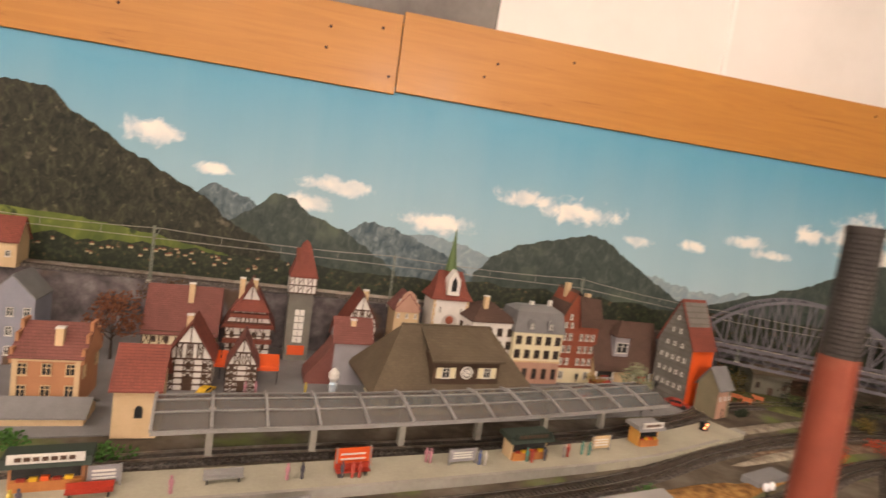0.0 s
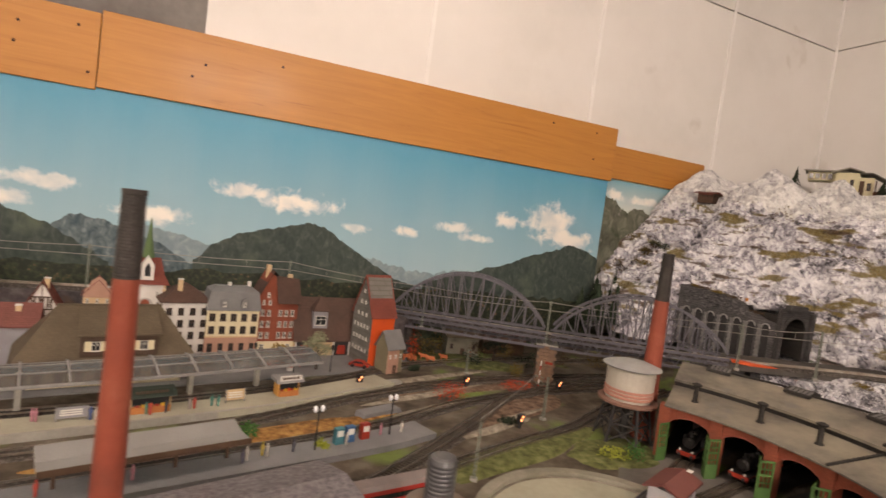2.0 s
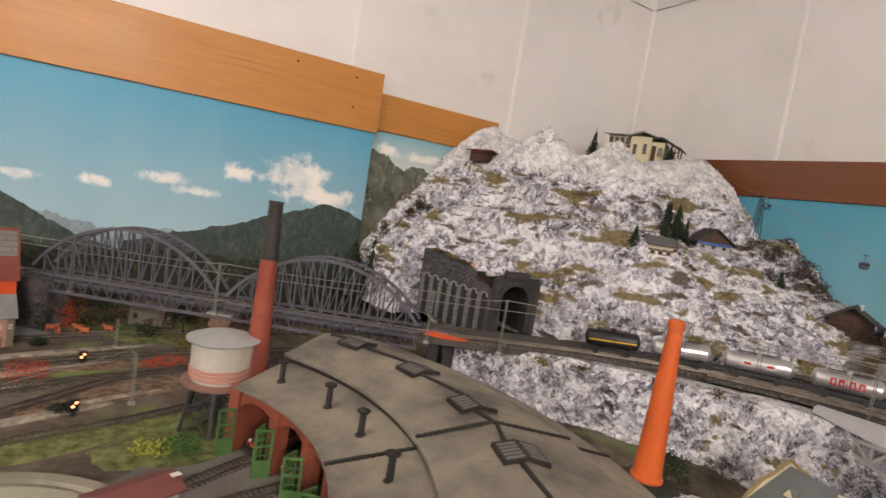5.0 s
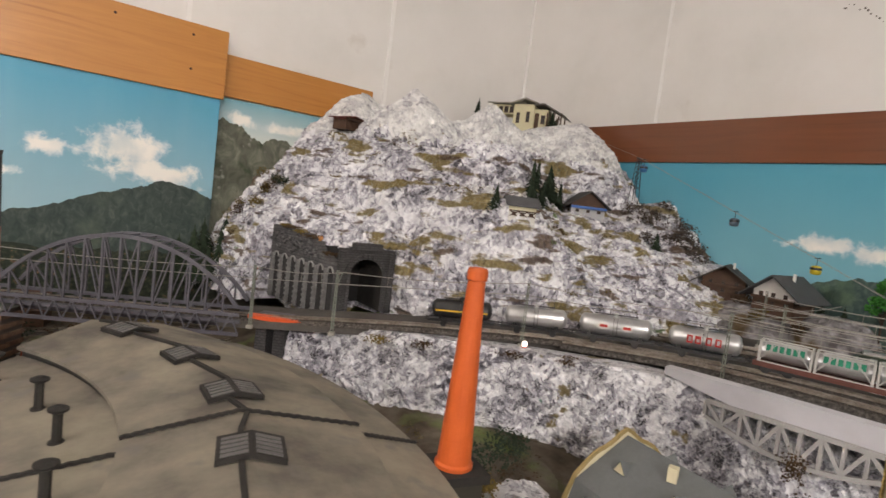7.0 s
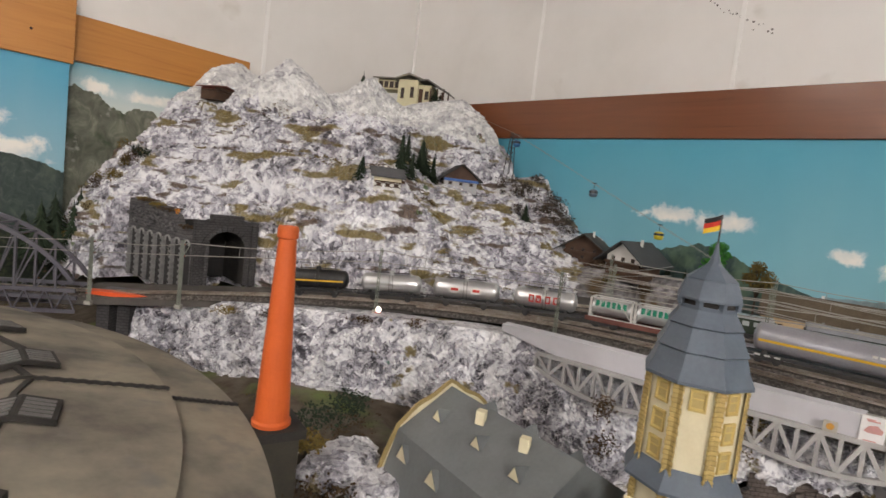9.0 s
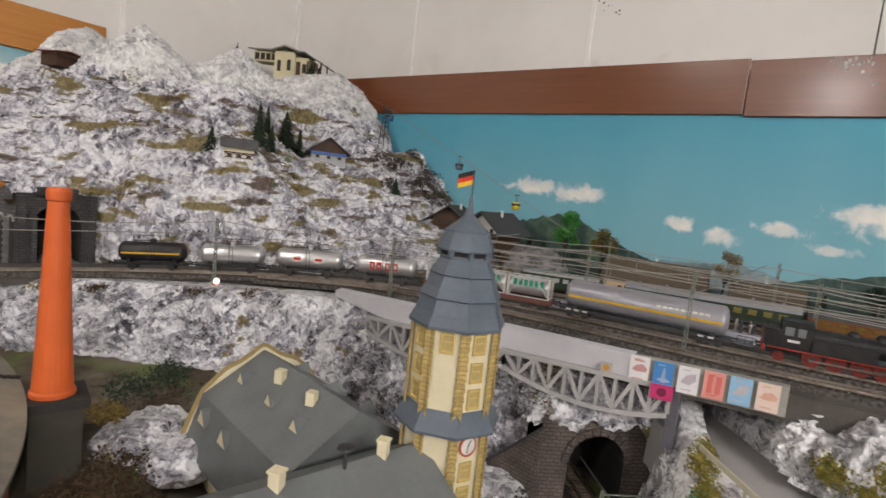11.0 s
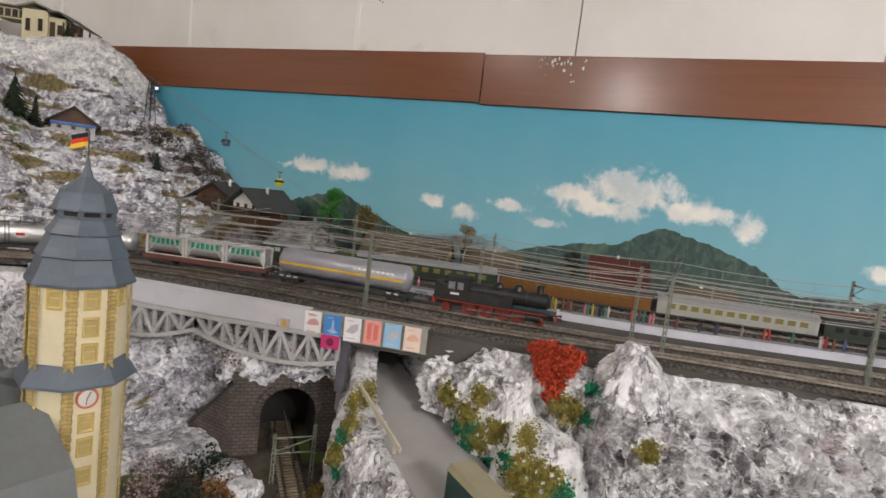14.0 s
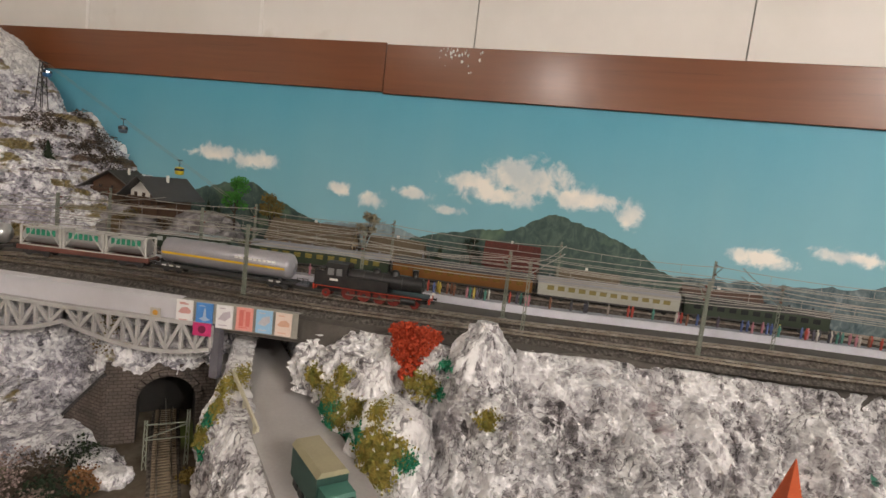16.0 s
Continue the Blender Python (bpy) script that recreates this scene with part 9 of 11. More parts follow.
def on_line(line, s, half, lift=0.0062):
    """The pose of a vehicle whose bogies stand at s - half and s + half."""
    p, _ = along(line, s - half)
    q, _ = along(line, s + half)
    d = q - p
    m = (p + q) / 2
    return pose(m.x, m.y, m.z + lift, 0, -math.degrees(math.atan2(d.z, math.hypot(d.x, d.y))), math.degrees(math.atan2(d.y, d.x)))


def wheelset(parent, x, r=0.0052, m=DARK_METAL, n=14, spokes=False):
    for sy in (-1, 1):
        w = part("wheel", Shape().cyl((x, sy * 0.0095, r), (x, sy * 0.0078, r), r, n=n), m, parent)
        if spokes:
            part("hub", Shape().cyl((x, sy * 0.0103, r), (x, sy * 0.0093, r), r * 0.28, n=8), DARK_METAL, w)


def bogie(parent, x, m=DARK_METAL):
    b = part("bogie", Shape().box(x - 0.017, x + 0.017, -0.0118, -0.0098, 0.0042, 0.0078).box(x - 0.017, x + 0.017, 0.0098, 0.0118, 0.0042, 0.0078).box(x - 0.004, x + 0.004, -0.0118, 0.0118, 0.006, 0.0095), m, parent)
    for dx in (-0.011, 0.011):
        wheelset(b, x + dx)


def buffers(parent, x, m=DARK_METAL):
    s = 1 if x > 0 else -1
    for sy in (-0.010, 0.010):
        part("buffer", Shape().cyl((x, sy, 0.0122), (x + s * 0.005, sy, 0.0122), 0.0012, n=8).cyl((x + s * 0.005, sy, 0.0122), (x + s * 0.006, sy, 0.0122), 0.0026, n=10), m, parent)


def letters(text, size, m, parent, at, label=""):
    """Raised lettering as a mesh from the built-in font."""
    cu = bpy.data.curves.new("lettering", "FONT")
    cu.body, cu.size, cu.extrude = text, size, 0.0002
    cu.align_x, cu.align_y = "CENTER", "CENTER"
    tmp = bpy.data.objects.new("lettering", cu)
    me = bpy.data.meshes.new_from_object(tmp)
    bpy.data.objects.remove(tmp)
    me.materials.clear()
    me.materials.append(m)
    return part("lettering", me, m, parent, label, at=at)


def steam_engine(label, m, group=""):
    ob = thing("steam_locomotive", label, "model locomotive", m, group)
    part("frame", Shape().box(-0.066, 0.066, -0.0075, 0.0075, 0.0075, 0.0125), BLACK, ob)
    part("valance", Shape().box(-0.066, 0.060, -0.0158, -0.0150, 0.0140, 0.0152).box(-0.066, 0.060, 0.0150, 0.0158, 0.0140, 0.0152), SIGNAL_RED, ob, "thin red valance")
    part("running_board", Shape().box(-0.068, 0.068, -0.0155, 0.0155, 0.0150, 0.0162), BLACK, ob)
    boiler = part("boiler", Shape().cyl((-0.032, 0, 0.0285), (0.058, 0, 0.0285), 0.0098, n=24), BLACK, ob)
    for x in (-0.012, 0.010, 0.034):
        part("boiler_band", Shape().cyl((x, 0, 0.0285), (x + 0.001, 0, 0.0285), 0.0101, n=24), DARK_METAL, boiler)
    part("smokebox_door", Shape().cyl((0.058, 0, 0.0285), (0.0605, 0, 0.0285), 0.0088, 0.0060, n=20), BLACK, ob)
    part("funnel", Shape().lathe([(0.0042, 0.036), (0.0036, 0.040), (0.0036, 0.0455), (0.0044, 0.0468), (0.003, 0.0468)], 14, x=0.048), BLACK, ob)
    for x, r, h in ((0.024, 0.0055, 0.0435), (0.002, 0.0050, 0.0425)):
        part("dome", Shape().lathe([(r * 1.15, 0.035), (r, 0.039), (r * 0.9, h - 0.002), (r * 0.5, h), (0.0004, h + 0.0004)], 14, x=x), BLACK, ob)
    for sy in (-1, 1):
        part("side_tank", Shape().box(-0.030, 0.020, sy * 0.0148 - 0.0026, sy * 0.0148 + 0.0006 * sy + 0.0020, 0.0162, 0.0300), BLACK, ob)
    cab = part("cab", Shape().prism([(-0.0155, 0.0162), (0.0155, 0.0162), (0.0155, 0.038), (0.011, 0.0435), (0, 0.0455), (-0.011, 0.0435), (-0.0155, 0.038)], "x", -0.056, -0.030), BLACK, ob)
    for sy in (-1, 1):
        part("cab_window", Shape().box(-0.053, -0.0455, sy * 0.0157 - 0.0004, sy * 0.0157 + 0.0004, 0.029, 0.0375).box(-0.0425, -0.036, sy * 0.0157 - 0.0004, sy * 0.0157 + 0.0004, 0.029, 0.0375), paint("grey_cab_opening", (0.20, 0.205, 0.21), (0.12, 0.12, 0.125), 0.3), cab)
        part("number_plate", Shape().box(-0.050, -0.040, sy * 0.0158 - 0.0004, sy * 0.0158 + 0.0004, 0.0225, 0.0250), WHITE, cab)
    part("coal_bunker", Shape().box(-0.069, -0.056, -0.0150, 0.0150, 0.0162, 0.0335), BLACK, ob)
    part("coal", Shape().box(-0.067, -0.058, -0.012, 0.012, 0.0335, 0.0360), SOOT, ob)
    for sy in (-1, 1):
        part("cylinder", Shape().cyl((0.036, sy * 0.0132, 0.0095), (0.053, sy * 0.0132, 0.0095), 0.0042, n=14), BLACK, ob)
        part("coupling_rod", Shape().box(-0.030, 0.026, sy * 0.0118 - 0.0005, sy * 0.0118 + 0.0005, 0.0062, 0.0078), RAIL, ob)
        part("main_rod", Shape().beam((0.0, sy * 0.0128, 0.007), (0.040, sy * 0.0128, 0.0092), 0.0008, 0.0016), RAIL, ob)
    for x in (-0.028, -0.009, 0.010, 0.027):
        wheelset(ob, x, 0.0082, WHEEL_RED, 20, True)
    for x in (-0.055, 0.052):
        wheelset(ob, x, 0.0052, WHEEL_RED, 16, True)
    for x in (-0.069, 0.069):
        part("buffer_beam", Shape().box(x - 0.0012, x + 0.0012, -0.0150, 0.0150, 0.0092, 0.0160), SIGNAL_RED, ob, "red buffer beam")
        buffers(ob, x)
    for y in (-0.010, 0.010):
        part("lamp", Shape().cyl((0.069, y, 0.0185), (0.0715, y, 0.0185), 0.0019, n=10), WHITE, ob)
    return ob


def tank_wagon(label, m, length, tank_m, stripe=None, deck_m=DARK_METAL, name="tank_wagon", radius=0.0165, mark=None):
    ob = thing(name, label, "model wagon", m, "goods wagons")
    h = length / 2
    part("underframe", Shape().box(-h, h, -0.0085, 0.0085, 0.0098, 0.0132).box(-h, h, -0.0135, -0.0122, 0.0095, 0.0135).box(-h, h, 0.0122, 0.0135, 0.0095, 0.0135), deck_m, ob)
    zc = 0.0145 + radius
    prof = [(-h + 0.006, radius * 0.35), (-h + 0.0075, radius * 0.72), (-h + 0.011, radius * 0.95), (-h + 0.015, radius)]
    prof = prof + [(-x, r) for x, r in prof[::-1]]
    n, tank = 28, Shape()
    tank.grid([[(x, r * math.cos(2 * math.pi * i / n), zc + r * math.sin(2 * math.pi * i / n)) for i in range(n + 1)] for x, r in prof])
    for x in (-h + 0.006, h - 0.006):
        tank.cyl((x - 0.0004, 0, zc), (x + 0.0004, 0, zc), radius * 0.35, n=n)
    t = part("tank", tank, tank_m, ob, smooth=True)
    if stripe:
        part("stripe", Shape().grid([[(x, r * math.cos(a), zc + r * math.sin(a)) for x in (-h + 0.013, h - 0.013) for r in (radius + 0.0002,)] for a in (math.radians(-10), math.radians(-6), math.radians(-3), 0.0)]), stripe, t)
        part("stripe", Shape().grid([[(x, -r * math.cos(a), zc + r * math.sin(a)) for x in (-h + 0.013, h - 0.013) for r in (radius + 0.0002,)] for a in (0.0, math.radians(-3), math.radians(-6), math.radians(-10))]), stripe, t)
    for x in (-h + 0.022, h - 0.022):
        part("saddle", Shape().box(x - 0.003, x + 0.003, -0.012, 0.012, 0.0132, 0.0185), deck_m, ob)
    if length > 0.13:
        bogie(ob, -h + 0.026)
        bogie(ob, h - 0.026)
    else:
        for x in (-h * 0.52, h * 0.52):
            wheelset(ob, x)
            part("axle_guard", Shape().box(x - 0.005, x + 0.005, -0.0128, -0.0112, 0.004, 0.0105).box(x - 0.005, x + 0.005, 0.0112, 0.0128, 0.004, 0.0105), deck_m, ob)
    for x in (-h, h):
        buffers(ob, x)
    if radius < 0.018:
        part("dome", Shape().lathe([(0.005, zc + radius - 0.002), (0.005, zc + radius + 0.004), (0.003, zc + radius + 0.0055)], 12), tank_m, ob)
        walk_top = Shape().box(-h * 0.55, h * 0.55, -0.004, 0.004, zc + radius + 0.0015, zc + radius + 0.0025)
        for x in (-h * 0.5, -h * 0.15, h * 0.2, h * 0.5):
            walk_top.box(x - 0.0005, x + 0.0005, -0.0045, -0.004, zc + radius + 0.002, zc + radius + 0.011)
        walk_top.box(-h * 0.5, h * 0.5, -0.0045, -0.004, zc + radius + 0.0105, zc + radius + 0.0113)
        part("walkway", walk_top, DARK_METAL, ob)
        part("ladder", Shape().box(-0.003, -0.0024, -radius - 0.002, -radius - 0.001, 0.014, zc + radius).box(0.0024, 0.003, -radius - 0.002, -radius - 0.001, 0.014, zc + radius), DARK_METAL, ob)
    if mark:
        for sy in (-1, 1):
            mark(ob, sy, zc, radius)
    return ob


def letters_mark(ob, sy, zc, r):
    face = pose(0, sy * -(r + 0.0006), zc + 0.001, 90, 0, 0) if sy > 0 else pose(0, r + 0.0006, zc + 0.001, 90, 0, 180)
    for k, x in enumerate((-0.021, -0.0095, 0.0055, 0.0185)):
        part("logo_bar", Shape().box(-0.0042, 0.0042, -0.006, 0.006, -0.0003, 0.0003), RED_INK, ob, at=face @ pose(x, 0, 0))
        part("logo_gap", Shape().box(-0.0018, 0.0022, -0.0035, 0.0035 if k != 1 else 0.001, -0.0004, 0.0006), SILVER, ob, at=face @ pose(x, 0, 0))


def ovals_mark(ob, sy, zc, r):
    face = pose(0, sy * -(r + 0.0004), zc + 0.001, 90, 0, 0) if sy > 0 else pose(0, r + 0.0004, zc + 0.001, 90, 0, 180)
    for x in (-0.018, 0.018):
        s = Shape().lathe([(1.0, -0.0003), (1.0, 0.0003)], 24)
        s.v = [(a * 0.0095, b * 0.0055, c) for a, b, c in s.v]
        o = part("logo_oval", s, WHITE, ob, at=face @ pose(x, 0, 0))
        part("logo_bar", Shape().box(-0.006, 0.006, -0.0022, 0.0022, 0.0002, 0.0006), RED_INK, o)


FRAME_PALE = paint("off_white_container_frame", (0.58, 0.57, 0.54), (0.46, 0.45, 0.42), 0.5, scale=60)


def container_wagon(label, m):
    ob = thing("container_wagon", label, "model wagon", m, "goods wagons")
    h = 0.084
    part("underframe", Shape().box(-h, h, -0.0135, 0.0135, 0.0105, 0.0140).box(-h, h, -0.0145, -0.0130, 0.0085, 0.0150).box(-h, h, 0.0130, 0.0145, 0.0085, 0.0150), WAGON_BROWN, ob)
    for k in range(3):
        x0 = -0.054 + 0.054 * k
        c = part("tank_container", Shape().cyl((x0 - 0.0235, 0, 0.0290), (x0 + 0.0235, 0, 0.0290), 0.0118, n=22), SILVER, ob, "silver tank container with green lettering")
        fr = Shape()
        for sx in (-1, 1):
            for sy in (-1, 1):
                fr.beam((x0 + sx * 0.025, sy * 0.0125, 0.0150), (x0 + sx * 0.025, sy * 0.0125, 0.0425), 0.0024, up=(1, 0, 0))
            for z in (0.0155, 0.042):
                fr.beam((x0 + sx * 0.025, -0.0125, z), (x0 + sx * 0.025, 0.0125, z), 0.0016)
        for sy in (-1, 1):
            for z in (0.0155, 0.042):
                fr.beam((x0 - 0.025, sy * 0.0125, z), (x0 + 0.025, sy * 0.0125, z), 0.0014)
            fr.beam((x0 - 0.025, sy * 0.0125, 0.0165), (x0 - 0.008, sy * 0.0125, 0.0415), 0.0011)
            fr.beam((x0 + 0.025, sy * 0.0125, 0.0165), (x0 + 0.008, sy * 0.0125, 0.0415), 0.0011)
        part("frame", fr, FRAME_PALE, c, "off-white container frame")
        for sy in (-1, 1):
            sign_ = part("name_board", Shape().box(x0 - 0.020, x0 + 0.020, sy * 0.0122 - 0.0003, sy * 0.0122 + 0.0003, 0.0290, 0.0405), SILVER, c)
            for i in range(6):
                part("logo_bar", Shape().box(x0 - 0.0188 + 0.0065 * i, x0 - 0.0144 + 0.0065 * i, sy * 0.0126 - 0.0003, sy * 0.0126 + 0.0003, 0.0305, 0.0388), GREEN_INK, sign_)
    bogie(ob, -h + 0.024)
    bogie(ob, h - 0.024)
    for x in (-h, h):
        buffers(ob, x)
    return ob


S0 = line_length(MAIN, lambda p: p.x > 2.0 and p.y < -0.565)
steam_engine("black tank steam locomotive with red running gear on the main line", on_line(MAIN, S0, 0.05) @ Matrix.Diagonal((1.27, 1.12, 1.2, 1)))
gas = tank_wagon("grey tank wagon with yellow stripe behind the locomotive", on_line(MAIN, S0 - 0.236, 0.095), 0.228, TANK_GREY, YELLOW, DARK_METAL, "gas_tank_wagon", 0.0200)
for sy in (-1, 1):
    for i in range(9):
        part("marking", Shape().box(0.020 + 0.0075 * i, 0.0255 + 0.0075 * i, sy * 0.0196 - 0.0004, sy * 0.0196 + 0.0004, 0.0395, 0.0425), WHITE, gas, at=pose(0, 0, 0))
    for x in (-0.100, -0.088, -0.076, 0.078, 0.090):
        part("data_panel", Shape().box(x - 0.0035, x + 0.0035, sy * 0.0139 - 0.0003, sy * 0.0139 + 0.0003, 0.0102, 0.0128), FRAME_PALE, gas)
flat = thing("brake_platform", "open grey end platform with railing on the tank wagon", "model wagon", on_line(MAIN, S0 - 0.107, 0.008), "goods wagons")
part("deck", Shape().box(-0.010, 0.010, -0.013, 0.013, 0.0105, 0.0135), STEEL_GREY, flat)
part("railing", (lambda s: [s.box(x, x + 0.0008, -0.0128, -0.012, 0.0135, 0.022) for x in (-0.009, 0.0, 0.008)] and s.box(-0.009, 0.0088, -0.0128, -0.012, 0.0212, 0.022))(Shape()), DARK_METAL, flat)
container_wagon("brown flat wagon with three silver tank containers", on_line(MAIN, S0 - 0.470, 0.075) @ Matrix.Diagonal((1.27, 1.06, 1.12, 1)))
tank_wagon("silver tank wagon with red letters and top railing", on_line(MAIN, S0 - 0.645, 0.034), 0.114, SILVER, None, DARK_METAL, "tank_wagon", 0.0162, letters_mark)
tank_wagon("silver tank wagon with two red and white ovals", on_line(MAIN, S0 - 0.778, 0.036), 0.124, SILVER, None, DARK_METAL, "tank_wagon", 0.0162, ovals_mark)
tank_wagon("black tank wagon with silver tank at the train's end", on_line(MAIN, S0 - 0.907, 0.034), 0.114, SILVER, None, BLACK, "tank_wagon", 0.0158)
tank_wagon("black tank wagon with yellow mark at the train's end", on_line(MAIN, S0 - 1.032, 0.034), 0.114, BLACK, YELLOW, BLACK, "tank_wagon", 0.0158)

# locomotives that wait in the roundhouse
for d, r in ((28.0, 0.408), (13.5, 0.402)):
    a, b = pol(r, d, 0), pol(0.2, d, 0)
    steam_engine("black steam locomotive with red buffer beam in the shed", pose(a[0], a[1], 0.8840, 0, 0, d + 180), "shed locomotives")


def coach(label, s, length, body_m, win_m, name="passenger_coach", n_win=11, roof_m=COACH_ROOF, pane=0.024):
    ob = thing(name, label, "model coach", on_line(COACH_LINE, s, length * 0.36), "passenger coaches")
    h = length / 2
    part("body", Shape().box(-h, h, -0.0160, 0.0160, 0.0100, 0.0330), body_m, ob)
    part("roof", Shape().prism([(-0.0168, 0.0325), (0.0168, 0.0325), (0.0160, 0.0370), (0.0105, 0.0415), (0.0, 0.0432), (-0.0105, 0.0415), (-0.0160, 0.0370)], "x", -h - 0.001, h + 0.001), roof_m, ob)
    pane_m = Shape().box(-length * pane, length * pane, -0.0004, 0.0004, 0, 0.0085).mesh("window", win_m)
    for sy in (-1, 1):
        for i in range(n_win):
            x = -h + length * (0.09 + 0.82 * i / (n_win - 1))
            part("window", pane_m, win_m, ob, at=pose(x, sy * 0.0163, 0.0205))
        part("sole_bar", Shape().box(-h, h, sy * 0.0150 - 0.001, sy * 0.0150 + 0.001, 0.0072, 0.0100), DARK_METAL, ob)
    for i in range(6):
        x = -h + length * (i + 0.5) / 6
        part("roof_vent", Shape().cyl((x, 0.004, 0.0420), (x, 0.004, 0.0455), 0.0015, 0.002, n=8), roof_m, ob)
    bogie(ob, -h + 0.034)
    bogie(ob, h - 0.034)
    for x in (-h, h):
        part("gangway", Shape().box(x - 0.003, x + 0.003, -0.0075, 0.0075, 0.012, 0.034), BLACK, ob)
        buffers(ob, x)
    return ob


# Amber in the pane colour stands for dim window light; nothing glows.
LIT_PANE = paint("dim_amber_pane", (0.08, 0.07, 0.025), (0.36, 0.30, 0.09), 0.2, scale=45, amount=0.8)
C0 = line_length(COACH_LINE, lambda p: p.y < -0.375)
coach("dark green passenger coach with grey roof", C0, 0.262, COACH_GREEN, LIT_PANE)
# Bright amber flecks in these panes stand for a few lit windows.
coach("amber passenger coach with dark grey roof", C0 + 0.272, 0.262, COACH_ORANGE, paint("dark_amber_pane", (0.07, 0.035, 0.012), (0.5, 0.34, 0.1), 0.2, scale=60, amount=0.4), roof_m=paint("dark_coach_roof", (0.055, 0.055, 0.062), (0.04, 0.04, 0.045), 0.5))
coach("grey-green passenger coach with yellow windows", C0 + 0.540, 0.255, COACH_GREY, paint("ochre_pane", (0.26, 0.21, 0.06), (0.05, 0.05, 0.04), 0.3, scale=50), n_win=12)
coach("dark green passenger coach with black roof", C0 + 0.802, 0.250, COACH_GREEN, GLASS, roof_m=paint("black_coach_roof", (0.03, 0.03, 0.032), None, 0.5))

elok = thing("electric_locomotive", "dark green electric locomotive with silver roof line", "model locomotive", on_line(COACH_LINE, C0 - 0.245, 0.06))
part("body", Shape().prism([(-0.085, 0.010), (0.085, 0.010), (0.085, 0.022), (0.070, 0.0335), (-0.070, 0.0335), (-0.085, 0.022)], "y", -0.0160, 0.0160), COACH_GREEN, elok)
part("roof", Shape().prism([(-0.0150, 0.0335), (0.0150, 0.0335), (0.0110, 0.0385), (-0.0110, 0.0385)], "x", -0.068, 0.068), SILVER, elok)
for sy in (-1, 1):
    for i in range(8):
        part("window", Shape().box(-0.060 + 0.0165 * i, -0.050 + 0.0165 * i, sy * 0.0162 - 0.0004, sy * 0.0162 + 0.0004, 0.0225, 0.0300), paint("pale_pane", (0.45, 0.47, 0.46), (0.25, 0.27, 0.27), 0.2), elok)
for x in (-0.045, 0.045):
    panto = Shape()
    for sy in (-0.006, 0.006):
        panto.beam((x - 0.012, sy, 0.039), (x + 0.008, sy, 0.050), 0.0008).beam((x + 0.008, sy, 0.050), (x - 0.008, sy, 0.064), 0.0008)
    panto.beam((x - 0.008, -0.012, 0.064), (x - 0.008, 0.012, 0.064), 0.0012)
    part("pantograph", panto, DARK_METAL, elok)
    bogie(elok, x)
for x in (-0.085, 0.085):
    buffers(elok, x)

# upper platform with its passengers
UP = curve([(2.225, -0.10, 0), (2.273, -0.30, 0), (2.309, -0.47, 0), (2.350, -0.75, 0), (2.394, -0.92, 0), (2.444, -1.10, 0), (2.490, -1.30, 0), (2.522, -1.50, 0)], 0.01)
single("platform", strip([tuple(p[:2]) for p in UP[:: max(1, len(UP) // 9)]], 0.0135, 1.036, 1.0490), paint("blue_grey_platform", (0.36, 0.37, 0.41), (0.25, 0.255, 0.28), 0.6, scale=15), "blue-grey upper station platform", "platform", kind="structure")
spots, s_run = [], 0.10
up_len = sum((b - a).length for a, b in zip(UP, UP[1:]))
while s_run < up_len - 0.05:
    p, h = along(UP, s_run)
    o = random.uniform(-0.009, 0.006)
    spots.append((p.x + h.y * -o * -1, p.y - h.x * -o * -1))
    s_run += random.choice((0.005, 0.006, 0.007, 0.012, 0.022, 0.036))
figures("tiny painted figurine waiting on the upper platform", spots, 1.0490, "upper platform figurines")
single("platform_edge", strip([(p.x + h.y * 0.0145, p.y - h.x * 0.0145) for p, h in (along(UP, up_len * k / 12) for k in range(13))], 0.0016, 1.036, 1.0500), paint("lilac_white_edge", (0.62, 0.62, 0.68), (0.50, 0.50, 0.56), 0.5), "lilac-white edge of the upper platform", "kerb", kind="structure")

# red rail vehicle and the shed with a ribbed drum near the turntable
rc = thing("rail_bus", "red rail bus with grey roof beside the turntable", "model locomotive", pose(0.637, 0.352, YARD + 0.0062, 0, 0, 10) @ Matrix.Scale(0.86, 4))
part("body", Shape().prism([(-0.078, 0.007), (0.070, 0.007), (0.078, 0.012), (0.074, 0.034), (-0.078, 0.034)], "y", -0.0160, 0.0160), paint("bright_red_body", (0.46, 0.035, 0.03), (0.36, 0.03, 0.025), 0.4), rc)
part("roof", Shape().prism([(-0.0160, 0.034), (0.0160, 0.034), (0.011, 0.0395), (-0.011, 0.0395)], "x", -0.077, 0.060), paint("dusty_grey_roof", (0.24, 0.20, 0.19), (0.18, 0.15, 0.145), 0.7), rc)
for sy in (-1, 1):
    part("window_band", Shape().box(-0.070, 0.030, sy * 0.0162 - 0.0004, sy * 0.0162 + 0.0004, 0.0205, 0.0275), GLASS, rc)
for x in (-0.05, 0.045):
    wheelset(rc, x)
shed_ = thing("goods_shed", "low shed with grey shingle roof", "building", pose(0.468, 0.318, 0.878, 0, 0, 16))
part("wall", Shape().box(-0.24, 0.085, -0.055, 0.055, 0, 0.042), BRICK_RED, shed_)
part("roof", Shape().prism([(-0.064, 0.040), (0.0, 0.052), (0.064, 0.040), (0.064, 0.043), (0.0, 0.055), (-0.064, 0.043)], "x", -0.25, 0.095), ramped("grey_shingle_scatter", 160, [(0.36, (0.10, 0.09, 0.095)), (0.5, (0.155, 0.142, 0.148)), (0.66, (0.215, 0.20, 0.205))], bump=0.6, dist=0.001), shed_)
part("fascia", Shape().box(-0.251, 0.096, -0.0655, -0.064, 0.038, 0.044), WHITE, shed_)
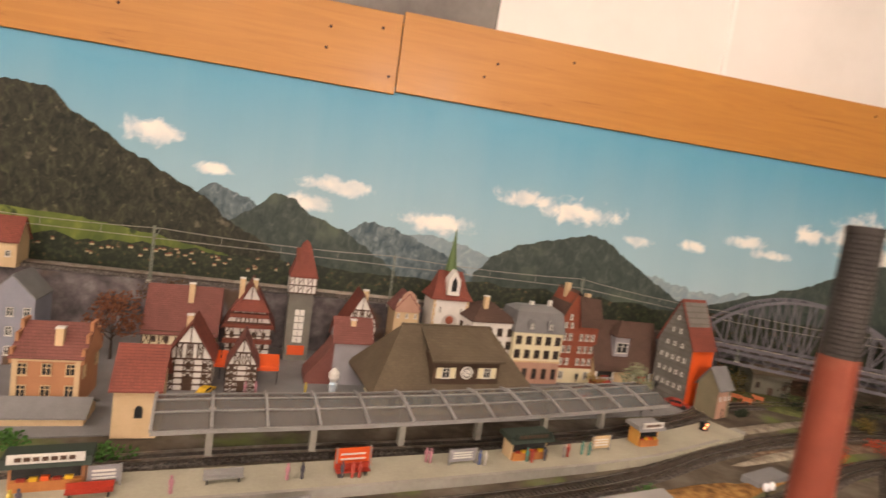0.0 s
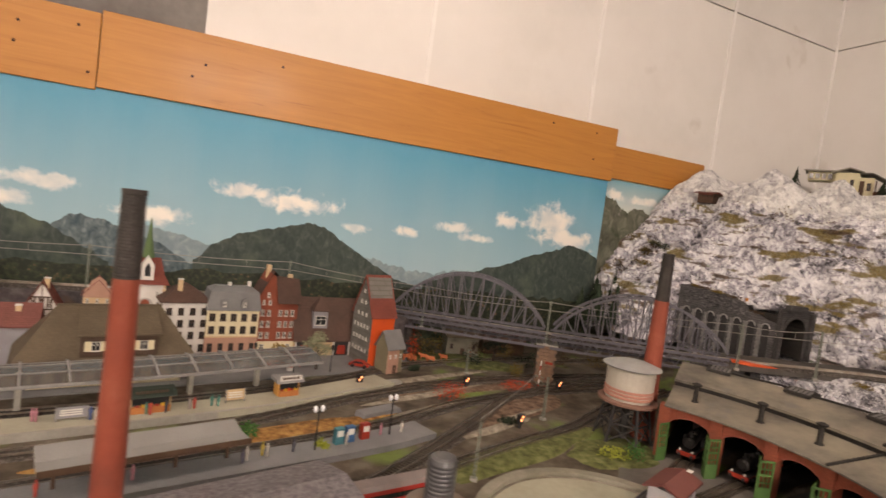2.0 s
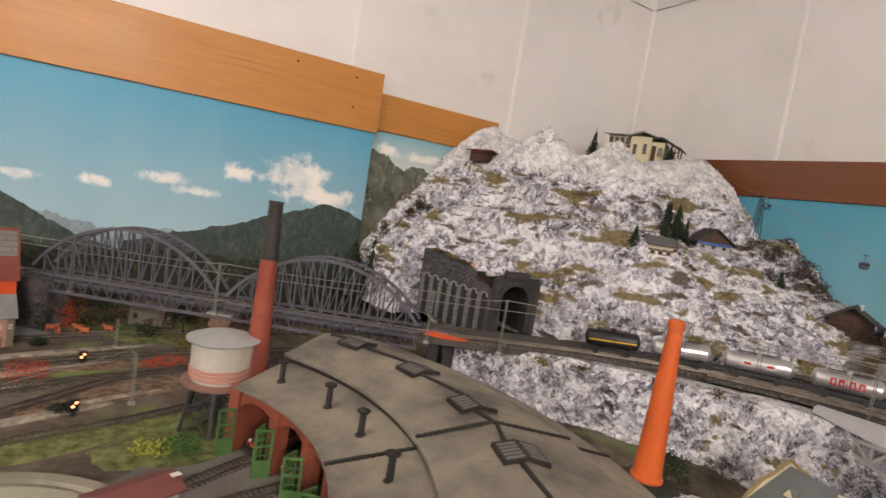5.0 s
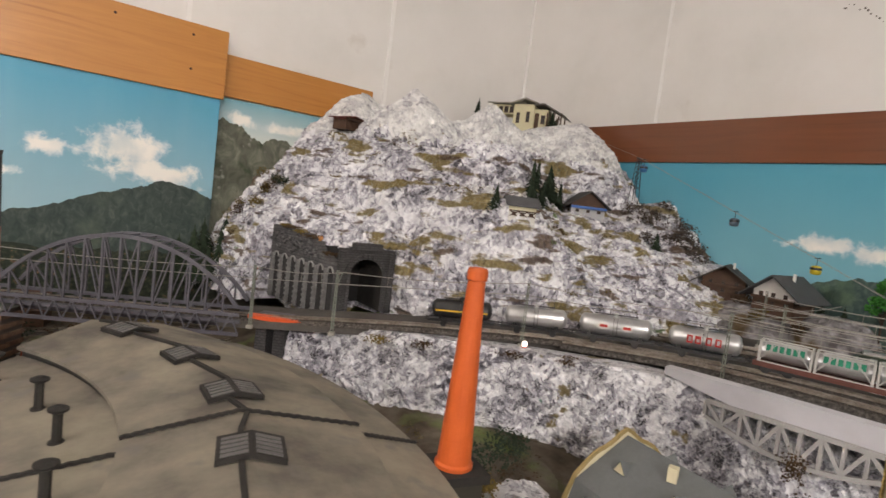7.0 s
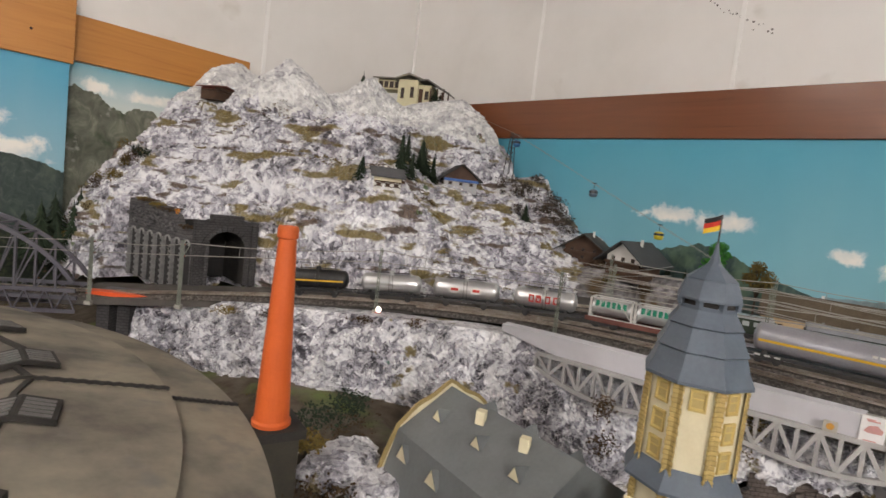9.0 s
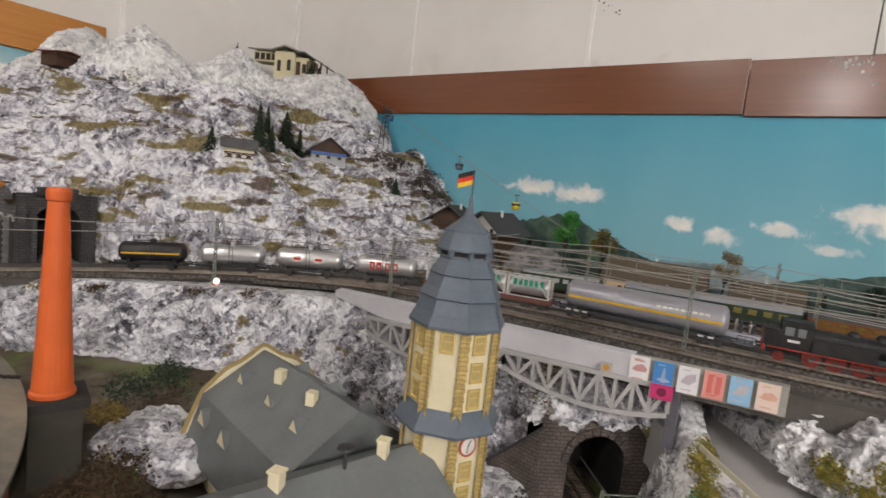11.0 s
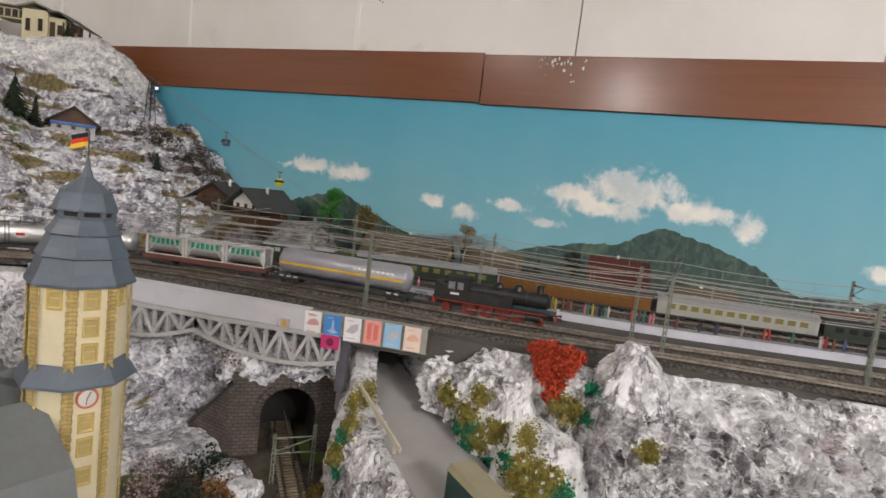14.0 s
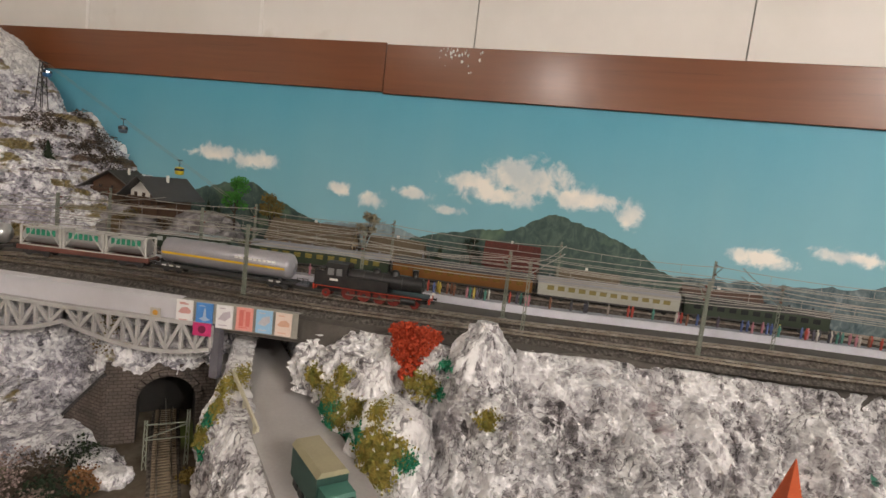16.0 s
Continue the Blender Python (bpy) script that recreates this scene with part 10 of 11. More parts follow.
drum = thing("storage_drum", "dark ribbed metal drum on a wide ring base", "tank", pose(0.603, 0.185, 0.878))
part("tower_base", Shape().lathe([(0.028, 0), (0.026, 0.095)], 20), BRICK_RED, drum)
part("ring", Shape().lathe([(0.024, 0.094), (0.031, 0.096), (0.031, 0.101), (0.020, 0.103)], 28), paint("rusty_ring", (0.20, 0.155, 0.12), (0.14, 0.11, 0.09), 0.7), drum)
rings = []
for i in range(10):
    z = 0.102 + i * 0.0042
    rings += [(0.0136, z), (0.0141, z + 0.0013), (0.0141, z + 0.0027), (0.0136, z + 0.004)]
part("drum", Shape().lathe(rings + [(0.0125, 0.1465), (0.009, 0.148)], 28), paint("dark_zinc", (0.13, 0.13, 0.135), (0.09, 0.09, 0.095), 0.45, 0.4), drum)
from mathutils.bvhtree import BVHTree


# ---- overhead line ----
def mast(x, y, z, toward, h=0.108, label="grey-green catenary mast with bracket"):
    """A lattice mast whose bracket reaches toward a heading in degrees."""
    ob = thing("catenary_mast", label, "mast", pose(x, y, z, 0, 0, toward), "catenary masts")
    post = Shape()
    for sx in (-1, 1):
        for sy in (-1, 1):
            post.beam((sx * 0.0020, sy * 0.0020, 0), (sx * 0.0014, sy * 0.0014, h), 0.0010, up=(1, 0, 0))
    for k in range(14):
        z0, z1 = h * k / 14, h * (k + 1) / 14
        s = 1 if k % 2 else -1
        for sy in (-1, 1):
            post.beam((-s * 0.0018, sy * 0.0018, z0), (s * 0.0018, sy * 0.0018, z1), 0.0007)
            post.beam((sy * 0.0018, -s * 0.0018, z0), (sy * 0.0018, s * 0.0018, z1), 0.0007)
    part("post", post, MAST, ob)
    part("footing", Shape().box(-0.005, 0.005, -0.005, 0.005, -0.002, 0.004), CONCRETE, ob)
    arm = Shape()
    arm.beam((0, 0, h * 0.93), (0.036, 0, h * 0.93), 0.0012)
    arm.beam((0, 0, h * 0.74), (0.034, 0, h * 0.92), 0.0010)
    arm.beam((0, 0, h * 0.76), (0.034, 0, h * 0.74), 0.0010)
    part("bracket", arm, MAST, ob)
    for zz in (0.93, 0.76):
        part("insulator", Shape().cyl((0.004, 0, h * zz), (0.010, 0, h * zz), 0.0014, n=8), WOOD_RED, ob)
    u = Vector((math.cos(math.radians(toward)), math.sin(math.radians(toward)), 0))
    tip = Vector((x, y, z)) + u * 0.034
    return tip + Vector((0, 0, h * 0.93)), tip + Vector((0, 0, h * 0.74))


def wire(points, label, sag=0.004, r=0.0006):
    sh = Shape()
    for a, b in zip(points, points[1:]):
        n = 10
        prev = a
        for i in range(1, n + 1):
            t = i / n
            p = a.lerp(b, t) - Vector((0, 0, 4 * sag * t * (1 - t)))
            sh.beam(prev, p, r * 2)
            prev = p
    return single("overhead_wire", sh, WIRE, label, "wire", group="overhead wires")


def overhead(masts, label):
    tips = [mast(*m) for m in masts]
    wire([t[0] for t in tips], label, 0.006)
    wire([t[1] for t in tips], label, 0.0)
    for a, b in zip(tips, tips[1:]):
        for k in (0.25, 0.5, 0.75):
            hi = a[0].lerp(b[0], k) - Vector((0, 0, 0.024 * k * (1 - k)))
            lo = a[1].lerp(b[1], k)
            single("dropper", Shape().beam(lo, hi, 0.0006, up=(1, 0, 0)), WIRE, "thin dropper wire of the overhead line", "wire", group="droppers")


overhead([(-0.72, 1.095, 0.986, 90), (-0.30, 1.098, 0.986, 90), (0.16, 1.100, 0.986, 90), (0.58, 1.100, 0.986, 75), (0.90, 0.985, 0.965, 55), (1.158, 0.815, 0.972, 58), (1.530, 0.585, 0.985, 50), (1.628, 0.470, 0.998, 50), (1.868, 0.270, 1.020, 45), (2.010, 0.015, 1.024, 20), (2.105, -0.395, 1.038, 5), (2.188, -0.785, 1.038, 10), (2.245, -1.02, 1.038, 14), (2.30, -1.30, 1.038, 14)],
         "thin overhead line wire along the main line")
overhead([(2.135, -0.005, 1.0385, 20), (2.232, -0.21, 1.0385, 15), (2.225, -0.52, 1.0385, 190), (2.262, -0.745, 1.0385, 170), (2.352, -1.14, 1.0385, 165), (2.395, -1.42, 1.0385, 165)], "thin overhead line wire over the upper station")
overhead([(2.33, 0.10, 1.04, 200), (2.44, -0.17, 1.04, 195), (2.53, -0.45, 1.04, 190), (2.578, -0.80, 1.04, 190), (2.625, -1.10, 1.04, 190), (2.655, -1.45, 1.04, 190)], "thin overhead line wire behind the upper station")
for k, (dx, z0) in enumerate(((0.012, 1.118), (0.05, 1.128), (0.085, 1.112), (0.13, 1.124), (0.17, 1.134), (0.215, 1.116), (0.26, 1.128))):
    run = [Vector((2.02 + dx, 0.10, z0)), Vector((2.075 + dx, -0.22, z0 + 0.004)), Vector((2.135 + dx * 0.95, -0.52, z0)), Vector((2.20 + dx * 0.9, -0.80, z0 - 0.004)), Vector((2.27 + dx * 0.9, -1.14, z0)), Vector((2.34 + dx * 0.85, -1.48, z0))]
    wire(run, "thin overhead wire above the station tracks", 0.004, 0.0005)
for y, x0, x1 in ((0.02, 2.045, 2.36), (-0.40, 2.105, 2.53), (-0.78, 2.19, 2.578), (-1.12, 2.26, 2.625)):
    wire([Vector((x0, y, 1.140)), Vector((x1, y - 0.03, 1.142))], "cross wire over the upper station", 0.008, 0.0005)
    wire([Vector((x0, y, 1.122)), Vector((x1, y - 0.03, 1.124))], "cross wire over the upper station", 0.0, 0.0005)
yard_tips = [mast(0.765, 0.400, 0.878, 60, 0.085), mast(1.02, 0.60, 0.878, 100, 0.085), mast(0.99, 0.885, 0.878, -80, 0.06)]
wire([yard_tips[0][0], yard_tips[1][0]], "thin overhead wire across the yard")
gantry = thing("catenary_gantry", "grey-green lattice gantry over the lower track", "mast", pose(1.994, -0.378, 0.832, 0, 0, 133))
for x, h in ((0.024, 0.066), (-0.024, 0.076)):
    post = Shape()
    for sx in (-1, 1):
        post.beam((x + sx * 0.0022, 0, 0), (x + sx * 0.0014, 0, h), 0.0012, up=(1, 0, 0))
    for k in range(9):
        s_ = 1 if k % 2 else -1
        post.beam((x - s_ * 0.0019, 0, h * k / 9), (x + s_ * 0.0019, 0, h * (k + 1) / 9), 0.0008)
    part("post", post, MAST, gantry)
for a, b in (((0.024, 0, 0.060), (-0.024, 0, 0.060)), ((0.024, 0, 0.040), (-0.024, 0, 0.040)), ((0.024, 0, 0.042), (-0.024, 0, 0.058))):
    part("crossbar", Shape().beam(a, b, 0.0014), MAST, gantry)
wire([Vector((1.994, -0.378, 0.872)), Vector((2.08, -0.295, 0.875))], "thin overhead wire into the lower tunnel", 0.001)



# ---- lamps and signals ----
GLOBE = glow("opal_lamp_globe", (0.80, 0.80, 0.82), 0.12)
SIG_GLOW = glow("lit_signal_lens", (1.0, 0.34, 0.14), 3.5)
for x, y, rz in ((0.556, 0.505, 15), (0.683, 0.545, 15), (0.18, 0.420, 15)):
    ob = thing("platform_lamp", "black platform lamp with two white globes", "lamp", pose(x, y, 0.8875, 0, 0, rz), "platform lamps")
    part("pole", Shape().cyl((0, 0, 0), (0, 0, 0.060), 0.0014, 0.0010, 8), BLACK, ob)
    part("crossbar", Shape().beam((-0.0055, 0, 0.056), (0.0055, 0, 0.056), 0.0014), BLACK, ob)
    for sx in (-0.0055, 0.0055):
        part("globe", Shape().lathe([(0.0012, 0.0560), (0.0028, 0.0580), (0.0032, 0.0610), (0.0028, 0.064), (0.0012, 0.066)], 12), GLOBE, ob, "white opal globe", at=pose(sx, 0, 0), smooth=True)
for x, y, z, rz in ((0.941, 0.787, 0.878, 190), (1.165, 0.752, 0.878, 200), (0.945, 0.567, 0.878, 205), (0.70, 0.80, 0.878, 190)):
    ob = thing("dwarf_signal", "low black shunting signal with a lit lens", "signal", pose(x, y, z, 0, 0, rz), "dwarf signals")
    part("housing", Shape().box(-0.006, 0.006, -0.004, 0.004, 0.008, 0.026), BLACK, ob)
    part("post", Shape().box(-0.0025, 0.0025, -0.0025, 0.0025, 0, 0.008), DARK_METAL, ob)
    for lx, lz in ((-0.0022, 0.0215), (0.0022, 0.0165)):
        part("lens", Shape().cyl((lx, 0.0038, lz), (lx, 0.0052, lz), 0.0022, n=10), SIG_GLOW, ob, "lit signal lens", at=pose(0, 0, 0, 0, 0, 180))
        part("lens", Shape().cyl((lx, 0.0038, lz), (lx, 0.0052, lz), 0.0022, n=10), SIG_GLOW, ob, "lit signal lens", at=pose(0, 0, 0))
ob = thing("track_lamp", "small white lit lamp with red rim beside the mountain track", "signal", pose(1.868, 0.262, 1.016, 0, 0, 215))
part("base", Shape().box(-0.004, 0.004, -0.004, 0.004, 0, 0.006), SIGNAL_RED, ob)
part("lens", Shape().lathe([(0.0020, 0.006), (0.0042, 0.008), (0.0046, 0.0115), (0.0030, 0.0145), (0.0006, 0.0158)], 12), glow("lit_white_lens", (1.0, 0.86, 0.74), 2.2), ob, "lit white lens")
sem = thing("semaphore_signal", "red and white semaphore signal beside the yard", "signal", pose(1.125, 0.775, 0.878, 0, 0, 10))
for k in range(6):
    part("mast_band", Shape().cyl((0, 0, 0.011 * k), (0, 0, 0.011 * (k + 1)), 0.0016, n=8), WHITE if k % 2 else SIGNAL_RED, sem)
part("arm", Shape().box(-0.001, 0.024, -0.0014, -0.0006, 0.060, 0.066), SIGNAL_RED, sem, at=pose(0, 0, 0, 0, 12, 0))
for x, y in ((-0.12, 0.90), (0.30, 0.925), (0.50, 0.90), (0.66, 0.895), (-0.33, 0.60), (0.56, 0.775)):
    ob = thing("street_lamp", "thin black street lamp in the model town", "lamp", pose(x, y, 0.8785), "street lamps")
    part("pole", Shape().cyl((0, 0, 0), (0, 0, 0.050), 0.0011, 0.0008, 8), BLACK, ob)
    part("lantern", Shape().lathe([(0.0012, 0.049), (0.0030, 0.052), (0.0034, 0.058), (0.0012, 0.061)], 6), BLACK, ob)

# ---- chalets on the mountain ----
def chalet(name, label, x, y, z, rz, w, d, h, rise, wall_m, roof_m, over=0.008, base_m=WHITE, rail_m=None):
    ob = thing(name, label, "model chalet", pose(x, y, z, 0, 0, rz), "mountain chalets")
    part("plinth", Shape().box(-w / 2, w / 2, -d / 2, d / 2, -0.02, h * 0.5), base_m, ob)
    part("wall", Shape().prism([(-w / 2, h * 0.5), (w / 2, h * 0.5), (w / 2, h), (0, h + rise), (-w / 2, h)], "y", -d / 2, d / 2), wall_m, ob)
    k = rise / (w / 2)
    for sgn in (-1, 1):
        part("roof", Shape().add([(sgn * (w / 2 + over), yy, h - k * over + zz) for yy in (-d / 2 - over, d / 2 + over) for zz in (0.0003, 0.003)] + [(0, yy, h + rise + zz) for yy in (-d / 2 - over, d / 2 + over) for zz in (0.0003, 0.003)],
             [(0, 2, 6, 4), (1, 5, 7, 3), (0, 1, 3, 2), (4, 6, 7, 5), (0, 4, 5, 1), (2, 3, 7, 6)]), roof_m, ob)
    part("balcony", Shape().box(-w / 2 - 0.002, w / 2 + 0.002, -d / 2 - 0.007, -d / 2, h * 0.5, h * 0.5 + 0.006), rail_m or TIMBER, ob)
    if rail_m is TIMBER:
        for y0, y1 in ((-0.48, -0.17), (-0.17, 0.17), (0.17, 0.48)):
            part("timber_brace", Shape().beam((-w / 2 - 0.0012, d * y0, h * 0.06), (-w / 2 - 0.0012, d * y1, h * 0.46), 0.0018).beam((-w / 2 - 0.0012, d * y1, h * 0.06), (-w / 2 - 0.0012, d * y0, h * 0.46), 0.0018), TIMBER, ob)
        part("rail", Shape().beam((-w / 2 - 0.0014, -d / 2, h * 0.5), (-w / 2 - 0.0014, d / 2, h * 0.5), 0.0022), TIMBER, ob)
    windows(ob, pose(0, -d / 2 - 0.0006, 0), spread(3, w, h * 0.15, 0.18) + spread(3, w, h * 0.66, 0.2), min(0.008, w * 0.16), h * 0.26, FRAME_DARK)
    windows(ob, pose(-w / 2 - 0.0006, 0, 0, 0, 0, -90), spread(3, d, h * 0.15, 0.18), min(0.008, d * 0.16), h * 0.26, FRAME_DARK)
    part("chimney", Shape().box(w * 0.12, w * 0.12 + 0.005, 0, 0.005, h + rise * 0.4, h + rise + 0.008), WHITE, ob)
    return ob


mz = mountain_z
HUT_BROWN = paint("dark_red_brown_wood", (0.18, 0.05, 0.035), (0.11, 0.035, 0.025), 0.7)
chalet("chalet", "cream chalet with grey roof on the mountain ledge", 2.022, 0.468, 1.228, 60, 0.046, 0.056, 0.026, 0.014, CREAM, paint("grey_shingle", (0.10, 0.10, 0.105), (0.075, 0.075, 0.075), 0.7), rail_m=TIMBER)
chalet("chalet", "brown chalet with blue balcony on the mountain ledge", 2.325, 0.555, 1.257, -34, 0.084, 0.100, 0.022, 0.030, TIMBER, paint("dark_shingle", (0.055, 0.05, 0.048), (0.04, 0.037, 0.035), 0.7), 0.012, paint("white_blue_render", (0.45, 0.43, 0.40), (0.30, 0.33, 0.40), 0.6), paint("blue_balcony", (0.05, 0.14, 0.42), (0.04, 0.10, 0.30), 0.5))
chalet("alpine_hut", "small red-brown hut below the white peak", 1.892, 1.045, 1.426, 22, 0.056, 0.048, 0.011, 0.005, HUT_BROWN, HUT_BROWN, 0.010, TIMBER)
top = thing("cable_car_station", "cream mountain station with flat roofs on stilts", "model building", pose(2.512, 1.000, 1.520, 0, 0, -62) @ Matrix.Diagonal((1.38, 1.38, 1.6, 1)))
OLIVE_ROOF = paint("olive_flat_roof", (0.30, 0.285, 0.235), (0.20, 0.19, 0.155), 0.7)
PALE_WALL = paint("pale_yellow_station_wall", (0.66, 0.61, 0.40), (0.56, 0.51, 0.33), 0.7)
part("long_block", Shape().box(-0.080, 0.004, -0.010, 0.034, 0.030, 0.050), PALE_WALL, top)
part("long_roof", Shape().prism([(-0.024, 0.050), (0.012, 0.0555), (0.040, 0.050), (0.040, 0.0525), (0.012, 0.0580), (-0.024, 0.0525)], "x", -0.090, 0.010), OLIVE_ROOF, top)
part("tall_block", Shape().box(-0.016, 0.034, -0.034, 0.026, -0.020, 0.047), PALE_WALL, top)
part("tall_roof", Shape().prism([(-0.026, 0.045), (0.012, 0.056), (0.044, 0.047), (0.044, 0.0495), (0.012, 0.0590), (-0.026, 0.0475)], "y", -0.044, 0.032), OLIVE_ROOF, top)
part("porch_block", Shape().box(0.034, 0.066, -0.030, 0.024, -0.020, 0.038), PALE_WALL, top)
part("porch_roof", Shape().prism([(0.036, 0.046), (0.060, 0.048), (0.108, 0.026), (0.108, 0.0235), (0.060, 0.0455), (0.036, 0.0435)], "y", -0.046, 0.030), paint("dark_flat_roof", (0.13, 0.125, 0.11), (0.09, 0.085, 0.075), 0.7), top)
part("deck", Shape().box(0.030, 0.104, -0.048, 0.022, -0.016, -0.012), TIMBER, top)
for x in (0.070, 0.086, 0.102):
    for y in (-0.044, -0.006):
        part("stilt", Shape().beam((x, y, -0.075), (x, y, 0.030), 0.0028, up=(1, 0, 0)), TIMBER, top)
for z in (-0.036, 0.002):
    part("stilt_brace", Shape().beam((0.070, -0.044, z), (0.102, -0.044, z + 0.018), 0.0018), TIMBER, top)
part("stair", Shape().beam((-0.002, -0.050, -0.036), (0.056, -0.050, -0.014), 0.008, 0.010), paint("brown_stair", (0.16, 0.09, 0.06), (0.11, 0.06, 0.04), 0.7), top)
part("opening", Shape().box(0.036, 0.046, -0.0312, -0.0298, -0.012, 0.030), TIMBER, top, "dark timber doorway")
windows(top, pose(0, -0.0106, 0), [(-0.072, 0.034), (-0.058, 0.034), (-0.044, 0.034), (-0.030, 0.034)], 0.010, 0.012, FRAME_DARK)
windows(top, pose(0, -0.0346, 0), [(-0.004, 0.010), (0.020, 0.012)], 0.008, 0.020, FRAME_DARK)
windows(top, pose(0, -0.0306, 0), [(0.056, 0.010)], 0.009, 0.016, FRAME_DARK)
chalet("chalet", "dark wooden chalet with wide roof beside the backdrop", 2.510, 0.262, 1.112, -70, 0.088, 0.090, 0.034, 0.030, TIMBER, paint("weathered_shingle", (0.075, 0.068, 0.058), (0.05, 0.046, 0.04), 0.75), 0.024, TIMBER)
chalet("chalet", "dark wooden chalet with white gable beside the backdrop", 2.500, 0.132, 1.104, -93, 0.080, 0.100, 0.036, 0.032, WHITE, paint("slate_shingle", (0.06, 0.06, 0.06), (0.045, 0.045, 0.045), 0.7), 0.022, TIMBER)
DARK_RED_ROOF = tiled("dark_red_shingle", (0.12, 0.028, 0.02), (0.5, 0.5, 0.5), 0.8, 0.004, 0.006)
for x, y, z, w, d, h, rise, rz, wm, rm, label in ((2.605, -0.22, 1.0375, 0.075, 0.20, 0.030, 0.040, 8, SAND, ROOF_OLIVE, "long low house with olive roof behind the tracks"), (2.615, -0.43, 1.0375, 0.06, 0.12, 0.025, 0.035, 6, GREYWALL, ROOF_OLIVE, "low house with olive roof behind the tracks"), (2.622, -0.695, 1.0375, 0.06, 0.11, 0.045, 0.040, 8, WOOD_RED, DARK_RED_ROOF, "red-roofed house behind the tracks"), (2.63, -0.86, 1.0375, 0.055, 0.12, 0.020, 0.030, 8, TAN, ROOF_OLIVE, "low brown shed behind the tracks"), (2.63, -1.12, 1.0375, 0.06, 0.14, 0.022, 0.03, 8, GREYWALL, ROOF_BROWN, "low grey shed behind the tracks")):
    chalet("village_house", label, x, y, z, rz, w, d, h, rise, wm, rm, 0.006, wm)
single("village_bank", Shape().box(2.575, 2.672, -1.5, 0.0, 1.036, 1.0385), GRASS, "green strip along the backdrop", "ground", kind="structure")
townhouse("town_house", "yellow house with red roof at the town's edge", -0.575, 1.12, 10, 0.085, 0.06, 0.05, "x", 0.040, SAND, ROOF_RED, ((3, 0.02),), (), (0.008, 0.011), z0=0.986)
townhouse("town_house", "yellow tower house at the town's edge", -0.625, 1.105, 10, 0.045, 0.06, 0.075, "y", 0.020, SAND, ROOF_RED, ((2, 0.02), (2, 0.045)), (), (0.008, 0.011), z0=0.986)
townhouse("stone_house", "small stone house under the arch bridge", 1.06, 1.075, -10, 0.09, 0.06, 0.050, "x", 0.022, paint("olive_grey_stone", (0.19, 0.18, 0.14), (0.13, 0.125, 0.10), 0.85), ROOF_OLIVE, ((2, 0.018),), (), (0.008, 0.012), FRAME_DARK)
townhouse("stone_house", "brown wooden barn under the arch bridge", 1.20, 1.085, -14, 0.12, 0.06, 0.038, "x", 0.032, TIMBER, ROOF_BROWN, (), (), door=True)

# ---- cable car ----
cable_a, cable_b = Vector((2.515, 0.535, 1.425)), Vector((2.49, -0.06, 1.152))
for o in (-0.006, 0.006):
    single("cableway_rope", Shape().beam(cable_a + Vector((o, 0, 0)), cable_b + Vector((o, 0, 0)), 0.0007), WIRE, "thin rope of the cable car", "rope", group="cableway ropes")
for t, m, label in ((0.02, paint("blue_gondola", (0.04, 0.14, 0.30), None, 0.4), "small blue gondola hanging on the ropes"), (0.46, paint("grey_gondola", (0.10, 0.14, 0.18), None, 0.4), "small grey gondola hanging on the ropes"), (0.76, paint("yellow_gondola", (0.58, 0.46, 0.03), None, 0.4), "small yellow gondola hanging on the ropes")):
    p = cable_a.lerp(cable_b, t)
    ob = thing("gondola", label, "cable car", pose(p.x, p.y, p.z, 0, 0, -70), "gondolas")
    part("hanger", Shape().beam((0, 0, 0.002), (0, 0, -0.014), 0.0012, up=(1, 0, 0)).beam((-0.006, 0, 0.002), (0.006, 0, 0.002), 0.0018), BLACK, ob)
    part("cabin", Shape().lathe([(0.005, -0.032), (0.0095, -0.030), (0.0105, -0.022), (0.0100, -0.016), (0.006, -0.0135), (0.001, -0.013)], 10), m, ob, smooth=True)
    part("window_band", Shape().lathe([(0.0104, -0.0225), (0.0109, -0.0222), (0.0106, -0.0172), (0.0101, -0.017)], 10), GLASS, ob)
single("cableway_rope", Shape().beam(cable_a, (2.52, 0.88, 1.545), 0.0007), WIRE, "thin rope between pylon and mountain station", "rope", group="cableway ropes")
pylon = thing("cableway_pylon", "dark lattice pylon of the cable car", "pylon", pose(2.515, 0.540, 1.340))
for sx, sy in ((-1, -1), (1, -1), (1, 1), (-1, 1)):
    part("leg", Shape().beam((sx * 0.010, sy * 0.010, -0.03), (sx * 0.004, sy * 0.004, 0.085), 0.0014, up=(1, 0, 0)), DARK_METAL, pylon)
for k in range(6):
    z0, z1 = 0.013 * k, 0.013 * (k + 1)
    s0, s1 = lerp(0.009, 0.004, k / 6), lerp(0.009, 0.004, (k + 1) / 6)
    for sx in (-1, 1):
        part("brace", Shape().beam((sx * s0, -s0, z0), (sx * s1, s1, z1), 0.0009), DARK_METAL, pylon)
        part("brace", Shape().beam((-s0, sx * s0, z0), (s1, sx * s1, z1), 0.0009), DARK_METAL, pylon)
part("crossbar", Shape().beam((-0.012, 0, 0.085), (0.012, 0, 0.085), 0.0025), DARK_METAL, pylon)


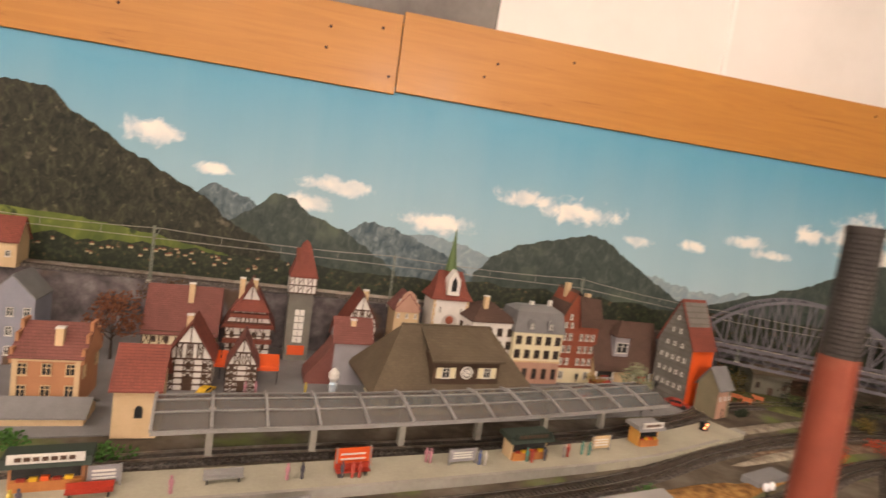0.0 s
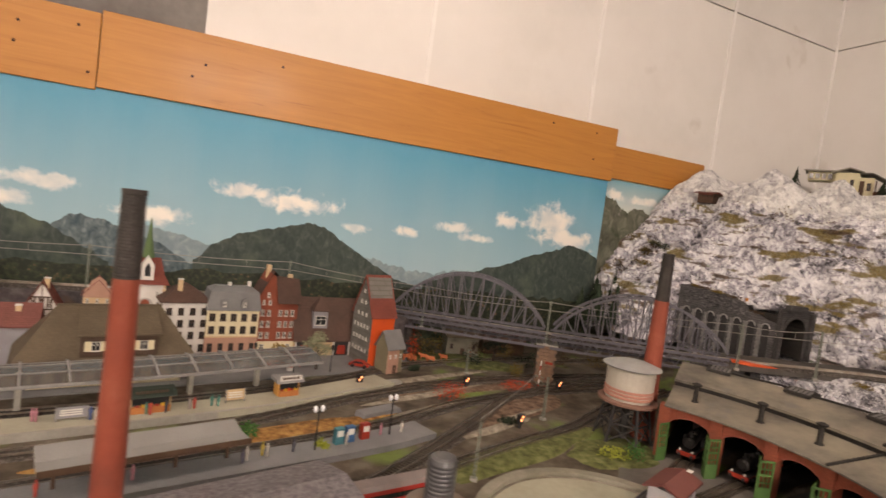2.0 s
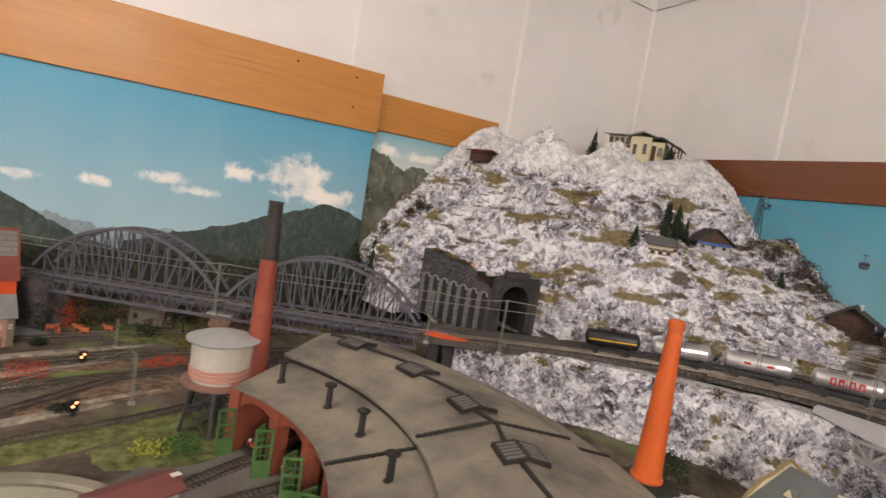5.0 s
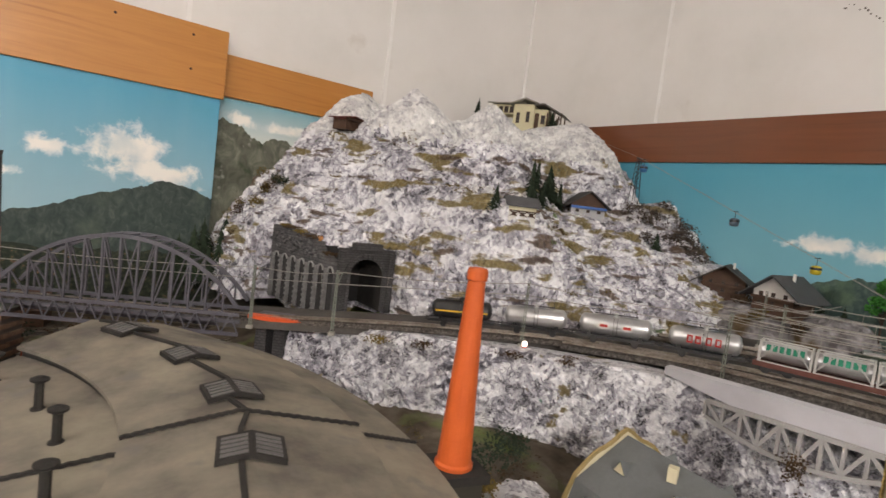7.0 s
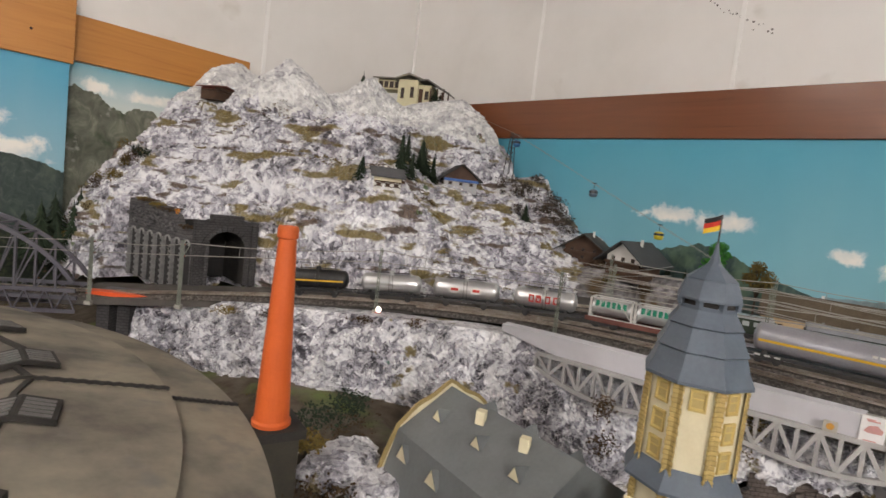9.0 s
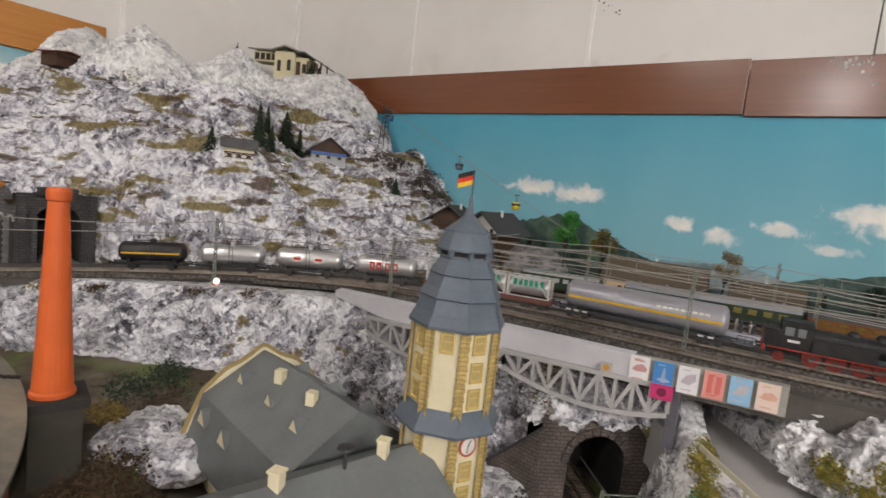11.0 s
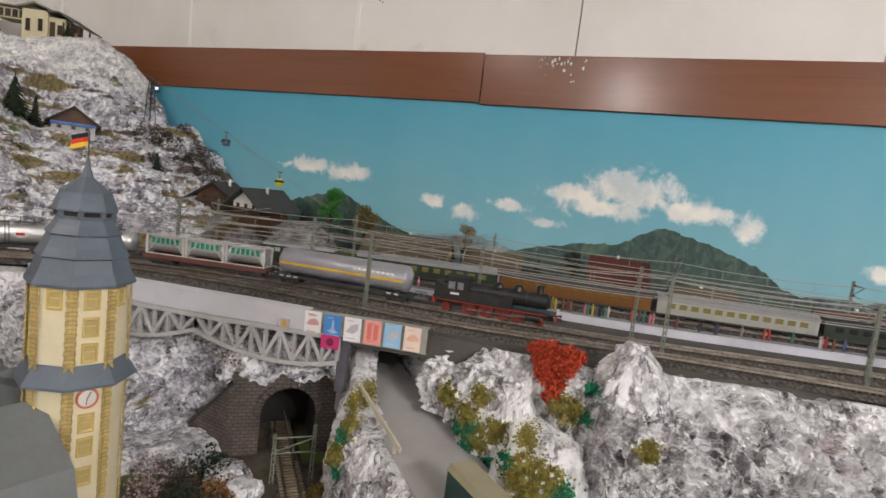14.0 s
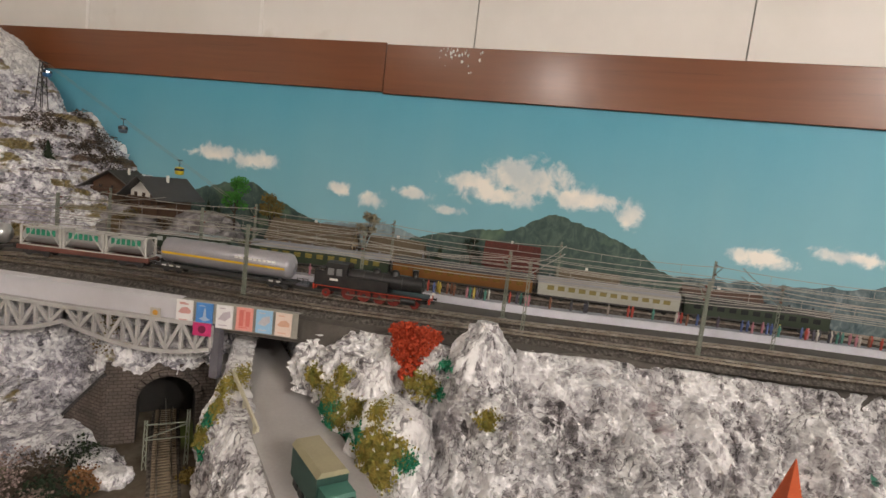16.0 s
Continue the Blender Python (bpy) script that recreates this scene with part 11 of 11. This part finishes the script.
# ---- plants ----
def leaf_ball(sh, c, r, n, size, flat=1.0, seed=None):
    """Many small leaf faces round a centre, with an uneven outline."""
    for _ in range(n):
        d = Vector((random.gauss(0, 1), random.gauss(0, 1), random.gauss(0, 1) * flat)).normalized() * r * random.uniform(0.45, 1.05)
        p = Vector(c) + Vector((d.x, d.y, d.z * flat))
        a = Vector((random.gauss(0, 1), random.gauss(0, 1), random.gauss(0, 1))).normalized() * size
        b = a.orthogonal().normalized() * size * random.uniform(0.5, 1)
        sh.add([p - a, p + b, p + a, p - b], [(0, 1, 2, 3)])


def spruce_mesh(h=0.055, r=0.014):
    sh = Shape()
    for k in range(11):
        t = k / 11
        rr = r * (1 - t) ** 0.9 + 0.001
        z = h * (0.08 + 0.9 * t)
        n = max(6, int(20 * (1 - t)))
        for i in range(n):
            a = 2 * math.pi * (i + random.random()) / n
            q = rr * random.uniform(0.75, 1.15)
            tip = Vector((q * math.cos(a), q * math.sin(a), z - 0.004 - 0.2 * q))
            w = Vector((-math.sin(a), math.cos(a), 0)) * 0.0022
            sh.add([Vector((0, 0, z + 0.003)), tip * 0.6 + Vector((0, 0, z * 0.4)) + w, tip, tip * 0.6 + Vector((0, 0, z * 0.4)) - w], [(0, 1, 2, 3)])
    sh.lathe([(0.0008, h * 0.9), (0.0002, h * 1.04)], 5)
    return sh.mesh("crown", LEAF_DARK), Shape().cyl((0, 0, -0.004), (0, 0, h * 0.9), 0.0014, 0.0004, 6).mesh("trunk", BARK)


def spruces(spots, label, group):
    kinds = [spruce_mesh(0.052, 0.017), spruce_mesh(0.056, 0.015), spruce_mesh(0.048, 0.019)]
    for x, y, z, s in spots:
        ob = thing("spruce_tree", label, "tree", pose(x, y, z, random.uniform(-3, 3), random.uniform(-3, 3), random.uniform(0, 360)) @ Matrix.Scale(s, 4), group)
        crown, trunk = random.choice(kinds)
        part("crown", crown, LEAF_DARK, ob)
        part("trunk", trunk, BARK, ob)


def broadleaf(x, y, z, h, r, m, label, n=420, name="tree", leaf=0.0022):
    ob = thing(name, label, "tree", pose(x, y, z), "model trees")
    t = Shape().cyl((0, 0, -0.004), (0, 0, h * 0.45), 0.0026, 0.0016, 8)
    crown = Shape()
    for k in range(9):
        a = 2 * math.pi * k / 9 + random.random()
        tip = Vector((r * 0.62 * math.cos(a), r * 0.62 * math.sin(a), h * random.uniform(0.48, 0.88)))
        t.cyl((0, 0, h * random.uniform(0.25, 0.42)), tip, 0.0011, 0.0005, 5)
        leaf_ball(crown, tip, r * random.uniform(0.38, 0.55), n // 9, leaf, 0.85)
    leaf_ball(crown, (0, 0, h * 0.85), r * 0.5, n // 6, leaf, 0.9)
    part("trunk", t, BARK, ob)
    part("crown", crown, m, ob)
    return ob


def shrub(x, y, z, r, h, m, label, n=160, size=0.0022, name="shrub", group="shrubs"):
    sh = Shape()
    for k in range(5):
        a = random.random() * 6.28
        leaf_ball(sh, (r * 0.5 * math.cos(a), r * 0.5 * math.sin(a), h * random.uniform(0.3, 0.65)), r * 0.62, n // 5, size, h / r * 0.8)
    return single(name, sh, m, label, "shrub", pose(x, y, z), group)


broadleaf(0.632, 0.912, 0.8785, 0.085, 0.034, paint("white_flecked_leaf", (0.08, 0.13, 0.05), (0.40, 0.38, 0.26), 0.9, scale=350, amount=0.7), "leafy tree with pale blossom in the square", 700)
broadleaf(0.555, 0.925, 0.8785, 0.055, 0.018, paint("autumn_leaf", (0.30, 0.20, 0.05), (0.2, 0.12, 0.03), 0.9, scale=300), "small yellow autumn tree in the square", 240)
broadleaf(-0.255, 1.05, 0.90, 0.10, 0.045, LEAF_BROWN, "rust-brown tree behind the town", 600)
broadleaf(2.57, -0.020, 1.055, 0.150, 0.030, paint("fresh_leaf", (0.05, 0.24, 0.03), (0.03, 0.13, 0.02), 0.85, scale=300), "fresh green tree beside the chalets", 1100, leaf=0.0032)
broadleaf(2.60, -0.10, 1.05, 0.122, 0.028, LEAF_OLIVE, "olive-brown tree beside the chalets", 1000, leaf=0.0028)
broadleaf(2.605, -0.355, 1.045, 0.115, 0.026, paint("frosted_leaf", (0.20, 0.17, 0.10), (0.40, 0.36, 0.27), 0.9, scale=300), "pale frosted tree behind the coaches", 800, leaf=0.0026)
for x, y, h, m in ((1.615, 1.10, 0.060, LEAF_BROWN), (1.585, 1.13, 0.055, LEAF_OLIVE), (1.655, 1.09, 0.062, LEAF_OLIVE)):
    broadleaf(x, y, 0.985, h, 0.020, m, "autumn tree behind the arch bridge", 420)
broadleaf(2.645, -0.60, 1.045, 0.085, 0.02, LEAF_DARK, "dark tree behind the coaches", 300)
broadleaf(1.12, 0.985, 0.8785, 0.07, 0.035, LEAF_DARK, "dark green tree beside the stone pier", 500)
broadleaf(-0.305, 0.955, 0.88, 0.115, 0.045, paint("rust_brown_leaf", (0.17, 0.060, 0.026), (0.10, 0.036, 0.018), 0.9, scale=300), "rust-brown tree behind the tan house", 900, leaf=0.0026)
spruces([(1.515, 1.15, 0.985, 2.0), (1.545, 1.10, 0.985, 2.6), (1.580, 1.16, 0.985, 2.9), (1.600, 1.08, 0.985, 2.3), (1.565, 1.05, 0.985, 1.7), (1.620, 1.13, 0.985, 2.8)], "dark spruce tree behind the arch bridge", "spruces by the bridge")
spruces([(x, y, mz(x, y) + 0.002, s * 1.2) for x, y, s in ((1.978, 0.500, 1.0), (2.098, 0.515, 1.45), (2.130, 0.535, 1.05), (2.190, 0.550, 1.1), (2.205, 0.560, 1.5), (2.240, 0.560, 1.2), (2.12, 0.505, 1.0), (2.386, 1.10, 1.75), (2.50, 0.86, 0.9), (2.43, 0.40, 0.8), (2.36, 0.92, 0.7), (2.56, 0.90, 1.1))], "dark spruce tree on the mountain ledge", "mountain spruces")
spruces([(2.475, 0.345, 1.09, 1.25), (2.60, 0.05, 1.08, 0.9), (2.62, 0.10, 1.08, 1.0), (2.655, -0.52, 1.05, 1.0), (2.655, -0.47, 1.05, 0.9)], "dark spruce tree beside the backdrop", "backdrop spruces")
for x, y, r, h, m, label in ((1.045, 0.425, 0.028, 0.024, LEAF_LIME, "lime yellow lichen shrub"), (1.085, 0.405, 0.026, 0.032, LEAF, "bright green lichen shrub"), (1.045, 0.965, 0.028, 0.034, LEAF_DARK, "round green shrub on the meadow"), (0.862, 0.905, 0.014, 0.016, LEAF_DARK, "dark green shrub beside the annex"),
                             (0.925, 0.575, 0.022, 0.014, LEAF_DARK, "dark green shrub beside the signal"), (0.63, 0.345, 0.03, 0.022, LEAF_DARK, "dark green shrub beside the rail bus"), (0.462, 0.578, 0.022, 0.020, LEAF, "green shrub on the brown gravel"), (0.567, 0.512, 0.013, 0.018, LEAF_LIME, "small lime shrub on the platform"),
                             (-0.175, 0.632, 0.024, 0.018, LEAF, "green shrub beside the chapel"), (-0.29, 0.655, 0.02, 0.012, LEAF, "green shrub beside the platform"), (1.12, 0.86, 0.025, 0.03, LEAF_OLIVE, "olive shrub beside the pier"), (1.30, 0.93, 0.05, 0.05, LEAF_BROWN, "brown lichen thicket under the bridge"), (1.42, 0.92, 0.05, 0.05, LEAF_OLIVE, "olive lichen thicket under the bridge"),
                             (1.20, 0.95, 0.04, 0.04, LEAF_DARK, "dark lichen thicket under the bridge"), (0.93, 1.05, 0.035, 0.035, LEAF_DARK, "dark lichen thicket beside the house"), (1.0, 1.09, 0.04, 0.045, LEAF_OLIVE, "olive lichen thicket behind the meadow"), (0.885, 1.020, 0.030, 0.055, LEAF_RED, "red lichen thicket under the bridge"), (0.850, 1.000, 0.026, 0.060, LEAF_DARK, "dark green thicket at the embankment"), (0.905, 1.045, 0.030, 0.070, LEAF_BROWN, "brown thicket at the embankment"), (0.935, 1.015, 0.026, 0.050, LEAF_OLIVE, "olive thicket at the embankment"), (0.96, 1.06, 0.03, 0.055, LEAF_DARK, "dark green thicket under the bridge"), (1.09, 1.02, 0.035, 0.045, LEAF_BROWN, "brown lichen thicket under the bridge"), (1.16, 1.0, 0.03, 0.04, LEAF_OLIVE, "olive lichen thicket under the bridge"), (0.80, 1.07, 0.02, 0.03, LEAF_RED, "red lichen bush beside the house")):
    shrub(x, y, 0.8785, r, h, m, label, 260)
for x, y, z, r, h, m, label in ((0.868, 0.715, 0.879, 0.034, 0.042, LEAF_RED, "orange-red lichen bush between the tracks"), (1.06, 0.80, 0.879, 0.05, 0.008, LEAF_RED, "low orange-red lichen strip"), (0.90, 1.06, 0.90, 0.03, 0.05, LEAF_RED, "orange-red lichen under the bridge")):
    shrub(x, y, z, r, h, m, label, 420, 0.0016, "lichen_bush", "lichen bushes")


def lichen_fall(x, y, z, label):
    """A tangle of fine lichen that hangs over the rock edge."""
    sh = Shape()
    for t, n in ((0.0, 6), (0.25, 5), (0.5, 4), (0.75, 2), (1.0, 1)):
        for k in range(n):
            y0 = 0.023 * (1 - t) * (2 * k / max(n - 1, 1) - 1) if n > 1 else 0.0
            leaf_ball(sh, (-0.004 - 0.030 * t + random.gauss(0, 0.003), y0 - 0.004 * t, 0.010 - 0.038 * t + random.gauss(0, 0.003)), 0.0110, 330, 0.0019, 0.9)
    return single("lichen_bush", sh, LEAF_RED, label, "shrub", pose(x, y, z), "lichen bushes")


lichen_fall(2.064, -0.672, 1.043, "bright orange-red lichen hanging over the rock")
for x, y, z, r, m in ((2.012, -0.255, 0.985, 0.022, LEAF_OLIVE), (2.008, -0.262, 0.955, 0.018, LEAF_OLIVE), (2.15, -0.85, 1.0, 0.018, LEAF_OLIVE), (2.145, -0.86, 0.97, 0.016, LEAF_OLIVE), (1.955, -0.10, 0.96, 0.02, LEAF_BROWN), (1.94, -0.115, 0.92, 0.022, LEAF_BROWN)):
    shrub(x, y, z, r, r * 1.5, m, "olive moss tuft hanging on the rock", 260, 0.0018, "moss_tuft", "moss tufts")
for x, y, z, r, m, label in ((1.70, 0.13, 0.915, 0.045, LEAF_DARK, "dark green undergrowth on the grass bank"), (1.735, 0.15, 0.92, 0.035, LEAF_DARK, "green undergrowth on the grass bank"), (1.66, 0.10, 0.912, 0.03, LEAF_OLIVE, "olive undergrowth on the grass bank"), (1.60, -0.02, 0.875, 0.045, LEAF_BROWN, "brown undergrowth beside the villa"), (1.635, 0.03, 0.88, 0.04, LEAF_BROWN, "brown undergrowth beside the villa"),
                             (1.89, -0.33, 0.832, 0.035, LEAF_DARK, "dark green bush beside the tower"), (1.925, -0.345, 0.832, 0.022, paint("orange_brown_leaf", (0.25, 0.12, 0.05), (0.16, 0.08, 0.03), 0.9, scale=300), "orange-brown bush beside the tunnel track"), (1.86, -0.34, 0.832, 0.03, paint("pink_blossom_leaf", (0.10, 0.08, 0.06), (0.45, 0.34, 0.30), 0.9, scale=320, amount=0.8), "brown bush with pale pink blossom"),
                             (1.985, -0.43, 0.832, 0.018, LEAF_OLIVE, "olive bush beside the tunnel track")):
    shrub(x, y, z, r, r * 0.8, m, label, 420, 0.0022)


def moss_field(spots, label, m, n=46, size=0.0017):
    """Low moss scatter laid on the mountain in many ragged patches."""
    sh = Shape()
    for x, y, rx, ry, turn in spots:
        for _ in range(int(n * (rx + ry) * 55)):
            a, q = random.random() * 6.283, math.sqrt(random.random()) * (0.75 + 0.35 * noise.noise((x * 30 + math.cos(random.random() * 6), y * 30, 1)))
            u, v = rx * q * math.cos(a), ry * q * math.sin(a)
            px, py = x + u * math.cos(turn) - v * math.sin(turn), y + u * math.sin(turn) + v * math.cos(turn)
            p = Vector((px, py, mountain_z(px, py) + crumple((px, py, mountain_z(px, py)), 0.014, 0.008) * 0.6 + 0.003))
            c = Vector((random.gauss(0, 1), random.gauss(0, 1), random.gauss(0, 0.6))).normalized() * size * random.uniform(0.7, 1.5)
            b = c.orthogonal().normalized() * size
            sh.add([p - c, p + b, p + c, p - b], [(0, 1, 2, 3)])
    return single("mountain_moss", sh, m, label, "moss", kind="stuff")


def ledge(deg, rho, length, width):
    base_ = steps(deg, FOOT) * rho
    return (PEAK.x + base_ * math.cos(math.radians(deg)), PEAK.y + base_ * math.sin(math.radians(deg)), length, width, math.radians(deg + 90))


moss_field([ledge(196, 0.80, 0.045, 0.016), ledge(203, 0.74, 0.04, 0.014), ledge(213, 0.77, 0.055, 0.018), ledge(219, 0.72, 0.05, 0.015), ledge(226, 0.80, 0.06, 0.018), ledge(233, 0.76, 0.05, 0.016), ledge(239, 0.84, 0.05, 0.014), ledge(246, 0.80, 0.05, 0.016), ledge(221, 0.90, 0.05, 0.012), ledge(231, 0.93, 0.05, 0.012), ledge(242, 0.94, 0.05, 0.012), ledge(250, 0.88, 0.04, 0.014), ledge(210, 0.68, 0.04, 0.02), ledge(228, 0.68, 0.05, 0.016), ledge(240, 0.70, 0.04, 0.014), ledge(255, 0.95, 0.06, 0.012), ledge(236, 0.97, 0.05, 0.01)],
           "ochre-olive moss scatter on the mountain ledges", LEAF_OLIVE)
moss_field([ledge(190, 0.74, 0.05, 0.018), ledge(207, 0.71, 0.03, 0.012), ledge(217, 0.80, 0.045, 0.014), ledge(224, 0.74, 0.045, 0.012), ledge(235, 0.80, 0.04, 0.012), ledge(199, 0.86, 0.05, 0.014), ledge(244, 0.76, 0.04, 0.014), ledge(258, 0.72, 0.05, 0.03), ledge(264, 0.80, 0.05, 0.03)], "brown moss scatter on the mountain ledges", LEAF_BROWN)


def skin_of(prefixes):
    """One search tree over the rocks' faces."""
    verts, polys = [], []
    for ob in bpy.data.objects:
        if ob.type == "MESH" and ob.name.startswith(prefixes):
            base = len(verts)
            verts += [ob.matrix_basis @ v.co for v in ob.data.vertices]
            polys += [tuple(base + k for k in f.vertices) for f in ob.data.polygons]
    return BVHTree.FromPolygons(verts, polys)


ROCK_SKIN = skin_of(("rock_face", "boulder"))


def face_moss(spots, label, m):
    """Moss patches stuck to the lower rock, each leaf set on the rock's skin."""
    sh = Shape()
    for x, y, z, r in spots:
        for _ in range(int(r * r * 3600000)):
            hit = ROCK_SKIN.ray_cast(Vector((1.70, y + random.gauss(0, r * 0.42), z + 0.06 + random.gauss(0, r * 0.42))), Vector((1.0, 0.06, -0.2)).normalized())
            if hit[0] is None:
                continue
            p = hit[0] - Vector((random.uniform(-0.0005, 0.0020), 0, 0))
            c = Vector((random.gauss(0, 1), random.gauss(0, 1), random.gauss(0, 1))).normalized() * 0.0018
            sh.add([p - c, p + c.orthogonal().normalized() * 0.0018, p + c, p - c.orthogonal().normalized() * 0.0018], [(0, 1, 2, 3)])
    return single("rock_moss", sh, m, label, "moss", kind="stuff")


face_moss([(2.0, -0.619, 1.0, 0.013), (1.98, -0.646, 0.968, 0.014), (2.03, -0.719, 1.004, 0.016), (1.96, -0.683, 0.978, 0.012), (1.975, -0.711, 0.944, 0.016), (2.0, -0.607, 0.974, 0.015), (2.0, -0.577, 0.987, 0.015), (1.985, -0.625, 0.955, 0.018), (2.0, -0.689, 0.942, 0.024), (1.99, -0.70, 0.92, 0.018), (1.97, -0.47, 0.96, 0.018), (1.97, -0.472, 0.90, 0.016), (1.975, -0.48, 0.935, 0.014), (2.03, -0.706, 1.01, 0.014), (2.07, -0.80, 0.99, 0.012)], "ochre moss patches on the rock beside the road", paint("ochre_green_moss", (0.33, 0.245, 0.055), (0.19, 0.20, 0.045), 0.95, scale=120, amount=0.9))
face_moss([(1.97, -0.6165, 0.960, 0.013), (2.035, -0.738, 1.032, 0.009), (1.98, -0.725, 0.935, 0.012), (1.96, -0.665, 0.95, 0.010), (1.99, -0.595, 0.955, 0.010), (1.98, -0.612, 0.942, 0.010), (1.965, -0.475, 0.922, 0.011), (1.965, -0.48, 0.885, 0.010), (2.05, -0.735, 1.0, 0.008), (1.975, -0.64, 0.93, 0.008)], "teal green moss patches on the rock beside the road", LEAF_TEAL)
for x, y, z, label in ((1.675, 0.40, 1.0, "olive moss beside the mountain track"), (1.72, 0.345, 1.005, "olive moss beside the mountain track"), (1.82, 0.245, 1.012, "dark moss beside the mountain track"), (1.875, 0.17, 1.018, "green moss beside the mountain track")):
    shrub(x, y, z, 0.022, 0.014, random.choice((LEAF_OLIVE, LEAF_BROWN, LEAF_DARK)), label, 200, 0.0018, "moss_tuft", "moss tufts")


arc_m = pose(1.663, 0.895, 0.98, 0, 0, -82)
for u, r, m, label in ((0.03, 0.020, LEAF_OLIVE, "olive moss on top of the arcade wall"), (0.07, 0.022, LEAF_BROWN, "brown moss on top of the arcade wall"), (0.11, 0.020, LEAF_OLIVE, "olive moss on top of the arcade wall"), (0.15, 0.024, LEAF_BROWN, "brown moss on top of the arcade wall"), (0.21, 0.022, LEAF_BROWN, "brown moss above the tunnel portal")):
    p = arc_m @ Vector((u, 0.014, steps(u, top_line) - 0.002))
    shrub(p.x, p.y, p.z, r, 0.010, m, label, 300, 0.0017, "moss_tuft", "moss tufts")
p = arc_m @ Vector((0.185, 0.012, 0.150))
shrub(p.x, p.y, p.z, 0.006, 0.010, paint("orange_yellow_tuft", (0.75, 0.22, 0.03), (0.75, 0.45, 0.05), 0.8, scale=300), "tiny orange and yellow tuft above the tunnel", 60, 0.0018, "lichen_bush", "lichen bushes")


for k in range(22):
    q = ledge(random.uniform(168, 184), random.uniform(0.84, 0.99), 0, 0)
    shrub(q[0], q[1], mz(q[0], q[1]) - 0.004, random.uniform(0.018, 0.032), random.uniform(0.024, 0.045), random.choice((LEAF_BROWN, LEAF_OLIVE, LEAF_BROWN, LEAF_DARK)), "brown and olive brush on the mountain's flank beside the backdrop", 260, 0.0024, "brush_tuft", "flank brush tufts")

# ---- dry brush on the mountain's cliff, undergrowth and stones beside the lower tunnel ----
for x, y, r, m in ((2.455, 0.20, 0.022, LEAF_BROWN), (2.43, 0.15, 0.020, LEAF_OLIVE), (2.465, 0.085, 0.018, LEAF_BROWN), (2.44, 0.27, 0.018, LEAF_BROWN)):
    hit = ROCK_SKIN.ray_cast(Vector((x, y, 1.30)), Vector((0, 0, -1)))[0]
    shrub(x, y, (hit.z if hit else 1.05) - 0.003, r, r * 1.3, m, "dry brown bush below the chalets", 300)
TWIG = paint("dry_grey_brown_twig", (0.10, 0.075, 0.055), (0.055, 0.045, 0.035), 0.95, scale=300)
for k in range(26):
    t = k / 25
    x, y = lerp(2.46, 2.63, t) + random.gauss(0, 0.02), lerp(0.50, 0.36, t) + random.gauss(0, 0.035)
    shrub(x, y, mz(x, y) - 0.004, random.uniform(0.020, 0.034), random.uniform(0.028, 0.050), TWIG, "dry grey-brown brush on the steep cliff", 300, 0.0026, "brush_tuft", "dry brush tufts")
for x, y, r, h, m, label in ((1.880, -0.262, 0.034, 0.045, paint("pink_flecked_brush", (0.09, 0.065, 0.05), (0.50, 0.38, 0.36), 0.9, scale=380, amount=0.8), "brown brush with pale pink flecks"), (1.905, -0.275, 0.028, 0.036, TWIG, "dry brown brush beside the villa"), (1.942, -0.292, 0.030, 0.032, LEAF_DARK, "dark green bush below the retaining wall"), (1.965, -0.275, 0.024, 0.030, LEAF_DARK, "dark green bush below the retaining wall"),
                             (1.925, -0.330, 0.022, 0.028, paint("rust_orange_twig", (0.32, 0.16, 0.07), (0.20, 0.10, 0.045), 0.9, scale=300), "rust-orange bush beside the tunnel track"), (1.99, -0.06, 0.024, 0.04, LEAF_BROWN, "brown bush at the foot of the rock")):
    shrub(x, y, 0.828, r, h, m, label, 420, 0.0020)
hump("boulder", 1.652, 0.066, 0.880, 0.030, 0.034, "grey plaster outcrop on the grass bank")
hump("boulder", 1.690, 0.070, 0.880, 0.034, 0.038, "grey plaster outcrop on the grass bank")
hump("boulder", 1.688, 0.010, 0.872, 0.032, 0.036, "grey plaster outcrop beside the villa")
DRY_GRASS = paint("dry_olive_grass", (0.16, 0.13, 0.06), (0.09, 0.075, 0.035), 0.95, scale=260)
for k in range(16):
    x, y = random.uniform(1.66, 1.84), random.uniform(0.10, 0.26)
    shrub(x, y, 0.908, random.uniform(0.022, 0.038), random.uniform(0.008, 0.016), DRY_GRASS if k % 3 else LEAF_BROWN, "low dry olive-brown grass tuft on the bank", 240, 0.0018, "grass_tuft", "grass tufts")
for x, y in ((1.60, 0.00), (1.63, -0.02), (1.615, 0.035)):
    shrub(x, y, 0.876, 0.034, 0.020, LEAF_BROWN, "brown lichen mound beside the roundhouse", 360, 0.0018, "grass_tuft", "grass tufts")
hump("boulder", 1.958, -0.312, 0.812, 0.021, 0.038, "small white plaster boulder beside the track")
hump("boulder", 1.965, -0.215, 0.805, 0.055, 0.050, "grey plaster rocks at the foot of the retaining wall")
hump("boulder", 1.935, -0.165, 0.80, 0.060, 0.055, "grey plaster rocks below the bridge")
hump("boulder", 2.00, -0.135, 0.80, 0.055, 0.10, "white plaster rocks below the bridge")
